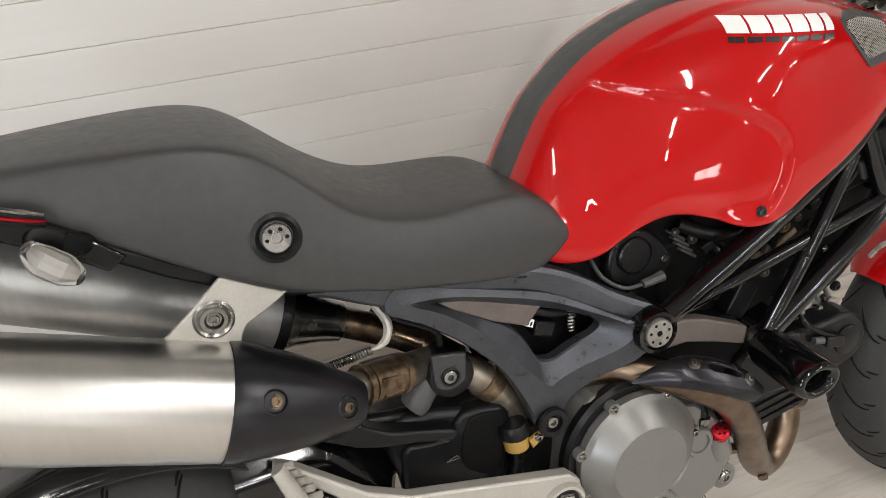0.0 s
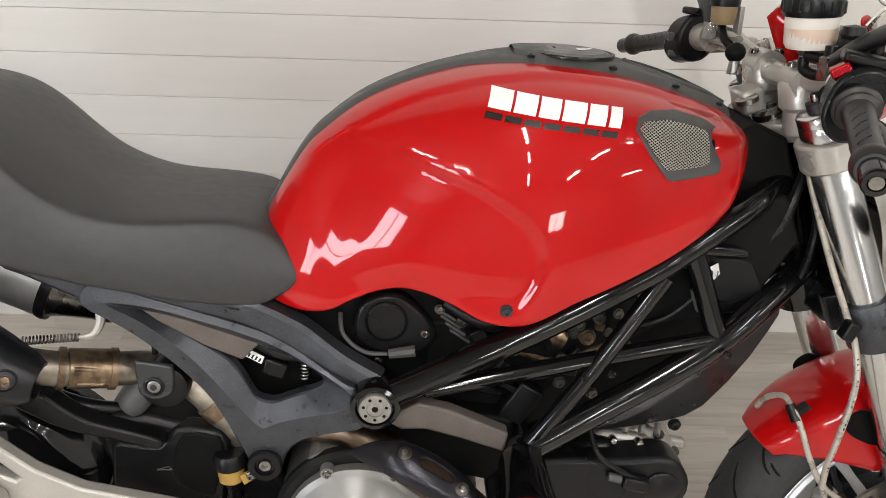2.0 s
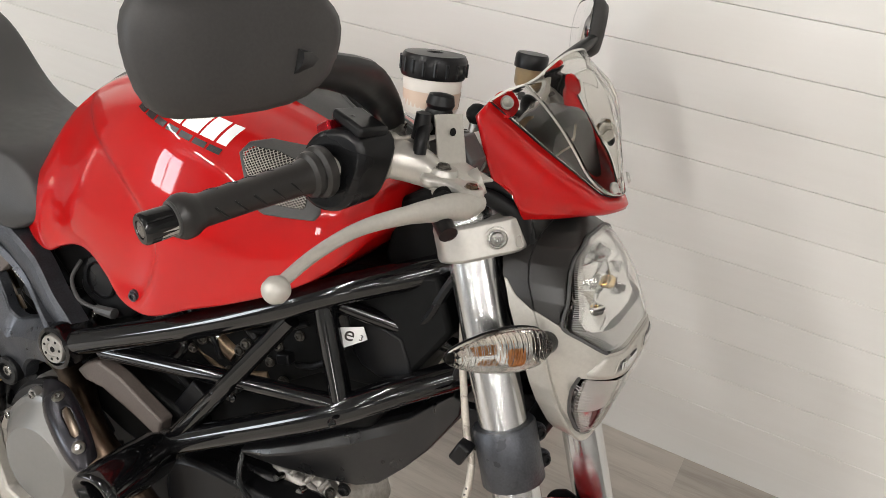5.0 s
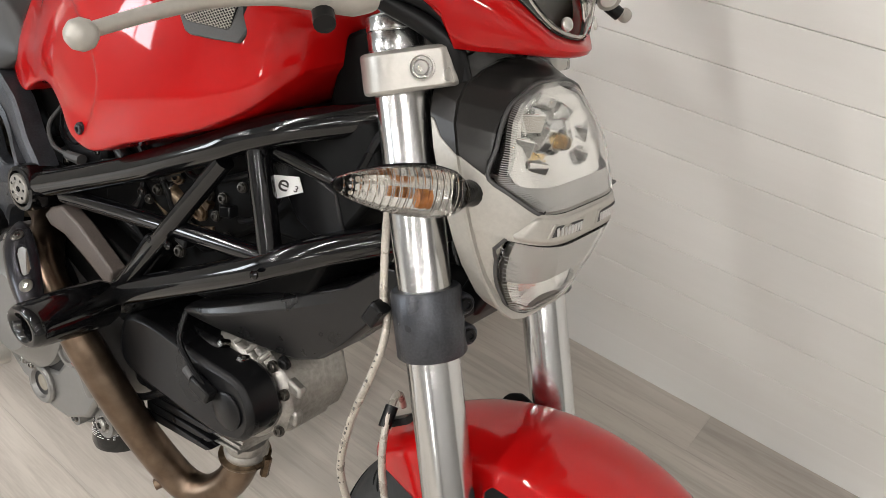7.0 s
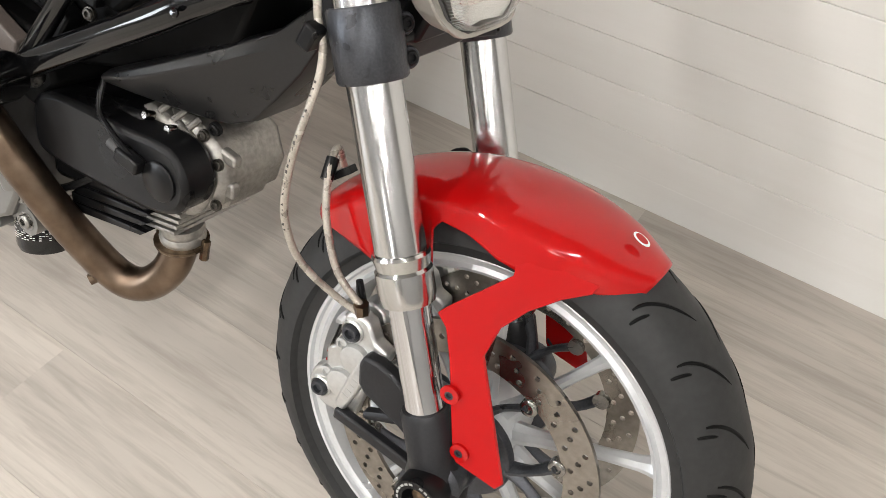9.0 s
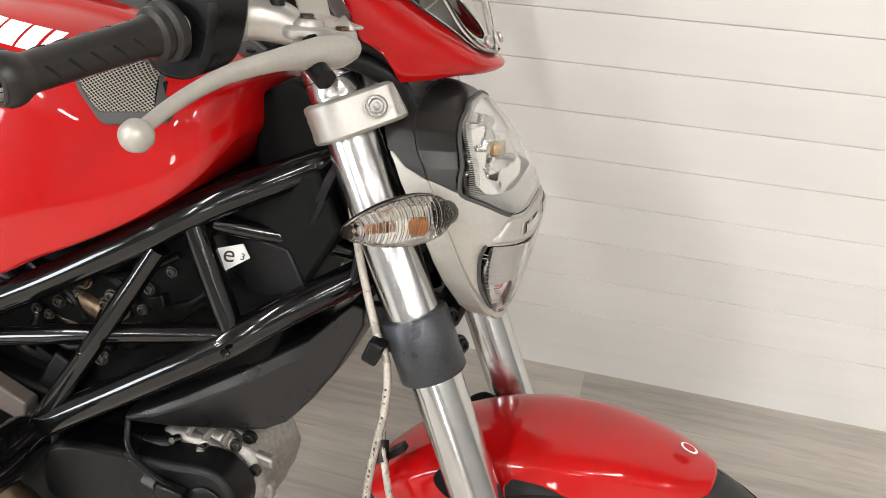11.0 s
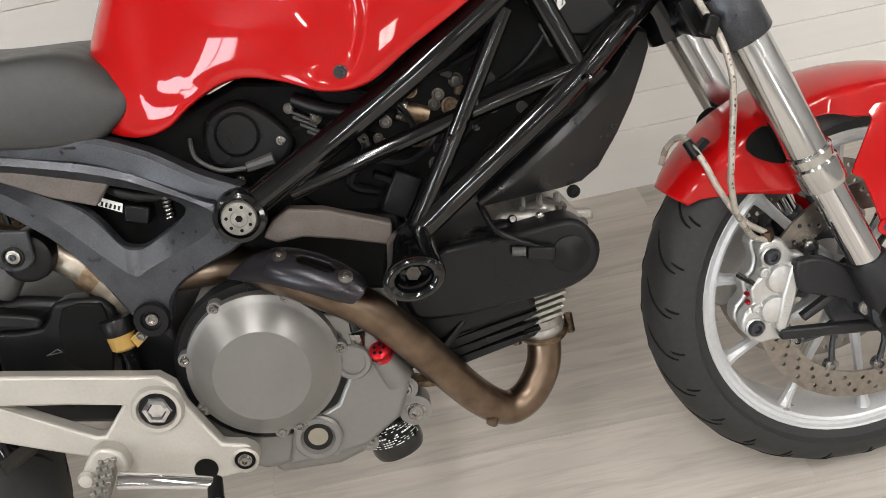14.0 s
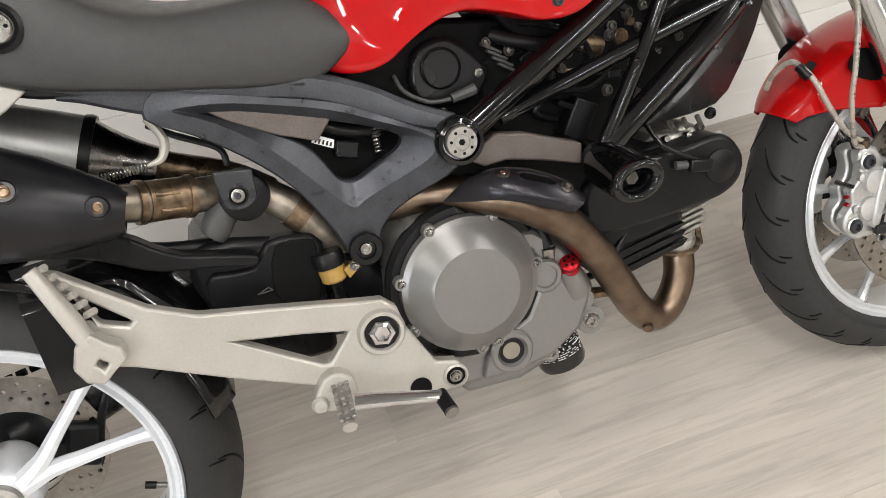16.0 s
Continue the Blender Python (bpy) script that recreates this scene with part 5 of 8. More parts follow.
for (x, z), r in (((0.806, 0.352), 0.011), ((0.812, 0.318), 0.014), ((0.806, 0.385), 0.008), ((0.700, 0.290), 0.008), ((0.745, 0.288), 0.008)):
    part("case_lug", lathe([(0, -0.03), (r * 1.5, -0.03), (r * 1.5, 0), (0, 0)], (x, -0.118, z), (0, -1, 0), 16), ENGINE_GREY, engine)
    bolt((x, -0.1185, z), (0, -1, 0), r * 0.75, engine)
part("oil_union", tube([(0.815, -0.10, 0.352), (0.852, -0.10, 0.343)], [0.010, 0.008], 6, 1), RUSTY, engine, "brass oil union")
part("oil_pipe", tube([(0.815, -0.095, 0.372), (0.855, -0.095, 0.378), (0.90, -0.08, 0.41)], 0.0055, 8, 4), BLACK_MATT, engine)
flt = part("oil_filter", lathe([(0, 0), (0.034, 0), (0.036, 0.004), (0.036, 0.052), (0.033, 0.060), (0.020, 0.063), (0, 0.063)], (0.768, -0.062, 0.298), (0.16, -0.12, -1), 40), BLACK_GLOSS, engine, "black oil filter with white print")
fo, fd = Vector((0.768, -0.062, 0.298)), Vector((0.16, -0.12, -1)).normalized()
fu = Vector((0, -1, 0)) - fd * fd.dot(Vector((0, -1, 0)))
fu.normalize()
fv = fd.cross(fu)
random.seed(5)
for k in range(20):
    for j in range(9):
        if random.random() < 0.42 or (j == 3 and k > 8):
            continue
        a = radians(-66 + k * 6.6)
        o = fo + fd * (0.012 + j * 0.0032) + (fu * math.cos(a) + fv * math.sin(a)) * 0.0362
        nrm = fu * math.cos(a) + fv * math.sin(a)
        tq = nrm.cross(fd).normalized()
        h = 0.0005 if j not in (0, 4) else 0.0011
        quad = [o + tq * s * 0.0016 + fd * t * h for s, t in ((-1, -1), (1, -1), (1, 1), (-1, 1))]
        bm = bmesh.new()
        bm.faces.new([bm.verts.new(p + nrm * 0.0003) for p in quad])
        part("print_bar", bm, WHITE_PRINT, flt, solid=0.0004, recalc=False)

# front cylinder, head and belt cover
part("front_cylinder", block((0.905, 0, 0.455), (0.17, 0.17, 0.13), (0, -6, 0)), BLACK_MATT, engine, bevel=0.01)
for k in range(5):
    part("cooling_fin", prism(outline([(0.858 + k * 0.004, 0.372 - k * 0.0), (0.985, 0.392), (0.995, 0.400), (0.860, 0.385)]), -0.088 + 0.002 * k, 0.088, to=lambda x, y, z, k=k: Vector((x, y, z + 0.0125 * (k - 2)))), BLACK_MATT, engine, bevel=0.001)
for k in range(5):
    part("head_fin", prism([(0.972, 0.388), (1.028, 0.396), (1.030, 0.391), (0.974, 0.383)], -0.075, 0.06, to=lambda x, y, z, k=k: Vector((x + 0.003 * k, y, z + 0.0095 * (k - 1)))), CAST_ALU, engine, bevel=0.001)
part("cylinder_head", prism(outline([(0.955, 0.522), (1.000, 0.530), (1.038, 0.520), (1.066, 0.495), (1.072, 0.460), (1.058, 0.424), (1.030, 0.408), (0.975, 0.410)], 2), -0.068, 0.060), CAST_ALU, engine, "bare cast aluminium cylinder head", bevel=0.008)
part("rocker_cover", prism(outline([(1.030, 0.532), (1.060, 0.520), (1.084, 0.478), (1.078, 0.432), (1.060, 0.425), (1.045, 0.48)], 2), -0.040, 0.030), CAST_ALU, engine, bevel=0.008)
part("head_block", prism(outline([(0.985, 0.530), (1.030, 0.536), (1.072, 0.512), (1.088, 0.474), (1.080, 0.440), (1.062, 0.424), (1.03, 0.404), (0.99, 0.408)]), -0.058, 0.055), CAST_ALU, engine, "bare cast cylinder head block", bevel=0.010)
for z0, z1 in ((0.520, 0.500), (0.484, 0.458)):
    part("head_web", prism([(1.030, z0), (1.094, z0 - 0.014), (1.094, z1 - 0.008), (1.030, z1)], -0.050, -0.036), CAST_ALU, engine, bevel=0.004)
for x, z in ((1.052, 0.522), (1.076, 0.494), (1.076, 0.440)):
    bolt((x, -0.0585, z), (0, -1, 0.1), 0.006, engine, DULL_STEEL)
for k in range(3):
    part("head_rib", tube([(1.0 + 0.022 * k, -0.074, 0.536 - 0.002 * k), (1.004 + 0.022 * k, -0.06, 0.545 - 0.002 * k)], 0.004, 8, 1), CAST_ALU, engine)
for x, z in ((0.985, 0.535), (1.020, 0.531), (1.06, 0.515)):
    part("head_stud", lathe([(0, -0.01), (0.0055, -0.01), (0.0055, 0.002), (0.004, 0.004), (0, 0.004)], (x, -0.078, z - 0.008), (0, -1, 0.3), 14), STEEL, engine)
belt = part("belt_cover", prism(outline([(0.835, 0.445), (0.840, 0.505), (0.900, 0.522), (0.985, 0.520), (1.040, 0.523), (1.066, 0.512), (1.082, 0.482), (1.074, 0.452), (1.050, 0.436), (1.014, 0.430), (0.93, 0.428), (0.870, 0.430)], 3), -0.113, -0.062), BLACK_MATT, engine, "black plastic belt cover", bevel=0.007)
part("belt_cap", lathe([(0, 0), (0.024, 0), (0.024, 0.003), (0.022, 0.0045), (0, 0.0045)], (1.043, -0.1125, 0.478), (0, -1, 0), 32), BLACK_MATT, belt)
part("sensor_plug", block((1.006, -0.121, 0.492), (0.034, 0.016, 0.018), (0, 14, 0)), BLACK_MATT, belt, "black cable plug", bevel=0.003)
part("sensor_tip", tube([(0.988, -0.120, 0.497), (0.972, -0.118, 0.500)], 0.006, 10, 1), TRIM_GREY, belt)
part("sensor_cable", tube([(1.010, -0.121, 0.496), (0.980, -0.122, 0.515), (0.955, -0.118, 0.535), (0.945, -0.10, 0.565)], 0.0035, 8, 5), BLACK_MATT, belt)
# upright cylinder and its round cover
part("rear_cylinder", block((0.690, 0, 0.640), (0.15, 0.13, 0.20), (0, -10, 0)), BLACK_DEEP, engine, bevel=0.01)
rc = part("belt_cover_upper", prism(outline([(0.650, 0.675), (0.648, 0.712), (0.664, 0.736), (0.700, 0.742), (0.728, 0.720), (0.748, 0.688), (0.735, 0.665), (0.700, 0.655)], 3), -0.085, -0.050), BLACK_MATT, engine, "black plastic upper belt cover", bevel=0.006)
part("belt_cap", lathe([(0, 0), (0.026, 0), (0.026, 0.004), (0.0235, 0.006), (0.0225, 0.003), (0, 0.003)], (0.687, -0.085, 0.706), (0, -1, 0), 32), BLACK_MATT, rc)
bolt((0.734, -0.084, 0.688), (0, -1, 0), 0.0065, rc)
bolt((0.676, -0.090, 0.652), (0, -1, 0), 0.0055, rc)
part("cable_plug", tube([(0.690, -0.098, 0.668), (0.722, -0.098, 0.672)], [0.006, 0.0075], 8, 1), TRIM_GREY, rc, "grey cable plug")
part("plug_cable", tube([(0.688, -0.098, 0.668), (0.66, -0.10, 0.672), (0.635, -0.09, 0.690), (0.63, -0.07, 0.71)], 0.0028, 8, 5), TRIM_GREY, rc)
part("under_tank_tray", prism(outline([(0.57, 0.738), (0.64, 0.742), (0.70, 0.760), (0.80, 0.738), (0.86, 0.74), (0.86, 0.66), (0.62, 0.66), (0.57, 0.70)]), -0.066, 0.080), BLACK_DEEP, engine, bevel=0.004)
# airbox, throttle bodies and things inside the trellis
airbox = part("airbox", prism(outline([(0.77, 0.755), (0.86, 0.770), (1.00, 0.812), (1.06, 0.85), (1.16, 0.868), (1.185, 0.81), (1.13, 0.715), (1.03, 0.70), (0.98, 0.665), (0.94, 0.63), (0.86, 0.65), (0.80, 0.70)]), -0.082, 0.082), BLACK_DEEP, bike, "black plastic airbox", bevel=0.006)
part("airbox_base", prism(outline([(0.74, 0.700), (0.86, 0.70), (1.03, 0.72), (1.13, 0.72), (1.10, 0.645), (0.96, 0.570), (0.87, 0.545), (0.78, 0.560), (0.73, 0.620)]), -0.070, 0.080), BLACK_DEEP, airbox, bevel=0.006)
part("steering_head_cover", prism(outline([(1.080, 0.862), (1.088, 0.930), (1.120, 0.948), (1.160, 0.930), (1.185, 0.862), (1.19, 0.80), (1.12, 0.80)]), -0.056, 0.056), BLACK_DEEP, airbox, bevel=0.005)
part("airbox_panel", prism(outline([(1.035, 0.788), (1.060, 0.800), (1.13, 0.785), (1.15, 0.745), (1.11, 0.728), (1.085, 0.735)]), -0.0845, -0.075), BLACK_MATT, airbox, bevel=0.003)
lbl = part("approval_label", prism([(-0.0143, 0.008), (0.0075, 0.0115), (0.0128, -0.004), (-0.0085, -0.0165)], -0.0005, 0.0005, to=lambda x, y, z: Vector((1.077 + x, -0.0945 + x * 0.62 + y, 0.774 + z))), WHITE_PRINT, airbox, "white approval label marked e3")


def lettering(name, text, size, m, mat, parent):
    cu = bpy.data.curves.new(name, "FONT")
    cu.body, cu.size, cu.extrude = text, size, 0.0002
    cu.align_x, cu.align_y = "CENTER", "CENTER"
    tmp = bpy.data.objects.new(name + "_text", cu)
    me = bpy.data.meshes.new_from_object(tmp)
    bpy.data.objects.remove(tmp)
    me.name = name
    me.materials.clear()
    me.materials.append(mat)
    ob = new(name, me)
    ob.parent = parent
    ob.matrix_basis = m
    return ob


lettering("label_text", "e", 0.026, pose(1.0735, -0.0985, 0.7755, 90, 12, 31), BLACK_PRINT, lbl)
lettering("label_text", "3", 0.010, pose(1.0845, -0.0918, 0.7720, 90, 12, 31), BLACK_PRINT, lbl)
part("throttle_body", tube([(0.880, -0.074, 0.690), (0.908, -0.074, 0.676)], 0.015, 20, 1), RUSTY, bike, "stained cast throttle body")
part("throttle_ring", tube([(0.876, -0.072, 0.694), (0.882, -0.072, 0.690)], 0.0195, 20, 1), STEEL, bike)
for x, z, r in ((0.918, 0.690, 0.006), (0.948, 0.712, 0.007), (0.905, 0.655, 0.006), (0.985, 0.672, 0.006), (0.845, 0.665, 0.005)):
    bolt((x, -0.088, z), (0, -1, 0), r, bike, DULL_STEEL)
part("injector_rail", tube([(0.845, -0.075, 0.665), (0.90, -0.08, 0.648), (0.96, -0.08, 0.67)], 0.006, 8, 4), RUSTY, bike)
part("copper_plug", block((0.950, -0.085, 0.700), (0.010, 0.012, 0.010), (0, 20, 0)), RUSTY, bike, bevel=0.001)
part("fuel_hose", tube([(0.80, -0.06, 0.70), (0.83, -0.085, 0.66), (0.80, -0.085, 0.62), (0.83, -0.075, 0.60)], 0.006, 8, 5), BLACK_MATT, bike)
part("wiring_loom", tube([(0.76, -0.08, 0.73), (0.80, -0.095, 0.71), (0.85, -0.09, 0.70), (0.90, -0.08, 0.72)], 0.009, 10, 4), BLACK_MATT, bike)
part("control_box", block((0.856, -0.085, 0.594), (0.034, 0.026, 0.054), (0, 32, 0)), BLACK_MATT, bike, "small black control box", bevel=0.003)
part("box_clip", block((0.842, -0.085, 0.617), (0.030, 0.022, 0.008), (0, 32, 0)), BLACK_DEEP, bike, bevel=0.002)
part("lever_clip", block((1.060, -0.100, 0.742), (0.008, 0.008, 0.030), (0, -20, 0)), TRIM_GREY, bike, bevel=0.002)
part("green_plug", tube([(1.1463, -0.062, 0.8364), (1.1488, -0.063, 0.8275), (1.1520, -0.064, 0.8147)], [0.0075, 0.0080, 0.0065], 8, 2), GREEN_PLUG, bike, "pale green cable plug", bevel=0.001)
part("head_loom", tube([(1.19, -0.05, 0.90), (1.17, -0.075, 0.86), (1.155, -0.078, 0.82), (1.13, -0.07, 0.79)], 0.006, 8, 5), BLACK_MATT, bike)
part("head_loom", tube([(1.20, -0.05, 0.88), (1.205, -0.07, 0.83), (1.20, -0.075, 0.78), (1.19, -0.07, 0.74)], 0.005, 8, 5), BLACK_MATT, bike)
# small fittings deep inside the trellis
for x, z, r, mat in ((0.893, 0.712, 0.0075, RUSTY), (0.925, 0.700, 0.006, DULL_STEEL), (0.936, 0.684, 0.0085, RUSTY), (0.962, 0.690, 0.005, DULL_STEEL), (0.972, 0.716, 0.0055, DULL_STEEL), (1.000, 0.740, 0.005, DULL_STEEL), (0.858, 0.682, 0.006, DULL_STEEL), (0.828, 0.668, 0.005, DULL_STEEL), (0.905, 0.620, 0.0065, DULL_STEEL), (0.948, 0.604, 0.006, DULL_STEEL), (0.780, 0.705, 0.006, DULL_STEEL), (0.752, 0.722, 0.005, DULL_STEEL), (1.02, 0.664, 0.0055, DULL_STEEL)):
    bolt((x, -0.086, z), (0.1, -1, 0.1), r, airbox, mat)
for pts, r in (([(0.80, -0.080, 0.735), (0.84, -0.092, 0.722), (0.875, -0.090, 0.700), (0.890, -0.085, 0.668)], 0.0045), ([(0.90, -0.085, 0.735), (0.93, -0.094, 0.728), (0.968, -0.092, 0.738), (1.01, -0.085, 0.760)], 0.0038), ([(0.835, -0.082, 0.640), (0.872, -0.092, 0.632), (0.905, -0.090, 0.645), (0.925, -0.084, 0.668)], 0.0042), ([(1.00, -0.083, 0.700), (1.03, -0.092, 0.715), (1.06, -0.094, 0.745), (1.065, -0.088, 0.775)], 0.0035)):
    part("cable", tube(pts, r, 8, 5), BLACK_MATT, airbox)
for x, z, w, h, turn in ((0.868, 0.706, 0.022, 0.012, 20), (0.985, 0.706, 0.018, 0.014, -15), (0.938, 0.722, 0.016, 0.010, 30), (0.915, 0.640, 0.020, 0.012, 10), (0.800, 0.690, 0.020, 0.014, -25)):
    part("connector", block((x, -0.086, z), (w, 0.016, h), (0, turn, 0)), BLACK_MATT, airbox, bevel=0.002)
for k in range(4):
    part("regulator_fin", block((0.760 + 0.006 * k, -0.074, 0.712 - 0.010 * k), (0.030, 0.012, 0.004), (0, 35, 0)), TRIM_GREY, airbox, bevel=0.001)
# black lower cover below the trellis, narrowing to the front
def cover_width(x):
    return 0.106 - 0.062 * smoothstep(0.96, 1.21, x)


COVER_ROWS = [  # x, then z and inset of the upper edge, the crease and the lower edge
    (0.945, 0.568, 0.0, 0.564, 0.0, 0.560, 0.002), (0.985, 0.588, 0.0, 0.578, -0.004, 0.557, 0.010), (1.020, 0.606, 0.0, 0.594, -0.006, 0.553, 0.016), (1.055, 0.625, 0.0, 0.611, -0.006, 0.549, 0.020), (1.085, 0.641, 0.0, 0.626, -0.006, 0.548, 0.022), (1.110, 0.655, 0.0, 0.640, -0.004, 0.560, 0.018), (1.140, 0.672, 0.0, 0.655, 0.0, 0.596, 0.010), (1.165, 0.698, 0.0, 0.672, 0.002, 0.632, 0.006), (1.184, 0.716, 0.002, 0.694, 0.003, 0.668, 0.004), (1.196, 0.712, 0.004, 0.704, 0.004, 0.694, 0.004)]
bm = bmesh.new()
rings = []
for x, zu, iu, zk, ik, zl, il in COVER_ROWS:
    w = cover_width(x)
    half = [(w - iu - 0.012, zu + 0.004), (w - iu, zu), (w - ik, zk), (w - il, zl), (w - il - 0.012, zl - 0.003)]
    rings.append([(x, -a, b) for a, b in half] + [(x, a, b) for a, b in half[::-1]])
loft(bm, rings)
cov = part("lower_cover", bm, COVER_BLACK, bike, "satin black plastic cover below the frame", bevel=0.003, sharp=14)
bolt((1.071, -0.060, 0.538), (0, -1, -0.2), 0.007, cov, BLACK_MATT)

# ---- exhaust ----
HEADER = [(1.004, -0.030, 0.372), (1.004, -0.036, 0.345), (0.994, -0.046, 0.300), (0.965, -0.057, 0.266), (0.930, -0.068, 0.262), (0.896, -0.088, 0.300), (0.862, -0.115, 0.362), (0.826, -0.138, 0.428), (0.786, -0.152, 0.485), (0.738, -0.152, 0.524), (0.690, -0.128, 0.546), (0.640, -0.092, 0.556), (0.57, -0.07, 0.555)]
hdr = part("exhaust_header", tube(HEADER, 0.0235, 24, 6), BRONZE, bike, "heat-tinted bronze exhaust header pipe")
part("header_flange", lathe([(0.015, 0), (0.034, 0), (0.035, 0.002), (0.035, 0.005), (0.015, 0.005)], (1.004, -0.036, 0.345), (0, -0.15, 1), 24), RUSTY, hdr)
part("header_collar", lathe([(0.015, 0), (0.029, 0), (0.030, 0.006), (0.027, 0.012), (0.029, 0.018), (0.028, 0.026), (0.015, 0.026)], (1.004, -0.034, 0.350), (0, -0.15, 1), 24), CAST_ALU, hdr)
for dx in (-0.038, 0.038):
    part("flange_nut", tube([(1.004 + dx, -0.036, 0.335), (1.004 + dx, -0.033, 0.362)], 0.006, 6, 1), RUSTY, hdr)
part("lambda_stub", tube([(0.912, -0.088, 0.268), (0.905, -0.100, 0.262)], 0.008, 10, 1), BRONZE, hdr)


SHIELD_UP = [(0.6390, -0.1405, 0.5565), (0.670, -0.150, 0.5768), (0.7084, -0.159, 0.5840), (0.7486, -0.172, 0.5725), (0.7828, -0.186, 0.5519), (0.8010, -0.194, 0.5300)]
SHIELD_LOW = [(0.6390, -0.1410, 0.5555), (0.6683, -0.165, 0.5530), (0.6974, -0.188, 0.5515), (0.7324, -0.203, 0.5390), (0.7621, -0.210, 0.5240), (0.7826, -0.211, 0.5145)]


SHIELD_EDGES = [spline(row, 8) for row in (SHIELD_UP, SHIELD_LOW)]


def shield(u, v):
    """A point of the heat shield: u along it, v from its upper to its lower edge."""
    a, b = (Vector([float(np.interp(u * (len(row) - 1), range(len(row)), [p[c] for p in row])) for c in range(3)]) for row in SHIELD_EDGES)
    n = Vector((0.12, -0.85, 0.5)).normalized()
    v = 0.5 + (v - 0.5) * (1 - 0.55 * smoothstep(0.90, 1.0, u) ** 2)
    return a.lerp(b, v) + n * 0.012 * (1 - abs(2 * v - 1) ** 2.6) * smoothstep(0, 0.35, u)


bm = bmesh.new()
HSU, HSV = 84, 36
grid = [[bm.verts.new(shield(i / HSU, j / HSV)) for j in range(HSV + 1)] for i in range(HSU + 1)]
for i in range(HSU):
    for j in range(HSV):
        u, v = (i + 0.5) / HSU, (j + 0.5) / HSV
        if max(0, abs(u - 0.62) - 0.075) ** 2 / 0.035 ** 2 + (v - 0.29) ** 2 / 0.115 ** 2 < 1:
            continue
        bm.faces.new((grid[i][j], grid[i + 1][j], grid[i + 1][j + 1], grid[i][j + 1]))
bmesh.ops.remove_doubles(bm, verts=bm.verts[:], dist=0.0002)
sh = part("heat_shield", bm, SHIELD_BLACK, bike, "satin blue-black exhaust heat shield", solid=0.003, sharp=60)
for u, v in ((0.42, 0.27), (0.80, 0.34)):
    q = shield(u, v)
    nb = (shield(u + 0.02, v) - shield(u - 0.02, v)).cross(shield(u, v + 0.04) - shield(u, v - 0.04)).normalized()
    nb = -nb if nb.y > 0 else nb
    part("shield_washer", lathe([(0.003, -0.001), (0.0084, -0.001), (0.0084, 0.0004), (0.0076, 0.0010), (0.003, 0.0010)], q, nb, 24), DULL_STEEL, sh)
    bolt(q + nb * 0.0008, nb, 0.0042, sh, STEEL)
# rear header and link pipe
part("rear_header", tube([(0.520, -0.045, 0.455), (0.508, -0.055, 0.500), (0.494, -0.063, 0.535), (0.468, -0.066, 0.578), (0.435, -0.058, 0.608), (0.395, -0.058, 0.626), (0.345, -0.080, 0.638), (0.290, -0.106, 0.653), (0.245, -0.124, 0.672)], 0.0215, 20, 5), STAINED, bike, "heat-stained rear exhaust pipe")
for p, q in (((0.348, -0.079, 0.638), (0.303, -0.100, 0.650)), ((0.476, -0.065, 0.568), (0.462, -0.065, 0.585))):
    part("pipe_sleeve", tube([p, q], 0.0245, 20, 1), RUSTY, bike, "stained clamp sleeve")
for dz in (-0.010, 0.010):
    part("pipe_rib", tube([(0.343, -0.1035, 0.640 + dz), (0.318, -0.1165, 0.648 + dz)], 0.0032, 8, 1), RUSTY, bike)
for q in ((0.352, -0.078, 0.637), (0.300, -0.102, 0.651)):
    part("pipe_band", tube([q, (q[0] - 0.007, q[1] - 0.003, q[2] + 0.002)], 0.0262, 20, 1), RUSTY, bike)
# two silencers
MUF_D = Vector((-0.936, 0.0, 0.352)).normalized()
muf = part("silencer_lower", lathe([(0.03, 0), (0.0615, 0), (0.0635, 0.004), (0.0635, 0.55), (0.055, 0.556), (0.03, 0.556)], (0.152, -0.137, 0.702), MUF_D, 56), BRUSHED, bike, "brushed aluminium lower silencer")
mc = part("silencer_cap", lathe([(0.02, -0.142), (0.024, -0.142), (0.032, -0.128), (0.045, -0.090), (0.055, -0.055), (0.0615, -0.020), (0.0655, 0.002), (0.0655, 0.012), (0.06, 0.014), (0.02, 0.014)], (0.152, -0.137, 0.702), MUF_D, 56), HEAT_BLACK, bike, "satin blue-black silencer end cap")
for o, nr in (((0.1892, -0.1895, 0.7186), (0.22, -0.878, 0.43)), ((0.2640, -0.1705, 0.6737), (0.40, -0.88, 0.26))):
    part("cap_recess", lathe([(0.004, -0.004), (0.0135, -0.004), (0.0135, 0.0012), (0.0120, 0.002), (0.0105, -0.0005), (0.004, -0.0005)], o, nr, 20), HEAT_BLACK, mc)
    bolt(o, nr, 0.0062, mc, RUSTY)
muf2 = part("silencer_upper", lathe([(0.02, 0), (0.050, 0), (0.052, 0.003), (0.052, 0.55), (0.02, 0.55)], (0.237, 0.055, 0.696), Vector((-0.905, 0.0, 0.425)), 48), BRUSHED_DULL, bike, "dull aluminium upper silencer")
part("silencer_ring", lathe([(0.045, -0.006), (0.053, -0.006), (0.0545, 0), (0.053, 0.008), (0.045, 0.008)], (0.237, 0.055, 0.696), Vector((-0.905, 0.0, 0.425)), 48), BLACK_MATT, muf2)
part("silencer_cone", lathe([(0.02, -0.085), (0.026, -0.085), (0.030, -0.06), (0.040, -0.025), (0.049, -0.004), (0.02, 0)], (0.237, 0.055, 0.696), Vector((-0.905, 0.0, 0.425)), 40), STEEL, muf2, "bare steel inlet cone")
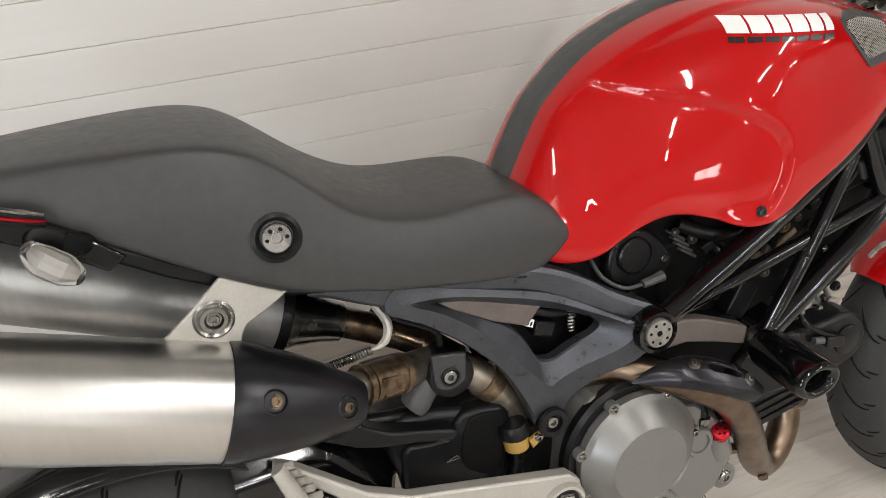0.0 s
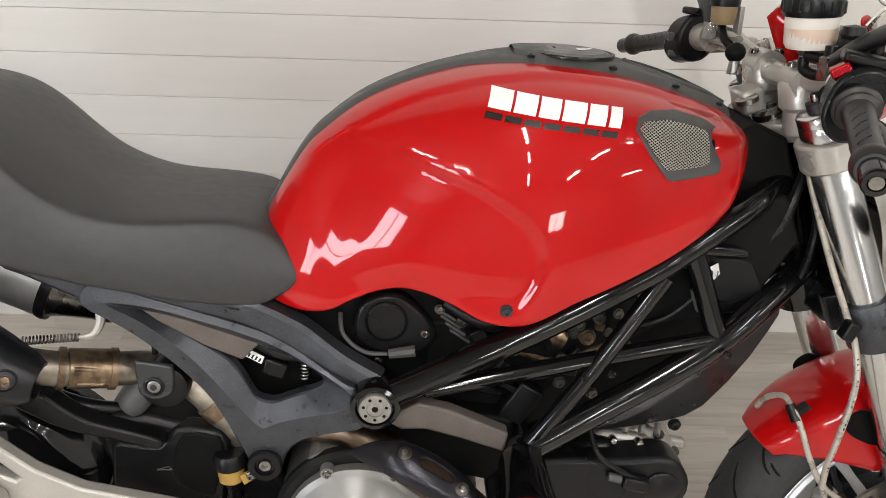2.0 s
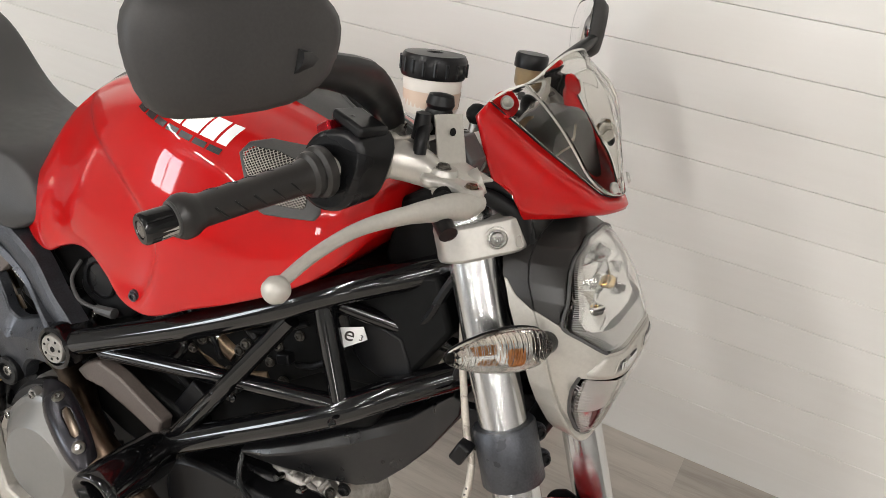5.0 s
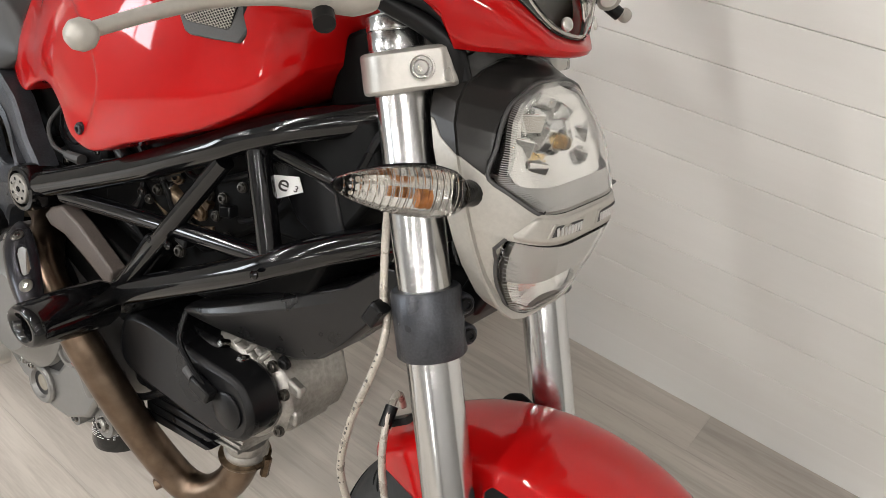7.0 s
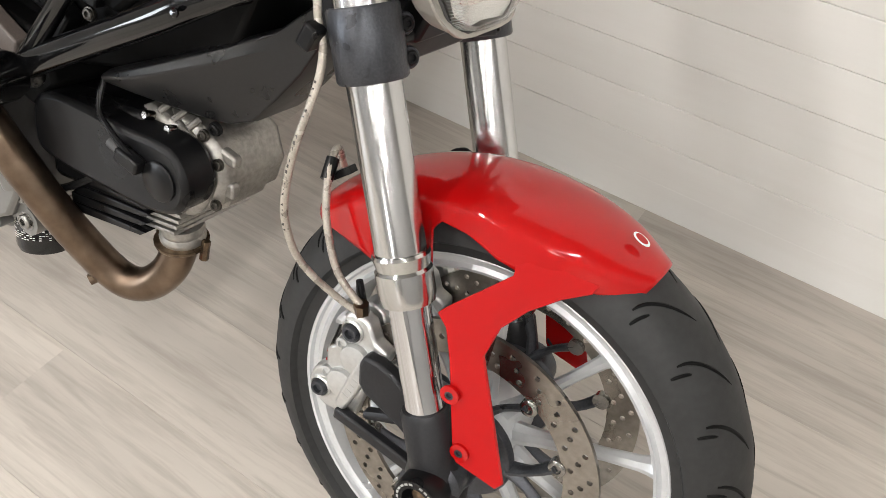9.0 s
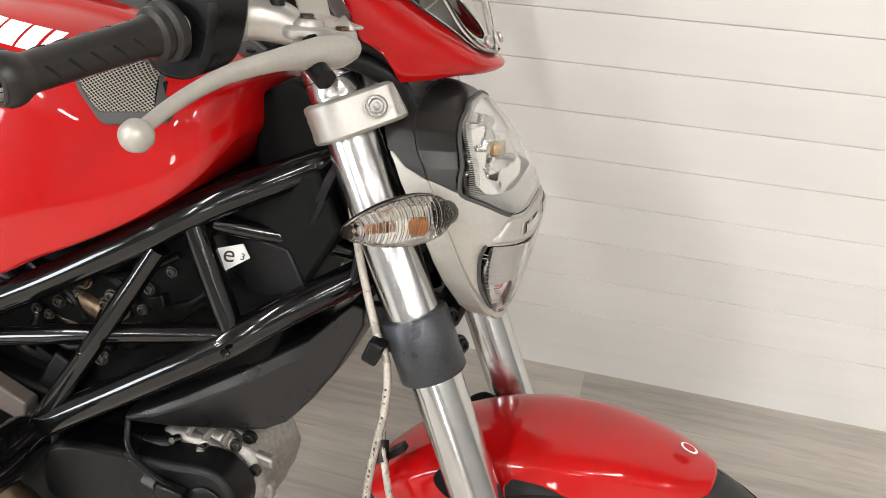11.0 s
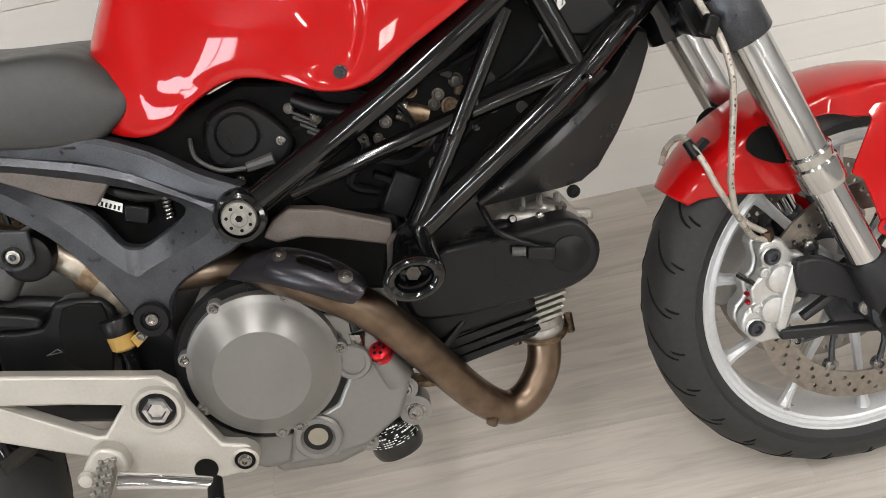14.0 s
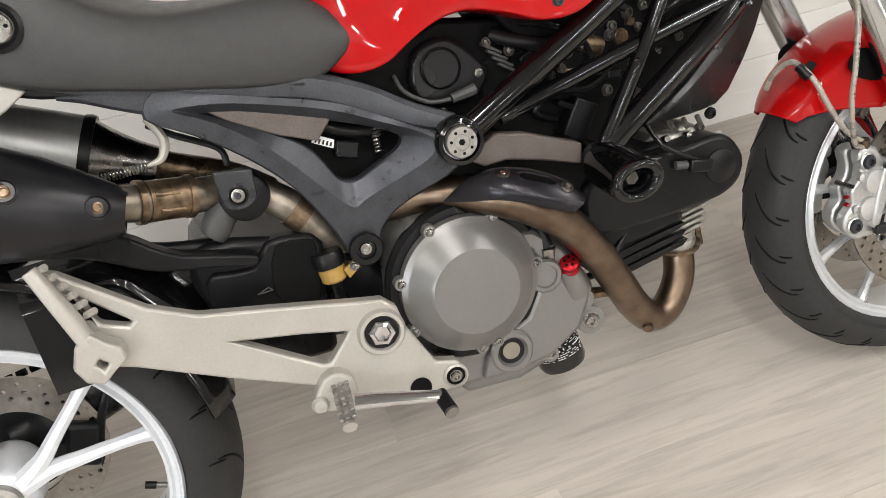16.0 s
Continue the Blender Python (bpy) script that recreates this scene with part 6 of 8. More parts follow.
part("upper_pipe", tube([(0.300, 0.055, 0.668), (0.345, 0.045, 0.648), (0.40, 0.010, 0.628), (0.44, -0.040, 0.606)], 0.021, 18, 4), RUSTY, bike)
part("spring", coil((0.258, -0.105, 0.690), (0.318, -0.092, 0.688), 0.0045, 0.0013, 16), STEEL, bike, "fine exhaust retaining spring")
part("spring_hook", tube([(0.318, -0.092, 0.688), (0.336, -0.088, 0.692), (0.344, -0.082, 0.712), (0.332, -0.072, 0.738)], [0.002, 0.005, 0.006, 0.005], 8, 4), CHAMPAGNE, bike)
brk = part("silencer_bracket", prism(outline([(0.168, 0.838), (0.232, 0.803), (0.207, 0.789), (0.185, 0.779), (0.178, 0.770), (0.174, 0.757), (0.160, 0.756), (0.100, 0.786), (0.131, 0.808)]), -0.124, -0.118), CHAMPAGNE, bike, "bare metal silencer bracket", bevel=0.002)
part("bracket_washer", lathe([(0.005, 0), (0.020, 0), (0.0215, 0.002), (0.019, 0.004), (0.016, 0.002), (0.014, 0.005), (0.010, 0.005), (0.008, 0.001), (0.005, 0.001)], (0.153, -0.123, 0.795), (0, -1, 0), 32), STEEL, brk)
bolt((0.153, -0.125, 0.795), (0, -1, 0), 0.006, brk)
# tail: lamp holder and rear indicator
tail = part("tail_tray", prism(outline([(-0.10, 0.962), (0.0, 0.945), (0.05, 0.917), (0.09, 0.88), (0.07, 0.868), (0.03, 0.898), (-0.02, 0.925), (-0.10, 0.94)]), -0.115, 0.115), BLACK_GLOSS, bike, "gloss black tail tray", bevel=0.003)
rear_lens = part("rear_indicator", tube([(0.046, -0.135, 0.878), (0.036, -0.140, 0.890), (0.020, -0.140, 0.905), (0.010, -0.128, 0.915)], [0.008, 0.0155, 0.0155, 0.008], 24, 4), FROSTED, bike, "clear rear indicator lens")
# pale core added inside so that the clear lens reads brighter
part("pale_core", tube([(0.043, -0.135, 0.882), (0.034, -0.138, 0.891), (0.022, -0.137, 0.902), (0.014, -0.128, 0.910)], [0.005, 0.0115, 0.0115, 0.005], 10, 2), REFLECTOR_DULL, rear_lens, sharp=20)
part("indicator_stalk", tube([(0.06, -0.10, 0.90), (0.045, -0.12, 0.905)], 0.012, 12, 1), BLACK_MATT, bike)
for k in range(4):
    part("tail_wire", tube([(-0.02, -0.11, 0.945 + 0.004 * k), (0.01, -0.124, 0.938 + 0.004 * k), (0.03, -0.118, 0.93 + 0.003 * k)], 0.0025, 6, 4), (BLACK_MATT, RED_ANODISED, BLACK_MATT, STEEL)[k], tail)

# ---- rear suspension, hugger and swingarm ----
def hugger_mesh():
    bm = bmesh.new()
    rings = []
    for i in range(29):
        u = i / 28
        a = radians(8 + 112 * u)
        r = 0.326 + 0.012 * math.sin(math.pi * u)
        half = 0.098 - 0.02 * u
        ring = []
        for j in range(15):
            v = -1 + 2 * j / 14
            drop = 0.03 * max(0, abs(v) - 0.62) / 0.38
            ring.append((REAR.x + (r - drop) * math.cos(a), half * (abs(v) ** 0.9) * (1 if v > 0 else -1), REAR.z + (r - drop) * math.sin(a)))
        rings.append(ring)
    loft(bm, rings, caps=False, closed=False)
    return bm


hug = part("rear_hugger", hugger_mesh(), BLACK_GLOSS, bike, "gloss black rear hugger over the tyre", solid=0.004, sharp=50)
part("hugger_side", prism(outline([(0.12, 0.652), (0.197, 0.637), (0.259, 0.623), (0.292, 0.596), (0.321, 0.577), (0.360, 0.565), (0.400, 0.552), (0.406, 0.544), (0.398, 0.536), (0.348, 0.551), (0.310, 0.559), (0.275, 0.572), (0.233, 0.598), (0.189, 0.616), (0.12, 0.632)], 2), -0.106, -0.078), BLACK_MATT, hug, "rolled upper lip of the hugger", bevel=0.009)


def fender_side(x, y, z):
    """Rolls the fender's side in towards its front edge and its lip."""
    edge = 0.330 - 0.60 * max(0.0, z - 0.49)
    return Vector((x, y + (0.040 * smoothstep(edge - 0.045, edge + 0.006, x) + 0.020 * smoothstep(0.56, 0.60, z)) * (1 if y < 0 else -1), z))


bm = bmesh.new()
rings = []
for i in range(25):
    z = 0.452 + (0.612 - 0.452) * i / 24
    front_x = float(np.interp(z, [0.452, 0.465, 0.491, 0.533, 0.558, 0.571, 0.599, 0.612], [0.318, 0.323, 0.331, 0.315, 0.290, 0.273, 0.233, 0.205]))
    rings.append([fender_side(0.13 + (front_x - 0.13) * j / 24, -0.098, z) for j in range(25)] + [Vector((front_x - 0.004, 0.0, z)), Vector((0.13, 0.0, z))])
loft(bm, rings)
part("hugger_shell", bm, BLACK_GLOSS, hug, "gloss black moulded hugger shell", sharp=60)
swing = part("swingarm", prism(outline([(0.535, 0.500), (0.480, 0.520), (0.444, 0.550), (0.401, 0.566), (0.364, 0.573), (0.320, 0.562), (0.330, 0.480), (0.38, 0.44), (0.44, 0.405), (0.52, 0.400), (0.56, 0.43)], 2), -0.082, 0.095), BLACK_MATT, bike, "black swingarm casting", bevel=0.010)
part("swingarm_shell", prism(outline([(0.335, 0.528), (0.359, 0.535), (0.395, 0.531), (0.418, 0.557), (0.459, 0.554), (0.486, 0.535), (0.470, 0.420), (0.46, 0.385), (0.40, 0.395), (0.335, 0.425)], 2), -0.090, -0.06), BLACK_MATT, swing, "black moulded swingarm cover", bevel=0.006)
# black plate proud of the cover, coloured as the shade of a recess
part("recess_shade", prism(outline([(0.428, 0.549), (0.466, 0.547), (0.477, 0.533), (0.460, 0.455), (0.417, 0.474), (0.412, 0.506)], 2), -0.0925, -0.08), BLACK_DEEP, swing, bevel=0.002)
for p, q in (((0.390, 0.495), (0.405, 0.500)), ((0.405, 0.500), (0.409, 0.495)), ((0.409, 0.495), (0.390, 0.495))):
    part("cover_mark", tube([(p[0], -0.0905, p[1]), (q[0], -0.0905, q[1])], 0.0008, 6, 1), TRIM_GREY, swing)
part("swingarm_beam", tube([(0.45, 0.10, 0.44), (0.25, 0.13, 0.39), (0.0, 0.12, 0.318)], [0.05, 0.045, 0.05], 20, 4), BLACK_MATT, swing, "single-sided swingarm beam")
part("axle_carrier", lathe([(0, -0.03), (0.07, -0.03), (0.075, 0), (0.06, 0.03), (0, 0.03)], (0, 0.115, 0.318), (0, 1, 0), 32), BLACK_MATT, swing)
act = part("valve_cover", prism(outline([(0.3845, 0.659), (0.389, 0.662), (0.4265, 0.655), (0.4295, 0.650), (0.4270, 0.622), (0.421, 0.614), (0.411, 0.6095), (0.399, 0.6095), (0.390, 0.614), (0.385, 0.622)], 2), -0.106, -0.098), VALVE_GREY, bike, "dark satin bracket over the exhaust valve drum", bevel=0.0025)
part("valve_drum", lathe([(0, -0.045), (0.029, -0.045), (0.031, -0.010), (0.029, 0.000), (0.024, 0.003), (0, 0.004)], (0.412, -0.094, 0.620), (0, -1, 0), 40), BLACK_MATT, act)
part("valve_screw_cup", lathe([(0.006, 0), (0.0125, 0), (0.0125, 0.0022), (0.0105, 0.003), (0.0085, 0.0008), (0.006, 0.0005)], (0.405, -0.1052, 0.628), (0, -1, 0), 28), BLACK_MATT, act)
part("valve_screw_ring", lathe([(0.004, 0), (0.0082, 0), (0.0082, 0.002), (0.0065, 0.003), (0.004, 0.003)], (0.405, -0.1058, 0.628), (0, -1, 0), 24), STEEL, act)
bolt((0.405, -0.1082, 0.628), (0, -1, 0), 0.0042, act, DARK_GREY)
part("valve_motor", tube([(0.398, -0.070, 0.612), (0.380, -0.072, 0.604), (0.366, -0.074, 0.588), (0.360, -0.074, 0.582)], [0.018, 0.0195, 0.0195, 0.017], 20, 3), TRIM_GREY, act, "grey rubber sleeve")
part("valve_cable", tube([(0.404, -0.085, 0.662), (0.400, -0.085, 0.685), (0.36, -0.08, 0.71), (0.33, -0.07, 0.73)], 0.004, 8, 4), BLACK_MATT, act)
part("subframe_strut", tube([(0.24, -0.06, 0.60), (0.30, -0.07, 0.58), (0.36, -0.06, 0.565)], 0.010, 10, 3), BLACK_MATT, bike)
cup = part("brake_fluid_cup", lathe([(0, 0), (0.013, 0), (0.0165, 0.003), (0.0178, 0.022), (0, 0.023)], (0.4875, -0.099, 0.484), (-0.05, 0.1, 1), 28), OCHRE, bike, "yellowed rear brake fluid cup with black lid")
part("cup_lid", lathe([(0, 0), (0.0195, 0), (0.0205, 0.003), (0.0205, 0.016), (0.0185, 0.020), (0, 0.020)], (0.4865, -0.097, 0.505), (-0.05, 0.1, 1), 28), BLACK_MATT, cup)
part("cup_ear", prism(outline([(0.500, 0.500), (0.518, 0.508), (0.522, 0.498), (0.505, 0.486)]), -0.112, -0.106), OCHRE, cup, bevel=0.001)
bolt((0.514, -0.112, 0.500), (0, -1, 0), 0.005, cup)
part("cup_hose", tube([(0.488, -0.099, 0.486), (0.487, -0.097, 0.46), (0.480, -0.092, 0.42)], 0.0085, 10, 3), BLACK_MATT, cup)

# ---- footrest casting, pegs and brake pedal ----
FP = outline([(0.176, 0.622), (0.195, 0.612), (0.222, 0.588), (0.270, 0.545), (0.320, 0.518), (0.400, 0.498), (0.507, 0.470), (0.532, 0.464), (0.547, 0.448), (0.552, 0.418), (0.578, 0.358), (0.604, 0.350), (0.615, 0.335), (0.608, 0.318), (0.584, 0.312), (0.546, 0.312), (0.509, 0.322), (0.470, 0.342), (0.443, 0.362), (0.425, 0.380), (0.330, 0.428), (0.238, 0.478), (0.205, 0.492), (0.188, 0.510), (0.192, 0.545), (0.208, 0.560), (0.172, 0.606)])
foot_plate = part("footrest_bracket", prism(FP, -0.158, -0.138, holes=[outline([(0.352, 0.470), (0.425, 0.453), (0.482, 0.437), (0.450, 0.404), (0.440, 0.406)])[::-1], outline([(0.203, 0.585), (0.252, 0.534), (0.246, 0.530), (0.218, 0.543)])[::-1]]), CHAMPAGNE, bike, "champagne silver cast footrest bracket", bevel=0.006)
part("bracket_boss", lathe([(0.012, -0.02), (0.0295, -0.02), (0.031, 0.002), (0.028, 0.007), (0.0235, 0.007), (0.0215, -0.004), (0.012, -0.004)], (0.520, -0.158, 0.424), (0, -1, 0), 36), CHAMPAGNE, foot_plate)
# black disc darkens the ground round the bolt like a shaded recess
part("hex_shade_disc", lathe([(0, 0), (0.0215, 0), (0.0215, 0.0006), (0, 0.0006)], (0.520, -0.1605, 0.424), (0, -1, 0), 28), BLACK_MATT, foot_plate)
part("hex_bolt", lathe([(0, -0.002), (0.0180, -0.002), (0.0180, 0.006), (0.0160, 0.0085), (0.0115, 0.0092), (0.0095, 0.0065), (0, 0.0060)], (0.520, -0.158, 0.424), (0, -1, 0), 6), CHROME, foot_plate, "large polished hexagon bolt")
part("bracket_boss", lathe([(0.008, -0.02), (0.017, -0.02), (0.017, 0.002), (0.014, 0.004), (0.009, -0.006), (0.008, -0.006)], (0.598, -0.158, 0.330), (0, -1, 0), 24), CHAMPAGNE, foot_plate)
# black discs on the casting give the dark of its holes
part("boss_hole_disc", lathe([(0, 0), (0.013, 0), (0.013, 0.0008), (0, 0.0008)], (0.598, -0.1585, 0.330), (0, -1, 0), 20), BLACK_DEEP, foot_plate)
bolt((0.598, -0.160, 0.330), (0, -1, 0), 0.007, foot_plate)
part("boss_hole_disc", lathe([(0, 0), (0.0145, 0), (0.0145, 0.0008), (0, 0.0008)], (0.550, -0.1585, 0.330), (0, -1, 0), 20), BLACK_DEEP, foot_plate)
PEG_A, PEG_B = Vector((0.452, -0.168, 0.378)), Vector((0.447, -0.228, 0.354))
peg = part("rider_footpeg", tube([PEG_A, PEG_A.lerp(PEG_B, 0.5), PEG_B], [0.012, 0.0125, 0.011], 4, 2, flat=0.8), CAST_ALU, bike, "ribbed alloy rider footpeg", sharp=30)
for k in range(6):
    for d in (-0.008, 0.0, 0.008):
        o = PEG_A.lerp(PEG_B, 0.10 + 0.16 * k) + Vector((d, -0.004, 0.007))
        part("peg_tooth", block(o, (0.0055, 0.0060, 0.0065), (20, 0, 0)), CAST_ALU, peg, bevel=0.001)
part("peg_end", tube([PEG_B, PEG_B + Vector((-0.0003, -0.003, -0.0012))], 0.0095, 8, 1), BRUSHED, peg)
part("peg_mount", prism(outline([(0.425, 0.385), (0.445, 0.400), (0.468, 0.388), (0.470, 0.362), (0.452, 0.348), (0.432, 0.350), (0.415, 0.362)], 2), -0.178, -0.150), CHAMPAGNE, bike, bevel=0.004)
part("peg_pin", lathe([(0, 0), (0.010, 0), (0.011, 0.004), (0.008, 0.009), (0, 0.010)], (0.422, -0.176, 0.366), (0, -1, 0), 18), CHAMPAGNE, bike)
pedal = part("brake_pedal", tube([(0.462, -0.192, 0.362), (0.515, -0.197, 0.349), (0.566, -0.200, 0.334)], [0.0105, 0.0088, 0.0075], 10, 3, flat=0.8), CHROME, bike, "polished alloy brake pedal")
part("pedal_rubber", tube([(0.566, -0.192, 0.332), (0.570, -0.222, 0.322)], 0.0095, 14, 1), BLACK_MATT, pedal)
part("pedal_tip", tube([(0.570, -0.222, 0.322), (0.5705, -0.226, 0.3207)], 0.0085, 14, 1), STEEL, pedal)
pp = part("passenger_footpeg", tube([(0.176, -0.172, 0.628), (0.190, -0.175, 0.585), (0.206, -0.176, 0.530)], [0.009, 0.0115, 0.013], 12, 3, flat=0.75), CHAMPAGNE, bike, "folded ribbed passenger footpeg")
for k in range(6):
    q = Vector((0.182, -0.166, 0.622)).lerp(Vector((0.212, -0.168, 0.560)), k / 5)
    part("peg_rib", tube([q + Vector((-0.002, 0.004, 0.0)), q + Vector((0.010, -0.004, 0.005))], 0.0045, 6, 1), CHAMPAGNE, pp)
part("peg_hinge", prism(outline([(0.190, 0.535), (0.210, 0.545), (0.222, 0.530), (0.236, 0.520), (0.238, 0.505), (0.222, 0.495), (0.205, 0.482), (0.188, 0.490), (0.180, 0.510)]), -0.186, -0.160, holes=[outline([(0.203, 0.508), (0.210, 0.514), (0.218, 0.505), (0.210, 0.498)])[::-1]]), CHAMPAGNE, bike, "hinge block of the passenger peg", bevel=0.003)

# chain side, seen through the rear wheel
part("rear_caliper", block((0.085, 0.085, 0.30), (0.05, 0.05, 0.07), (0, 20, 0)), BLACK_MATT, bike, bevel=0.008)
part("brake_line", tube([(0.09, 0.08, 0.24), (0.12, 0.07, 0.33), (0.17, 0.07, 0.40), (0.25, 0.06, 0.43)], 0.006, 8, 4), BLACK_MATT, bike)
bm = bmesh.new()
for k in range(26):
    p = Vector((0.0 + 0.02 * k, 0.135, 0.405 + 0.0022 * k))
    tube([p, p + Vector((0.013, 0, 0.0014))], 0.006, 6, 1, bm)
tagged(part("chain", bm, BLACK_DEEP, bike, "black drive chain run"), kind="stuff")
part("side_stand", tube([(0.58, 0.13, 0.33), (0.56, 0.20, 0.20), (0.545, 0.262, 0.085)], [0.014, 0.012, 0.012], 12, 3), BLACK_MATT, bike, "black side stand")

# ---- headlamp ----
LAMP_Y = -0.003
HL = [  # z, half width, front x, rear edge x, roundness
    (0.7325, 0.0270, 1.332, 1.316, 2.4), (0.734, 0.0450, 1.340, 1.315, 2.8), (0.737, 0.0576, 1.344, 1.313, 3.2), (0.743, 0.0675, 1.3475, 1.310, 3.8), (0.752, 0.0747, 1.350, 1.303, 4.4), (0.778, 0.0873, 1.3560, 1.289, 5.0), (0.800, 0.0954, 1.3600, 1.280, 5.2), (0.822, 0.1017, 1.3625, 1.272, 5.2), (0.842, 0.1053, 1.3590, 1.264, 5.0), (0.860, 0.1066, 1.350, 1.256, 5.2), (0.877, 0.1066, 1.3395, 1.2475, 6.0),
    (0.890, 0.1053, 1.331, 1.242, 6.4), (0.904, 0.1017, 1.3215, 1.234, 6.0), (0.920, 0.0945, 1.3095, 1.228, 5.0), (0.934, 0.0828, 1.299, 1.226, 4.0), (0.944, 0.0630, 1.288, 1.226, 3.0), (0.951, 0.0378, 1.276, 1.227, 2.4), (0.954, 0.0135, 1.262, 1.230, 2.0)]
LENS_UP = [(0.848, 0.0720), (0.851, 0.0770), (0.860, 0.0873), (0.868, 0.0949), (0.880, 0.0940), (0.893, 0.0896), (0.905, 0.0837), (0.917, 0.0747), (0.927, 0.0630), (0.934, 0.0495), (0.940, 0.0306), (0.942, 0.0090)]
LENS_LOW = [(0.7375, 0.0360), (0.740, 0.0486), (0.746, 0.0599), (0.760, 0.0693), (0.775, 0.0774), (0.798, 0.0846), (0.8195, 0.0869)]


def hl_x(y, z):
    """The lamp's front at a distance y from its middle."""
    w, xf, xr, p = (lerp_table(HL, z, c) for c in (1, 2, 3, 4))
    return xf - (xf - xr - 0.012) * min(1.0, abs(y) / w) ** p


def on_lamp(out, y, z):
    return Vector((hl_x(y, z) + out, y + LAMP_Y, z))


def in_lens(y, z):
    """1 well inside one of the two lens openings, 0 outside them."""
    s = 0.0
    for rows in (LENS_UP, LENS_LOW):
        if rows[0][0] <= z <= rows[-1][0]:
            s = max(s, smoothstep(0.0, 0.004, lerp_table(rows, z, 1) - abs(y)) * smoothstep(0, 0.003, z - rows[0][0]) * smoothstep(0, 0.003, rows[-1][0] - z))
    return s


def lamp_seam(x):
    """Height of the joint between the silver bezel and the black shell along the lamp's side."""
    return float(np.interp(x, [1.2385, 1.2516, 1.305, 1.312], [0.901, 0.889, 0.8675, 0.8665]))


def lamp_skin(lower, n, cols, grow):
    """The bezel below the seam, or the shell above it, from one rear edge round the front to the other."""
    bm = bmesh.new()
    rings = []
    for i in range(n + 1):
        ring = []
        for j in range(cols + 1):
            t = -1 + 2 * j / cols
            x0 = 1.240 if abs(t) > 0.9 else 1.30
            z = 0.88
            for _ in range(6):
                seam = lamp_seam(x0)
                z = 0.7325 + (seam - 0.7325) * i / n if lower else seam + (0.954 - seam) * i / n
                w, xr = lerp_table(HL, z, 1), lerp_table(HL, z, 3)
                if abs(t) > 0.80:
                    x0 = xr + (0.012 + 0.016) * (1 - (abs(t) - 0.80) / 0.20)
                    y = math.copysign(w + grow - 0.004 * (abs(t) - 0.80) / 0.20, t)
                else:
                    v = math.sin(radians(90) * t / 0.80)
                    y = v * (w + grow)
                    x0 = max(hl_x(v * w, z), xr + 0.028)
            ring.append((x0 + grow - 0.034 * in_lens(y, z), y + LAMP_Y, z))
        rings.append(ring)
    loft(bm, rings, caps=False, closed=False)
    return bm


lamp = part("headlamp", lamp_skin(True, 90, 220, 0.0), CHAMPAGNE, bike, "headlamp with champagne silver bezel and black shell", solid=0.003, sharp=40)
part("headlamp_shell", lamp_skin(False, 90, 260, -0.0012), BLACK_SATIN, lamp, "satin black headlamp shell", solid=0.002, sharp=40)


def lens_patch(rows, out, n=18, m=16, shrink=1.0, bowl=0.0):
    """A patch over a lens opening; bowl sinks its middle."""
    bm = bmesh.new()
    rings = []
    zc, zh = (rows[0][0] + rows[-1][0]) / 2, (rows[-1][0] - rows[0][0]) / 2
    for i in range(m + 1):
        z = zc + (rows[0][0] + (rows[-1][0] - rows[0][0]) * i / m - zc) * shrink
        h = lerp_table(rows, zc + (z - zc) / shrink, 1) * shrink
        row = []
        for j in range(n + 1):
            v = -1 + 2 * j / n
            sink = bowl * max(0.0, 1 - v * v) * max(0.0, 1 - ((z - zc) / zh) ** 2)
            row.append(on_lamp(out - sink, h * v, z))
        rings.append(row)
    loft(bm, rings, caps=False, closed=False)
    return bm


def lens_edge(rows, out, k=1.0):
    right = [on_lamp(out, -h * k, z) for z, h in rows]
    left = [on_lamp(out, h * k, z) for z, h in rows[::-1]]
    return right + left + [right[0]]


for rows, word in ((LENS_UP, "upper"), (LENS_LOW, "lower")):
    lens = part("lens_" + word, lens_patch(rows, 0.0015, 40, 36), CLEAR, lamp, "clear %s headlamp lens" % word, solid=0.0022, sharp=80)
    part("reflector_" + word, lens_patch(rows, -0.006, 9, 7, 0.90, 0.026), REFLECTOR, lamp, "faceted bright reflector", sharp=3)
    part("reflector_band", lens_patch([rows[0], rows[1], rows[2], rows[3]] if word == "upper" else rows[-3:], -0.0035, 30, 3, 0.93), REFLECTOR_DULL, lamp, "ribbed pale band along the reflector")
    part("lens_rim", tube(lens_edge(rows, 0.0004), 0.0019, 8, 3), TRIM_GREY, lamp, "dark seal round the lens")
    edge = spline(lens_edge(rows, -0.0012, 0.955), 7 if word == "upper" else 5)
    for i in range(0, len(edge) - 1):
        a, b = edge[i], edge[i + 1]
        c = (a + b) / 2
        inward = Vector((0, LAMP_Y - c.y, (rows[0][0] + rows[-1][0]) / 2 - c.z)).normalized() * (0.0085 if c.z < 0.868 else 0.0055)
        d = c + inward
        part("lens_rib", tube([c, on_lamp(-0.0012, d.y - LAMP_Y, d.z)], 0.0005, 4, 1), REFLECTOR_DULL, lens)
random.seed(3)
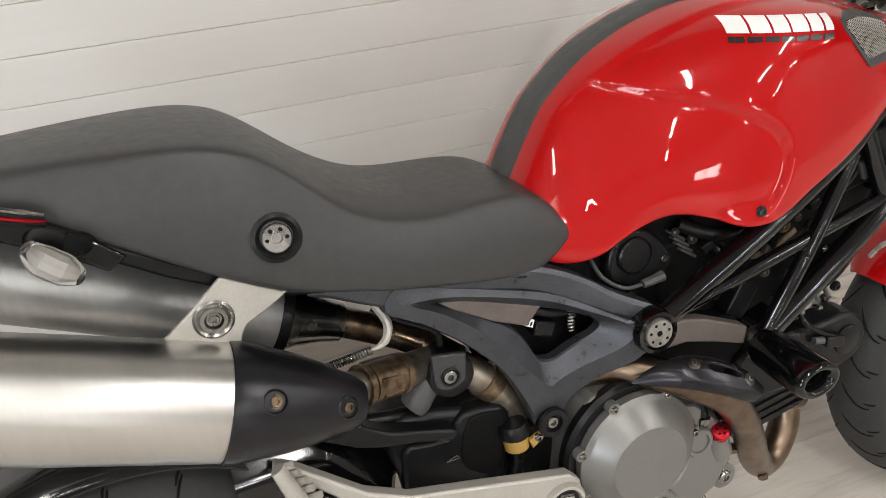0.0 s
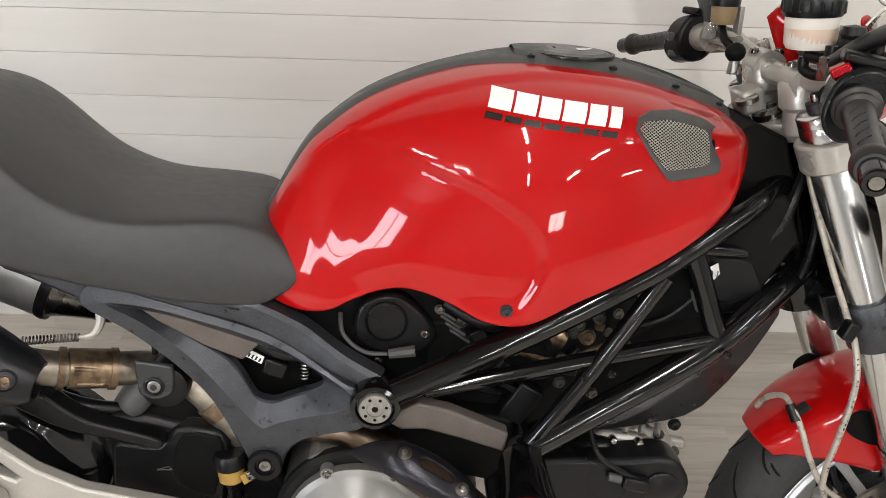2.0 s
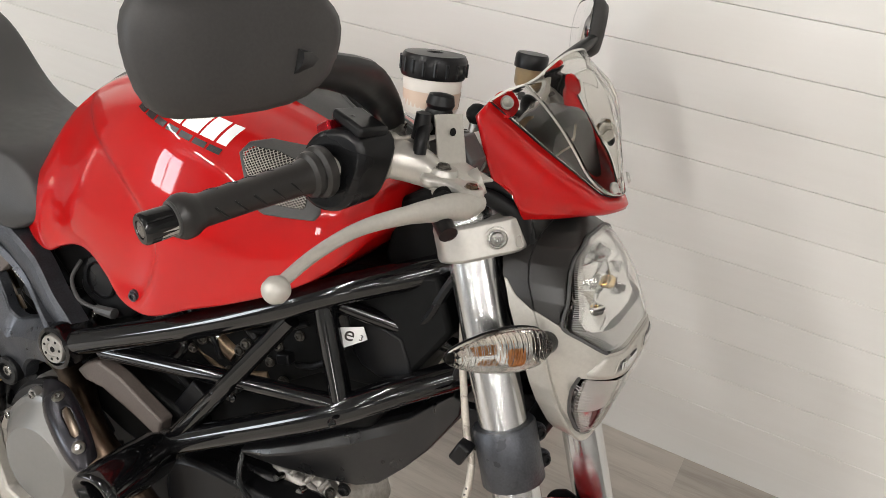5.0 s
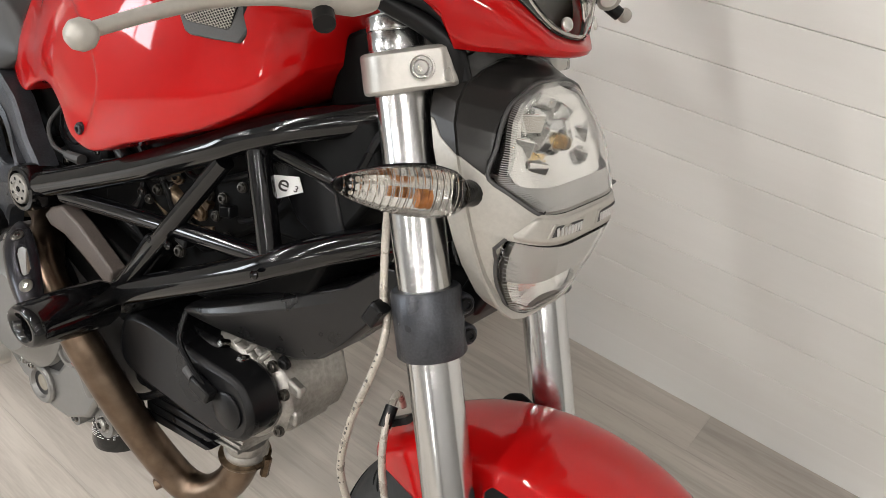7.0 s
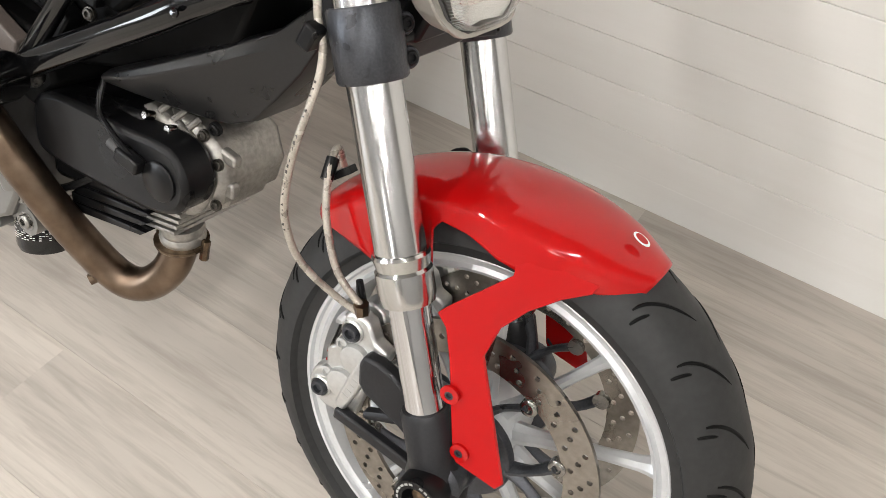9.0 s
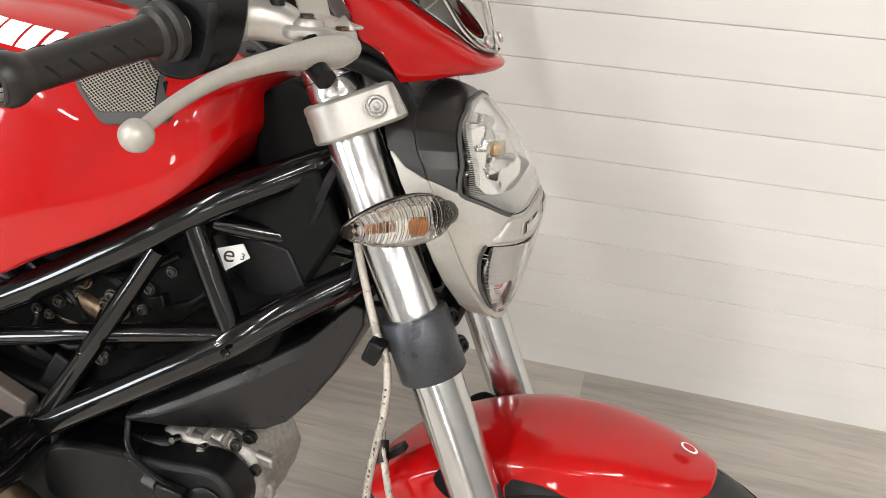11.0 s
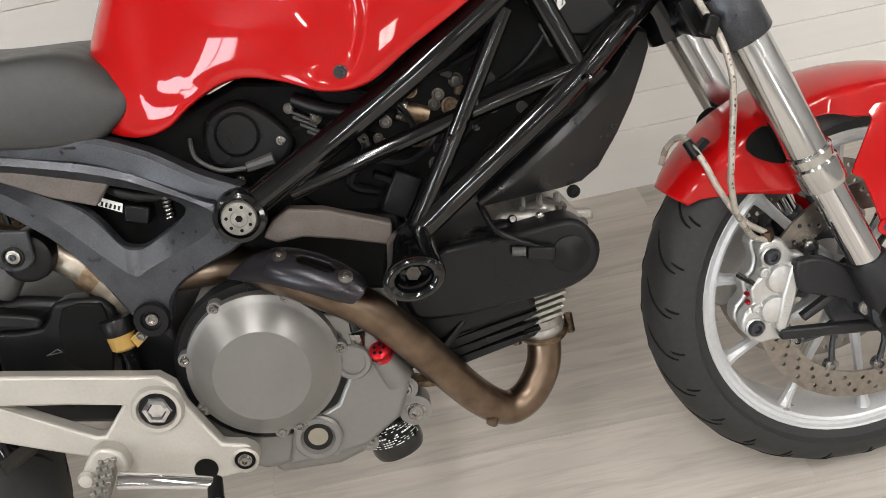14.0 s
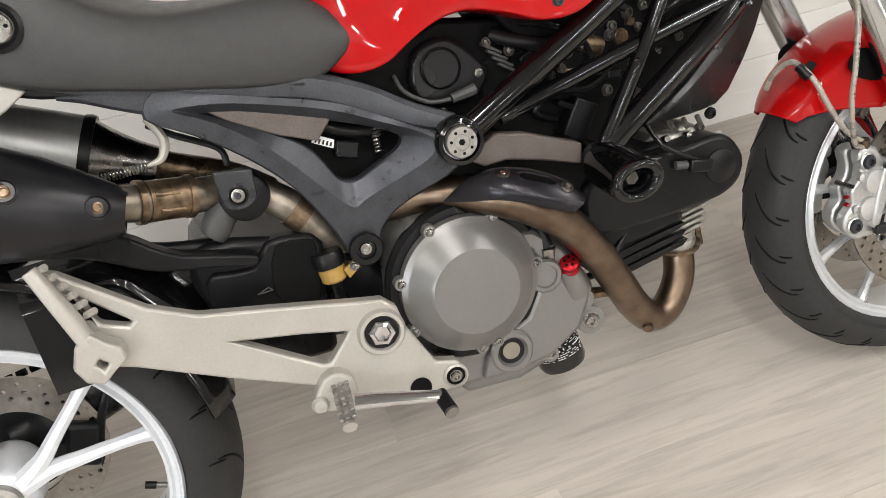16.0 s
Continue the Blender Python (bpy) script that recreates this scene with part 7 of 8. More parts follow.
# the stepped mirror facets round the bulb
for y, z, w, h in ((-0.058, 0.892, 0.022, 0.016), (-0.034, 0.908, 0.026, 0.018), (0.0, 0.922, 0.034, 0.014), (0.034, 0.908, 0.026, 0.018), (0.058, 0.892, 0.022, 0.016), (-0.046, 0.876, 0.030, 0.010), (0.046, 0.876, 0.030, 0.010), (-0.018, 0.894, 0.016, 0.022), (0.018, 0.894, 0.016, 0.022)):
    part("reflector_step", block(on_lamp(-0.024, y, z), (0.014, w, h), (random.uniform(-14, 14), random.uniform(-30, 20), y * 420 + random.uniform(-12, 12))), REFLECTOR, lamp, bevel=0.0014)
for k in range(11):
    yy = -0.055 + 0.011 * k
    part("reflector_flute", tube([on_lamp(-0.016, yy * 0.8, 0.762), on_lamp(-0.022, yy * 0.95, 0.785), on_lamp(-0.014, yy, 0.808)], [0.004, 0.006, 0.005], 6, 3), REFLECTOR, lamp, sharp=30)
part("bulb_housing", lathe([(0, 0), (0.018, 0), (0.019, 0.006), (0.011, 0.010), (0.008, 0.004), (0, 0.003)], on_lamp(-0.030, 0.0, 0.890), (1, 0, 0.1), 24), CHROME, lamp)
part("bulb", lathe([(0, 0), (0.007, 0), (0.0075, 0.012), (0.005, 0.017), (0, 0.018)], on_lamp(-0.026, 0.0, 0.890), (1, 0, 0.1), 16), AMBER_GLASS, lamp, "amber-tinted bulb")
part("bulb_cap", lathe([(0, 0), (0.012, 0), (0.012, 0.010), (0.007, 0.014), (0, 0.014)], on_lamp(-0.028, 0.0, 0.780), (1, 0, 0), 16), CHROME, lamp)
part("bezel_band", lens_patch([(0.8225, 0.0845), (0.825, 0.0860), (0.842, 0.0775), (0.8452, 0.0740)], 0.0022, 30, 6), CHAMPAGNE, lamp, "silver band between the lenses", solid=0.004, sharp=30)
for y in (-0.040, 0.036):
    vent = part("vent", prism(outline([(y - 0.026, 0.8275), (y - 0.021, 0.8405), (y + 0.026, 0.8405), (y + 0.021, 0.8275)]), 0.0020, 0.0038, to=lambda x, d, z: on_lamp(d, x, z)), CHAMPAGNE, lamp, "small ribbed silver vent", bevel=0.0008)
    # dark plate on the vent's face, for the shade between its fins
    part("vent_shade", prism(outline([(y - 0.0225, 0.8292), (y - 0.0190, 0.8388), (y + 0.0220, 0.8388), (y + 0.0185, 0.8292)]), 0.0034, 0.0040, to=lambda x, d, z: on_lamp(d, x, z)), TRIM_GREY, vent)
    for k in range(8):
        yy = y - 0.0175 + k * 0.005
        part("vent_fin", block(on_lamp(0.0042, yy, 0.834), (0.0012, 0.0026, 0.0085), (22, 0, 0)), REFLECTOR_DULL, vent)
part("lamp_bracket", block((1.240, LAMP_Y, 0.835), (0.020, 0.17, 0.13)), BLACK_MATT, lamp, bevel=0.006)
part("lamp_mount", block((1.290, LAMP_Y, 0.735), (0.030, 0.10, 0.040), (0, 20, 0)), BLACK_MATT, lamp, bevel=0.006)
# front indicators
for side in (-1, 1):
    A, Bp = Vector((1.2935, side * 0.112 + LAMP_Y, 0.8535)), Vector((1.2345, side * 0.214 + LAMP_Y, 0.8605))
    ax = (Bp - A).normalized()
    up = (Vector((0, 0, 1)) - ax * ax.z).normalized()
    fore = up.cross(ax).normalized() * (1 if side < 0 else -1)
    if fore.x < 0:
        fore = -fore
    SHAPE = [(0.0, 0.0105, 0.010), (0.06, 0.0165, 0.0135), (0.18, 0.0208, 0.0165), (0.35, 0.0222, 0.0180), (0.55, 0.0200, 0.0165), (0.75, 0.0150, 0.0130), (0.90, 0.0090, 0.0085), (0.97, 0.0045, 0.0045), (1.0, 0.0008, 0.0008)]

    def pod(s, ang, k=1.0):
        h, d = smooth_table(SHAPE, s, 1) * k, smooth_table(SHAPE, s, 2) * k
        return A.lerp(Bp, s) + up * math.cos(ang) * h + fore * math.sin(ang) * d
    bm = bmesh.new()
    loft(bm, [[pod(s / 24, 2 * math.pi * a / 28) for a in range(28)] for s in range(25)])
    ind = part("indicator", bm, FROSTED, bike, "clear ribbed indicator with an orange bulb", sharp=60)
    bm = bmesh.new()
    loft(bm, [[pod(s / 24, radians(215 + 125 * a / 14), 1.05) for a in range(15)] for s in range(25)], caps=False, closed=False)
    part("indicator_back", bm, BLACK_MATT, ind, "black back shell", solid=0.0015)
    bm = bmesh.new()
    loft(bm, [[pod(0.04 + 0.92 * s / 12, radians(175 + 190 * a / 9), 0.93) for a in range(10)] for s in range(13)], caps=False, closed=False)
    part("indicator_mirror", bm, REFLECTOR, ind, "pale faceted mirror", sharp=8)
    part("indicator_bulb", tube([A.lerp(Bp, 0.30) + fore * 0.007 - up * 0.003, A.lerp(Bp, 0.40) + fore * 0.007 - up * 0.003], 0.0075, 10, 1), ORANGE, ind)
    for k in range(17):
        c = 0.07 + 0.053 * k
        part("lens_rib", tube([pod(c, radians(2 + 176 * a / 10), 0.86) for a in range(11)], 0.0014, 6, 1), CLEAR, ind)
    part("indicator_stalk", tube([A + Vector((-0.004, -side * 0.018, -0.003)), A.lerp(Bp, 0.04)], [0.013, 0.0105], 14, 1), BLACK_MATT, ind)

# ---- flyscreen ----
FLY_Y = -0.002
FLY = [  # rows from the screen's seam down to the lower edge, each from the rear to the nose
    [(1.194, 0.1120, 1.0655), (1.2240, 0.0898, 1.0420), (1.2400, 0.0791, 1.0300), (1.2570, 0.0667, 1.0175), (1.2750, 0.0525, 1.0040), (1.2930, 0.0293, 0.9870), (1.3040, 0.0000, 0.9820)],
    [(1.190, 0.1271, 1.0530), (1.2230, 0.1022, 1.0255), (1.2420, 0.0889, 1.0130), (1.2610, 0.0742, 1.0010), (1.2810, 0.0569, 0.9900), (1.3020, 0.0311, 0.9795), (1.3125, 0.0000, 0.9780)],
    [(1.200, 0.1209, 1.0230), (1.2270, 0.1040, 1.0050), (1.2470, 0.0907, 0.9960), (1.2670, 0.0751, 0.9875), (1.2860, 0.0569, 0.9805), (1.3050, 0.0311, 0.9745), (1.3148, 0.0000, 0.9750)],
    [(1.210, 0.1129, 0.9960), (1.2310, 0.1005, 0.9850), (1.2490, 0.0880, 0.9800), (1.2670, 0.0733, 0.9760), (1.2850, 0.0551, 0.9725), (1.3030, 0.0302, 0.9700), (1.3140, 0.0000, 0.9715)],
    [(1.2257, 0.1028, 0.9870), (1.2370, 0.0951, 0.9745), (1.2510, 0.0840, 0.9700), (1.2670, 0.0702, 0.9690), (1.2830, 0.0516, 0.9680), (1.2990, 0.0284, 0.9665), (1.3090, 0.0000, 0.9680)],
    [(1.2416, 0.0933, 0.9610), (1.2470, 0.0876, 0.9615), (1.2577, 0.0782, 0.9623), (1.2700, 0.0658, 0.9640), (1.2830, 0.0498, 0.9655), (1.2940, 0.0284, 0.9650), (1.3020, 0.0000, 0.9650)]]
CREASE_LINE = [(1.2210, 0.1031, 1.0855), (1.2430, 0.0996, 1.0690), (1.2580, 0.0916, 1.0530), (1.2700, 0.0791, 1.0345), (1.2830, 0.0560, 1.0080), (1.2960, 0.0307, 0.9905), (1.3055, 0.0000, 0.9850)]
TOP_LINE = [(1.2210, 0.1031, 1.0856), (1.2208, 0.0898, 1.0870), (1.2222, 0.0765, 1.0905), (1.2248, 0.0605, 1.0985), (1.2275, 0.0418, 1.1062), (1.2300, 0.0213, 1.1115), (1.2310, 0.0000, 1.1125)]


def both_sides(row):
    """A row from the right rear round the nose to the left rear, smoothed."""
    pts = [(x, FLY_Y - y, z) for x, y, z in row] + [(x, FLY_Y + y, z) for x, y, z in row[-2::-1]]
    return spline(pts, 4)


bm = bmesh.new()
loft(bm, [list(col) for col in zip(*[both_sides(r) for r in FLY])], caps=False, closed=False)
fly = part("flyscreen", bm, RED, bike, "red flyscreen cowl with a clear windscreen", solid=0.003, sharp=45)
low, high = both_sides(CREASE_LINE), both_sides(TOP_LINE)
bm = bmesh.new()
rings = []
for i, (a, b) in enumerate(zip(low, high)):
    u = i / (len(low) - 1)
    swell = Vector((0.013 * math.sin(math.pi * u) ** 0.7, -0.006 * math.cos(math.pi * u), 0.006)) * min(1.0, (b - a).length / 0.07)
    rings.append([a.lerp(b, t) + swell * 4 * t * (1 - t) for t in [j / 10 for j in range(11)]])
loft(bm, rings, caps=False, closed=False)
part("windscreen", bm, SCREEN, fly, "clear slightly smoked windscreen", solid=0.002, sharp=80)
seam = both_sides(FLY[0])
for sgn in (0, 1):
    n = len(seam) // 2
    a = seam[:n + 1] if sgn == 0 else seam[n:][::-1]
    b = low[:n + 1] if sgn == 0 else low[n:][::-1]
    bm = bmesh.new()
    loft(bm, [[p.lerp(q, t) + Vector((0.002, 0, 0.002)) for t in (0.0, 0.33, 0.66, 1.0)] for p, q in zip(a, b)], caps=False, closed=False)
    part("screen_flange", bm, SCREEN, fly, "clear side flange of the windscreen", solid=0.002, sharp=80)
    part("screen_fold", tube(b, 0.0011, 6, 1), SCREEN_EDGE, fly)
    part("screen_edge", tube([a[0], a[0].lerp(b[0], 0.5) + Vector((0, 0, 0.003)), b[0]], 0.0013, 6, 3), SCREEN_EDGE, fly)
part("screen_edge", tube(high, 0.0013, 6, 1), SCREEN_EDGE, fly, "bright polished upper edge")
part("screen_seal", tube(seam, 0.0009, 6, 1), BLACK_MATT, fly)
for side in (-1, 1):
    part("screw_ear", lathe([(0, -0.002), (0.0125, -0.002), (0.0125, 0.0005), (0, 0.001)], (1.2045, side * 0.099 + FLY_Y, 1.0635), (0.50, 0.75 * side, 0.43), 20), RED, fly)
    for p, nn in (((1.2065, 0.1015, 1.0655), (0.50, 0.75, 0.43)), ((1.3025, 0.026, 0.9955), (0.85, 0.35, 0.4))):
        part("screen_screw", lathe([(0, 0), (0.0060, 0), (0.0060, 0.002), (0.0045, 0.003), (0.002, 0.0018), (0, 0.0015)], (p[0], p[1] * side + FLY_Y, p[2]), (nn[0], nn[1] * side, nn[2]), 14), BRUSHED, fly)
dash = part("instrument_panel", prism(outline([(-0.066, 0.985), (-0.074, 1.02), (-0.056, 1.046), (0.0, 1.054), (0.056, 1.046), (0.074, 1.02), (0.066, 0.985), (0.03, 0.970), (-0.03, 0.970)], 3), -0.024, 0.018, to=lambda x, y, z: Vector((1.247 + y - 0.50 * (z - 1.01) - 2.4 * x * x, x + FLY_Y, z))), BLACK_SATIN, bike, "black instrument panel behind the screen", bevel=0.010)
part("panel_tube", tube([(1.206, -0.050, 1.036), (1.224, -0.056, 1.020), (1.238, -0.060, 1.006)], 0.0145, 20, 1), BLACK_MATT, dash)
part("panel_ring", tube([(1.205, -0.0495, 1.037), (1.213, -0.0525, 1.030)], 0.0158, 20, 1), RUSTY, dash, "brown-stained metal ring")
part("panel_wire", tube([(1.236, -0.072, 1.012), (1.250, -0.060, 1.022), (1.258, -0.048, 1.032), (1.256, -0.042, 1.050)], 0.0012, 6, 5), HOSE, dash)

# ---- handlebar and controls ----
bar_pts = [(1.073, -0.391, 0.979), (1.098, -0.322, 0.995), (1.124, -0.250, 1.010), (1.150, -0.165, 1.020), (1.163, -0.095, 1.006), (1.166, -0.045, 0.996), (1.166, 0, 0.995)]
bar = part("handlebar", tube(bar_pts + [(x, -y, z) for x, y, z in bar_pts[:-1]][::-1], [0.011] * 4 + [0.013, 0.0145, 0.0145, 0.0145, 0.013] + [0.011] * 4, 16, 5), CLAMP, bike, "silver tapered handlebar")
for side in (-1, 1):
    riser = part("bar_riser", lathe([(0.014, 0), (0.021, 0), (0.023, 0.006), (0.021, 0.028), (0.026, 0.034), (0.026, 0.058), (0.022, 0.064), (0.014, 0.064)], (1.176, side * 0.055, 0.938), (-0.20, 0, 1), 28), CLAMP, bike, "silver cast handlebar riser")
    part("bar_cap", tube([(1.165, side * 0.036, 0.998), (1.165, side * 0.076, 0.998)], 0.021, 20, 1), CLAMP, riser)
    for dx in (-0.016, 0.016):
        bolt((1.166 + dx, side * 0.056, 1.017), (0.0, 0, 1), 0.0052, riser)
    g0, g1 = Vector((1.078, side * 0.375, 0.983)), Vector((1.121, side * 0.257, 1.008))
    gd = (g1 - g0).normalized()
    ln = (g1 - g0).length
    grip = part("grip", lathe([(0.009, -0.003), (0.0145, -0.003), (0.0168, 0.001), (0.0172, 0.005), (0.0164, 0.010), (0.0138, 0.015), (0.0128, 0.019), (0.0128, ln * 0.45), (0.0136, ln * 0.80), (0.0150, ln * 0.85), (0.0185, ln * 0.87), (0.0192, ln * 0.90), (0.0180, ln * 0.92), (0.0215, ln * 0.94), (0.0220, ln * 0.97), (0.0205, ln), (0.010, ln)], g0, gd, 36), BLACK_SATIN, bike, "worn satin black rubber grip")
    for k in range(5):
        for j in range(3):
            a0 = radians(120 * j + 20)
            u = gd.orthogonal().normalized()
            v = gd.cross(u)
            pts = [g0 + gd * (0.024 + 0.016 * k + 0.010 * i / 4) + (u * math.cos(a0 + 0.9 * i / 4) + v * math.sin(a0 + 0.9 * i / 4)) * 0.0127 for i in range(5)]
            part("grip_groove", tube(pts, 0.0011, 5, 1), BLACK_MATT, grip)
    part("grip_ring", lathe([(0.010, 0), (0.0138, 0), (0.0138, 0.003), (0.010, 0.003)], g0 - gd * 0.0045, gd, 28), TRIM_GREY, grip)
    be = part("bar_end", lathe([(0.0062, 0.003), (0.0070, 0), (0.0105, 0), (0.0118, 0.0015), (0.0120, 0.004), (0.0116, 0.026), (0.008, 0.027)], g0 - gd * 0.028, gd, 32), BLACK_GLOSS, bike, "black bar-end weight")
    part("bar_end_screw", lathe([(0, 0.001), (0.0058, 0.001), (0.0064, 0.002), (0.0064, 0.006), (0, 0.006)], g0 - gd * 0.0285, gd, 20), STEEL, be)
    sw = part("switch_housing", prism(outline([(0.030, 0.016), (0.018, 0.032), (-0.008, 0.030), (-0.024, 0.016), (-0.030, -0.014), (-0.016, -0.034), (0.006, -0.036), (0.022, -0.022)], 3), 0, 0.036, to=lambda x, y, z: g1 + gd * (y + 0.003) + Vector((x, 0, z))), BLACK_MATT, bike, "black handlebar switch housing", bevel=0.004)
    part("switch_lip", block(g1 + gd * 0.026 + Vector((0.004, 0, 0.034)), (0.040, 0.030, 0.010), (0, 10, 20 * side)), BLACK_MATT, sw, bevel=0.003)
    if side < 0:
        part("kill_switch", block(g1 + gd * 0.020 + Vector((-0.018, 0, 0.026)), (0.018, 0.016, 0.010), (0, -30, -20)), RED_ANODISED, sw, "red kill switch", bevel=0.002)
    else:
        part("switch_button", block(g1 + gd * 0.02 + Vector((-0.028, 0, 0.0)), (0.012, 0.016, 0.012)), TRIM_GREY, sw, bevel=0.002)
        part("switch_button", block(g1 + gd * 0.02 + Vector((-0.024, 0, -0.024)), (0.012, 0.014, 0.010)), TRIM_GREY, sw, bevel=0.002)
    # master cylinder, lever
    mcyl = part("master_cylinder", tube([(1.136, side * 0.206, 1.014), (1.154, side * 0.200, 1.016), (1.174, side * 0.190, 1.012), (1.192, side * 0.182, 1.003)], [0.016, 0.0175, 0.016, 0.011], 20, 4), CLAMP, bike, "silver cast brake master cylinder" if side < 0 else "silver cast clutch master cylinder")
    part("bar_clamp", tube([(1.138, side * 0.222, 1.014), (1.143, side * 0.192, 1.017)], 0.020, 20, 1), CLAMP, mcyl)
    part("lever_perch", prism(outline([(1.176, 0.182), (1.192, 0.168), (1.212, 0.176), (1.228, 0.188), (1.238, 0.200), (1.237, 0.212), (1.226, 0.217), (1.214, 0.210), (1.202, 0.208), (1.192, 0.214), (1.182, 0.208)], 3), 1.0035, 1.0125, to=lambda x, y, z: Vector((x, side * z, y))), CLAMP, mcyl, bevel=0.003)
    bolt((1.228, side * 0.205, 1.0125), (0, 0, 1), 0.0052, mcyl, RUSTY)
    part("perch_boss", lathe([(0, -0.012), (0.0125, -0.012), (0.0125, 0.002), (0.010, 0.006), (0, 0.006)], (1.196, side * 0.191, 1.0115), (0, 0, 1), 20), CLAMP, mcyl)
    part("perch_web", tube([(1.222, side * 0.170, 1.010), (1.206, side * 0.182, 1.000), (1.196, side * 0.200, 0.998)], [0.012, 0.011, 0.008], 14, 4), CLAMP, mcyl)
    part("piston_boot", lathe([(0, 0), (0.0095, 0), (0.0105, 0.004), (0.008, 0.008), (0.009, 0.012), (0, 0.014)], (1.206, side * 0.205, 0.998), (0.35, side * 0.93, 0), 16), BLACK_DEEP, mcyl)
    part("bleed_cap", tube([(1.168, side * 0.190, 1.036), (1.168, side * 0.190, 1.058)], [0.008, 0.0065], 12, 1), BLACK_MATT, mcyl)
    part("lever", tube([(1.234, side * 0.198, 0.999), (1.228, side * 0.212, 0.998), (1.220, side * 0.230, 0.998), (1.203, side * 0.262, 0.995), (1.183, side * 0.298, 0.987), (1.174, side * 0.340, 0.976), (1.175, side * 0.380, 0.967)], [0.0095, 0.0145, 0.0140, 0.0092, 0.0072, 0.0062, 0.0058], 16, 5, flat=0.78), CHAMPAGNE, bike, "silver alloy hand lever with a ball end")
    part("lever_ball", lathe([(0.0, -0.0098), (0.0052, -0.0086), (0.0086, -0.0052), (0.0100, 0), (0.0086, 0.0052), (0.0052, 0.0086), (0, 0.0098)], (1.177, side * 0.388, 0.9650), (0, 1, 0), 24), CHAMPAGNE, bike)
    part("lever_adjuster", tube([(1.219, side * 0.234, 0.989), (1.231, side * 0.243, 0.982)], 0.0080, 14, 1), BLACK_MATT, bike)
    # mirror
    C, az, el, roll, su, sv, deep = ((Vector((1.156, -0.415, 1.122)), -0.392, 0.096, 0.162, 1.17, 0.96, 0.020) if side < 0 else (Vector((1.120, 0.375, 1.099)), 0.461, -0.01, -0.106, 1.37, 1.07, 0.022))
    N = Vector((math.cos(el) * math.cos(az), math.cos(el) * math.sin(az), math.sin(el)))
    U0 = Vector((0, 0, 1)).cross(N).normalized()
    V0 = N.cross(U0)
    U, V = U0 * math.cos(roll) + V0 * math.sin(roll), V0 * math.cos(roll) - U0 * math.sin(roll)
    ring2 = outline([(-0.050, 0.034), (-0.030, 0.039), (0.028, 0.036), (0.048, 0.024), (0.056, 0.004), (0.046, -0.024), (0.020, -0.038), (-0.028, -0.036), (-0.050, -0.026), (-0.057, 0.010)], 3)
    bm = bmesh.new()
    rings = []
    for k, d in ((0.955, -0.003), (1.0, -0.004), (1.01, 0.2 * deep), (0.98, 0.5 * deep), (0.84, 0.85 * deep), (0.55, 1.05 * deep), (0.22, 1.12 * deep)):
        rings.append([C + U * p.x * k * su + V * p.y * k * sv + N * d for p in ring2])
    loft(bm, rings)
    mir = part("mirror", bm, MIRROR_SHELL, bike, "black rear-view mirror on a short stem", sharp=50)
    bm = bmesh.new()
    bm.faces.new([bm.verts.new(C + U * p.x * 0.93 * su + V * p.y * 0.93 * sv - N * 0.0046) for p in ring2])
    part("mirror_glass", bm, MIRROR, mir, "mirror glass", solid=0.0006)
    end = C + N * deep * 0.8 - U * (0.02 * side) - V * 0.012
    root = Vector((1.133, side * 0.172, 1.036))
    part("mirror_stem", tube([root, root.lerp(end, 0.22) + Vector((0.004, 0, 0.012)), root.lerp(end, 0.6) + Vector((0.010, 0, 0.016)), end], [0.010, 0.014, 0.017, 0.014], 14, 4, flat=0.5), BLACK_MATT, mir)
    part("mirror_foot", tube([(1.133, side * 0.172, 1.018), (1.133, side * 0.172, 1.040)], 0.011, 6, 1), STEEL, mir)

# fluid reservoirs
res = part("brake_reservoir", lathe([(0, 0), (0.023, 0), (0.0260, 0.005), (0.0275, 0.034), (0, 0.034)], (1.1365, -0.115, 1.042), (-0.05, 0, 1), 36), MILKY, bike, "milky brake fluid reservoir with black lid")
part("reservoir_fluid", lathe([(0, 0), (0.0252, 0), (0.0262, 0.003), (0.0272, 0.017), (0, 0.017)], (1.1365, -0.115, 1.0465), (-0.05, 0, 1), 32), AMBER_FLUID, res, "pale brown brake fluid")
lid = part("reservoir_lid", lathe([(0, 0), (0.0290, 0), (0.0305, 0.003), (0.0305, 0.017), (0.028, 0.021), (0.008, 0.022), (0.006, 0.020), (0, 0.020)], (1.1345, -0.115, 1.075), (-0.05, 0, 1), 40), BLACK_MATT, res)
for k in range(18):
    a = 2 * math.pi * k / 18
    part("lid_rib", tube([Vector((1.1343, -0.115, 1.079)) + Vector((math.cos(a), math.sin(a), 0)) * 0.0304, Vector((1.1337, -0.115, 1.091)) + Vector((math.cos(a), math.sin(a), 0)) * 0.0304], 0.0016, 6, 1), BLACK_MATT, lid)
# dark block stands in for the dark tube behind the plate
part("reservoir_arm", prism(outline([(1.150, 1.022), (1.168, 1.030), (1.190, 1.038), (1.206, 1.018), (1.200, 0.998), (1.188, 1.000), (1.185, 1.020), (1.152, 1.012)]), -0.158, -0.126), TRIM_GREY, bike, "dark bent block in place of the dark bar tube", bevel=0.002)
TL, TR, DN = Vector((1.172, -0.176, 1.056)), Vector((1.186, -0.150, 1.057)), Vector((0.016, -0.012, -0.038))
bm = bmesh.new()
loft(bm, [[TL, TR], [TL + DN * 0.5, TR + DN * 0.5], [TL + DN, TR + DN], [TL + DN + Vector((0.03, -0.006, -0.006)), TR + DN + Vector((0.03, -0.006, -0.006))]], caps=False, closed=False)
plate = part("reservoir_plate", bm, CHAMPAGNE, bike, "bent silver reservoir bracket plate", solid=0.003, bevel=0.0012)
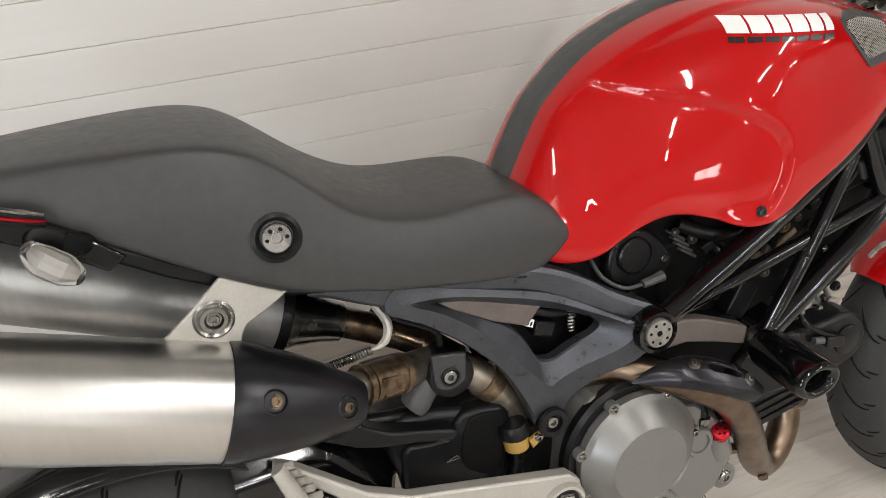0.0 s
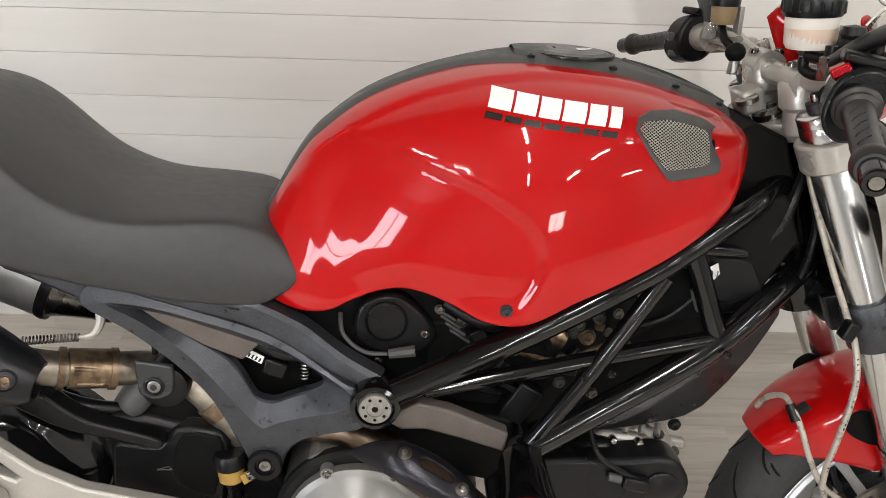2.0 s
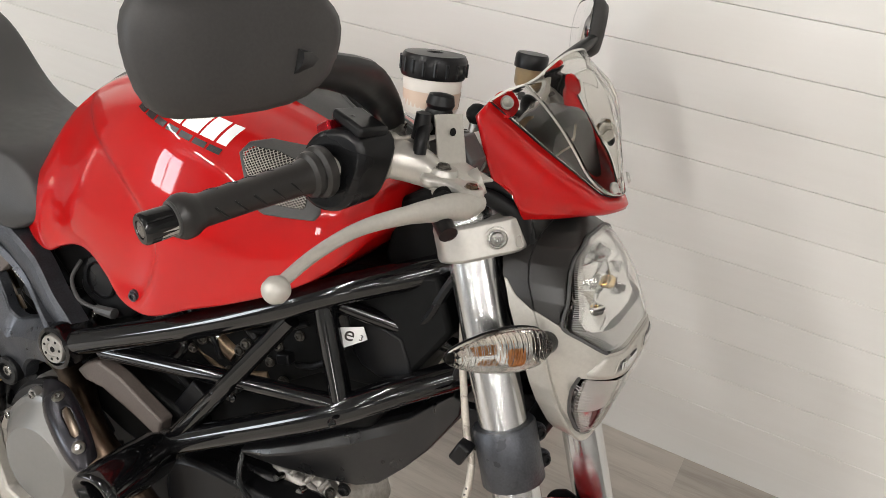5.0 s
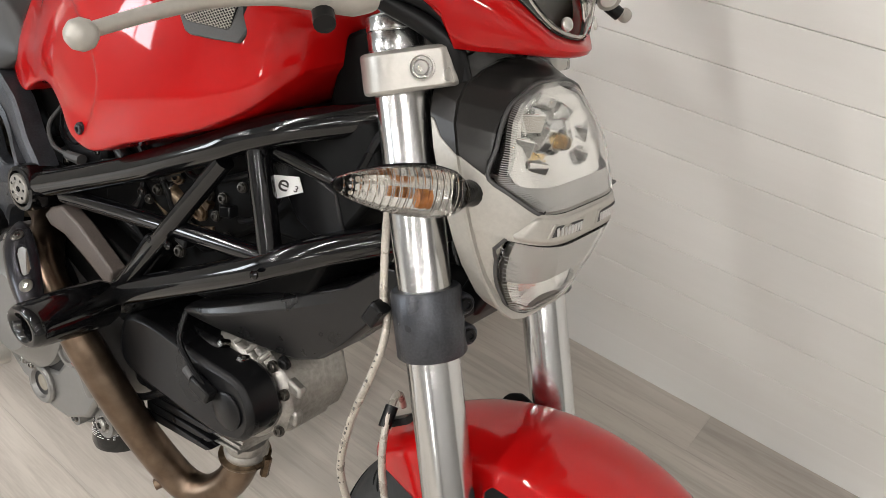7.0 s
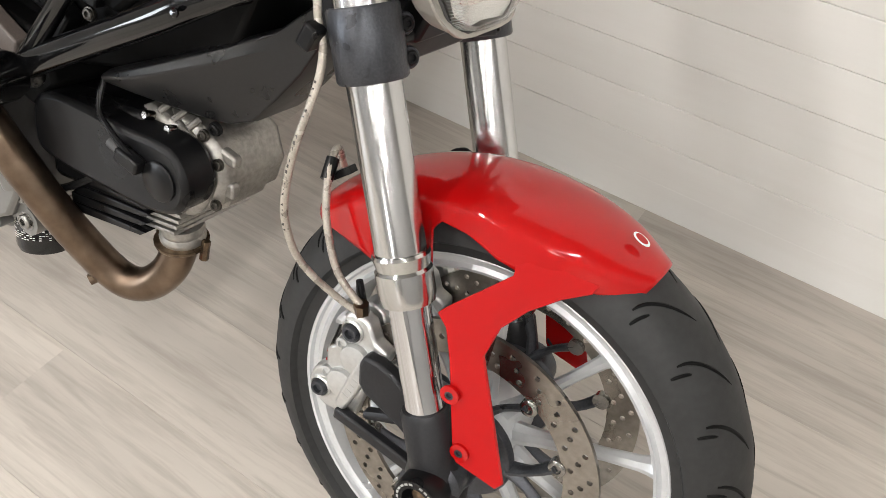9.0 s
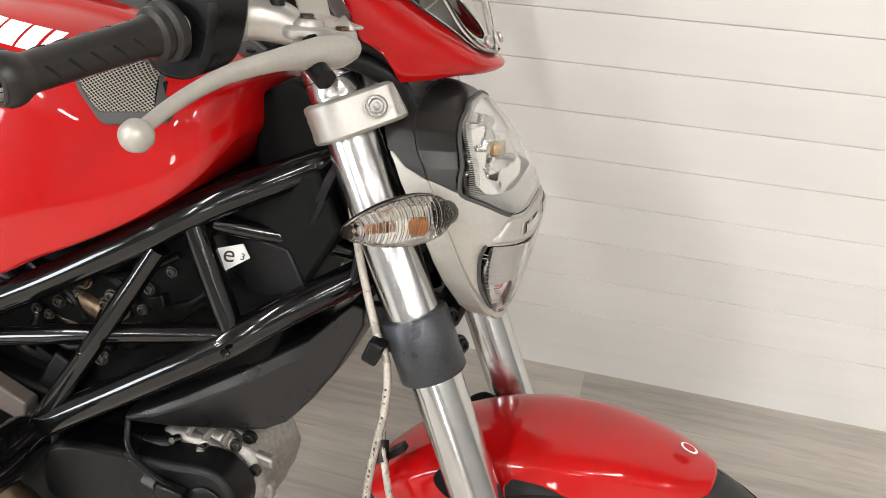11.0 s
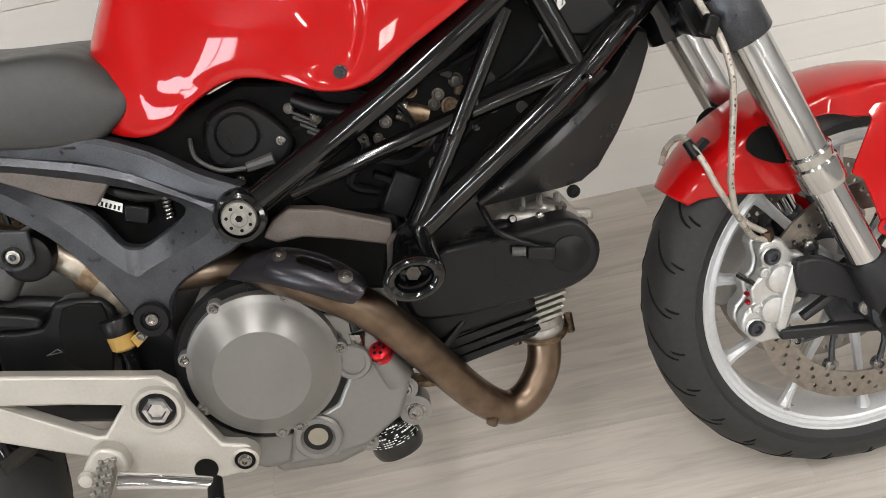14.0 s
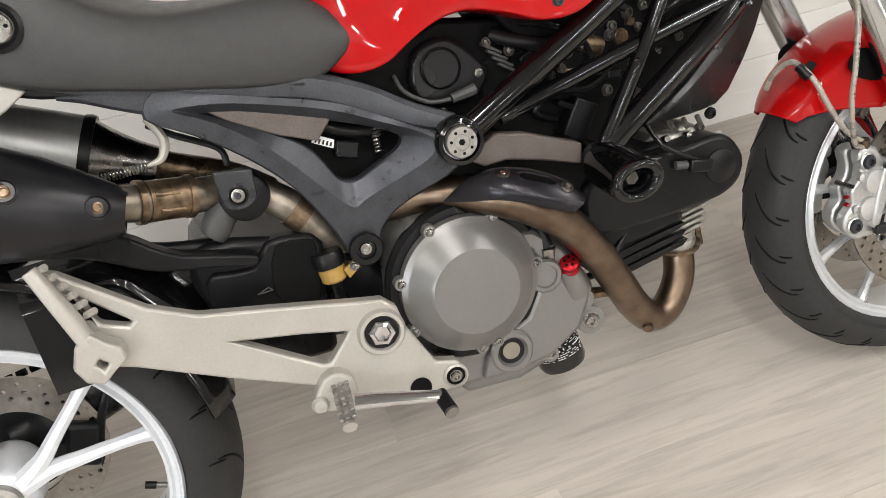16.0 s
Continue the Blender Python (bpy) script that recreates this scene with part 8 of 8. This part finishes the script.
# black dot on the plate for the shade of its hole
part("plate_hole_dot", lathe([(0, 0), (0.0035, 0), (0.0035, 0.0006), (0, 0.0006)], (TL + TR) / 2 + DN * 0.35 + Vector((0.0026, -0.0012, 0)), (0.93, -0.36, 0.2), 12), BLACK_DEEP, plate)
bolt((1.1945, -0.1915, 1.018), (0, 0, 1), 0.0055, plate, DULL_STEEL)
part("reservoir_elbow", tube([(1.137, -0.112, 1.034), (1.146, -0.135, 1.034), (1.160, -0.165, 1.040), (1.170, -0.188, 1.046), (1.173, -0.198, 1.038), (1.174, -0.199, 1.026)], 0.0058, 12, 5), BLACK_MATT, bike, "black rubber fluid hose")
part("switch_boot", lathe([(0, 0), (0.012, 0), (0.013, 0.006), (0.011, 0.010), (0.013, 0.014), (0.011, 0.022), (0, 0.024)], (1.163, -0.150, 1.046), (0, 0, 1), 18), BLACK_MATT, bike)
part("reservoir_bolt", tube([(1.150, -0.142, 1.030), (1.150, -0.142, 1.048)], 0.009, 14, 1), BLACK_MATT, bike)
part("reservoir_hose", tube([(1.136, -0.110, 1.032), (1.136, -0.112, 1.020), (1.142, -0.13, 1.016), (1.158, -0.16, 1.022)], 0.006, 10, 5), BLACK_MATT, bike)
res2 = part("clutch_reservoir", lathe([(0, 0), (0.013, 0), (0.0165, 0.005), (0.0175, 0.026), (0, 0.026)], (1.136, 0.140, 1.040), (0, 0, 1), 28), RES_BROWN, bike, "small brown-stained clutch fluid reservoir with black lid")
part("reservoir_lid", lathe([(0, 0), (0.0195, 0), (0.020, 0.003), (0.020, 0.014), (0.018, 0.017), (0, 0.017)], (1.136, 0.140, 1.064), (0, 0, 1), 28), BLACK_MATT, res2)
part("reservoir_arm", block((1.158, 0.142, 1.036), (0.006, 0.02, 0.055)), CLAMP, bike, bevel=0.001)
part("reservoir_hose", tube([(1.138, 0.150, 1.040), (1.140, 0.135, 1.020), (1.155, 0.120, 1.008), (1.16, 0.15, 1.012)], 0.006, 10, 5), BLACK_MATT, bike)
mount = part("phone_ball_stem", lathe([(0, 0), (0.009, 0), (0.008, 0.006), (0.006, 0.020), (0, 0.020)], (1.121, 0.040, 0.990), (-0.05, 0, 1), 16), STEEL, bike)
part("ball_mount", lathe([(0, -0.0125), (0.007, -0.0105), (0.0115, -0.005), (0.0128, 0), (0.0115, 0.005), (0.007, 0.0105), (0, 0.0125)], (1.120, 0.041, 1.016), (0, 0, 1), 24), BLACK_DEEP, bike, "black rubber ball mount")
part("yoke_block", block((1.136, 0.020, 0.962), (0.030, 0.045, 0.030), (0, -15, 0)), CLAMP, bike, bevel=0.005)
part("lock_barrel", lathe([(0, 0), (0.014, 0), (0.014, 0.006), (0.011, 0.008), (0, 0.007)], (1.128, 0.0, 0.962), (-0.38, 0, 0.915), 20), STEEL, bike)
part("loom_sleeve", tube([(1.150, -0.145, 1.000), (1.185, -0.120, 0.985), (1.215, -0.098, 0.972), (1.236, -0.085, 0.955), (1.242, -0.075, 0.915), (1.238, -0.07, 0.87)], 0.0095, 12, 5), BLACK_MATT, bike, "black cable sleeve")
part("loom_sleeve", tube([(1.160, -0.150, 0.995), (1.200, -0.118, 0.995), (1.228, -0.090, 0.978), (1.248, -0.078, 0.935)], 0.006, 10, 5), BLACK_MATT, bike)

# ---- brake hoses ----
HOSE_WAY = [(1.190, -0.060, 0.960), (1.180, -0.075, 0.905), (1.195, -0.088, 0.850), (1.214, -0.106, 0.790), (1.237, -0.122, 0.730), (1.247, -0.124, 0.7095), (1.2527, -0.132, 0.684), (1.253, -0.143, 0.6555), (1.249, -0.149, 0.626), (1.2445, -0.150, 0.5945), (1.2412, -0.148, 0.561), (1.2407, -0.142, 0.532), (1.2482, -0.130, 0.493), (1.2635, -0.114, 0.4635), (1.286, -0.092, 0.434), (1.306, -0.085, 0.424)]
hose = part("brake_hose", tube(HOSE_WAY, 0.0040, 10, 5), HOSE, bike, "clear-coated braided front brake hose")
for k in range(26):
    z = 0.680 - 0.0062 * k
    x, y = (float(np.interp(z, [p[2] for p in HOSE_WAY][::-1], [p[c] for p in HOSE_WAY][::-1])) for c in (0, 1))
    if k % 4 != 3:
        part("print_bar", block((x, y - 0.0038, z), (0.0020, 0.0008, 0.0034)), BLACK_PRINT, hose)
part("brake_hose", tube([(1.307, -0.083, 0.432), (1.274, -0.086, 0.460), (1.250, -0.082, 0.505), (1.238, -0.074, 0.540), (1.229, -0.060, 0.562), (1.222, -0.042, 0.572), (1.212, -0.018, 0.556), (1.208, 0.0, 0.53)], 0.0042, 10, 5), HOSE, bike, "second braided brake hose over the mudguard")
clip = part("hose_clip", tube([(1.232, -0.068, 0.548), (1.2265, -0.053, 0.566)], 0.0072, 12, 1), BLACK_MATT, bike, "black hose clip on the mudguard")
part("clip_tab", block((1.242, -0.052, 0.556), (0.026, 0.012, 0.008), (0, -40, 0)), BLACK_MATT, clip)
part("hose_guide", block((1.238, -0.130, 0.716), (0.016, 0.018, 0.024), (0, 22, 0)), BLACK_MATT, bike, "black hose guide on the clamp", bevel=0.003)
part("clamp_fin", prism(outline([(1.215, 0.745), (1.245, 0.75), (1.25, 0.70), (1.235, 0.70)]), -0.10, -0.085), BLACK_MATT, bike, bevel=0.002)


# ---- boards of the wall and planks of the floor ----
def bevelled_board(name, length, width, depth, gap, c=0.0022):
    bm = bmesh.new()
    a, b = length / 2, width / 2 - gap / 2
    prof = [(-b, -depth), (-b, -c), (-b + c, 0), (b - c, 0), (b, -c), (b, -depth)]
    rings = [[(x, p[0], p[1]) for p in prof] for x in (-a + gap / 2, a - gap / 2)]
    loft(bm, rings)
    bmesh.ops.recalc_face_normals(bm, faces=bm.faces[:])
    me = bpy.data.meshes.new(name)
    bm.to_mesh(me)
    bm.free()
    return me


PITCH, FIRST = 0.0886, -0.017
board_mesh = bevelled_board("wall_board", ROOM_X1 - ROOM_X0, PITCH, 0.012, 0.0012, 0.0010)
board_mesh.materials.append(WALL_BOARD)
for i in range(int(ROOM_H / PITCH) + 1):
    z = FIRST + PITCH * (i + 0.5)
    if z + PITCH / 2 > ROOM_H:
        break
    ob = new("wall_board", board_mesh)
    ob.parent = wall_north
    ob.matrix_world = Matrix.Translation(((ROOM_X0 + ROOM_X1) / 2, WALL_Y, max(z, 0.03))) @ Matrix.Rotation(radians(90), 4, "X")

PLANK_W, PLANK_L = 0.192, 1.38
plank_mesh = bevelled_board("plank", PLANK_L, PLANK_W, 0.006, 0.0002, 0.0005)
plank_mesh.materials.append(FLOOR_BOARD)
row = 0
y = WALL_Y - 0.108 + PLANK_W / 2
while y > ROOM_Y0 + PLANK_W / 2:
    x = 1.25 + (0 if row % 2 == 0 else 0.52 + 0.11 * (row % 3)) - 4 * PLANK_L + PLANK_L / 2
    while x < ROOM_X1 + PLANK_L:
        lo, hi = max(x - PLANK_L / 2, ROOM_X0), min(x + PLANK_L / 2, ROOM_X1)
        if hi - lo > 0.05:
            ob = new("plank", plank_mesh)
            ob.parent = floor
            ob.matrix_world = Matrix.Translation(((lo + hi) / 2, y, 0)) @ Matrix.Rotation(radians(180 if (row + int(x * 7)) % 2 else 0), 4, "Z") @ Matrix.Diagonal(((hi - lo) / PLANK_L, 1, 1, 1))
        x += PLANK_L
    y -= PLANK_W
    row += 1
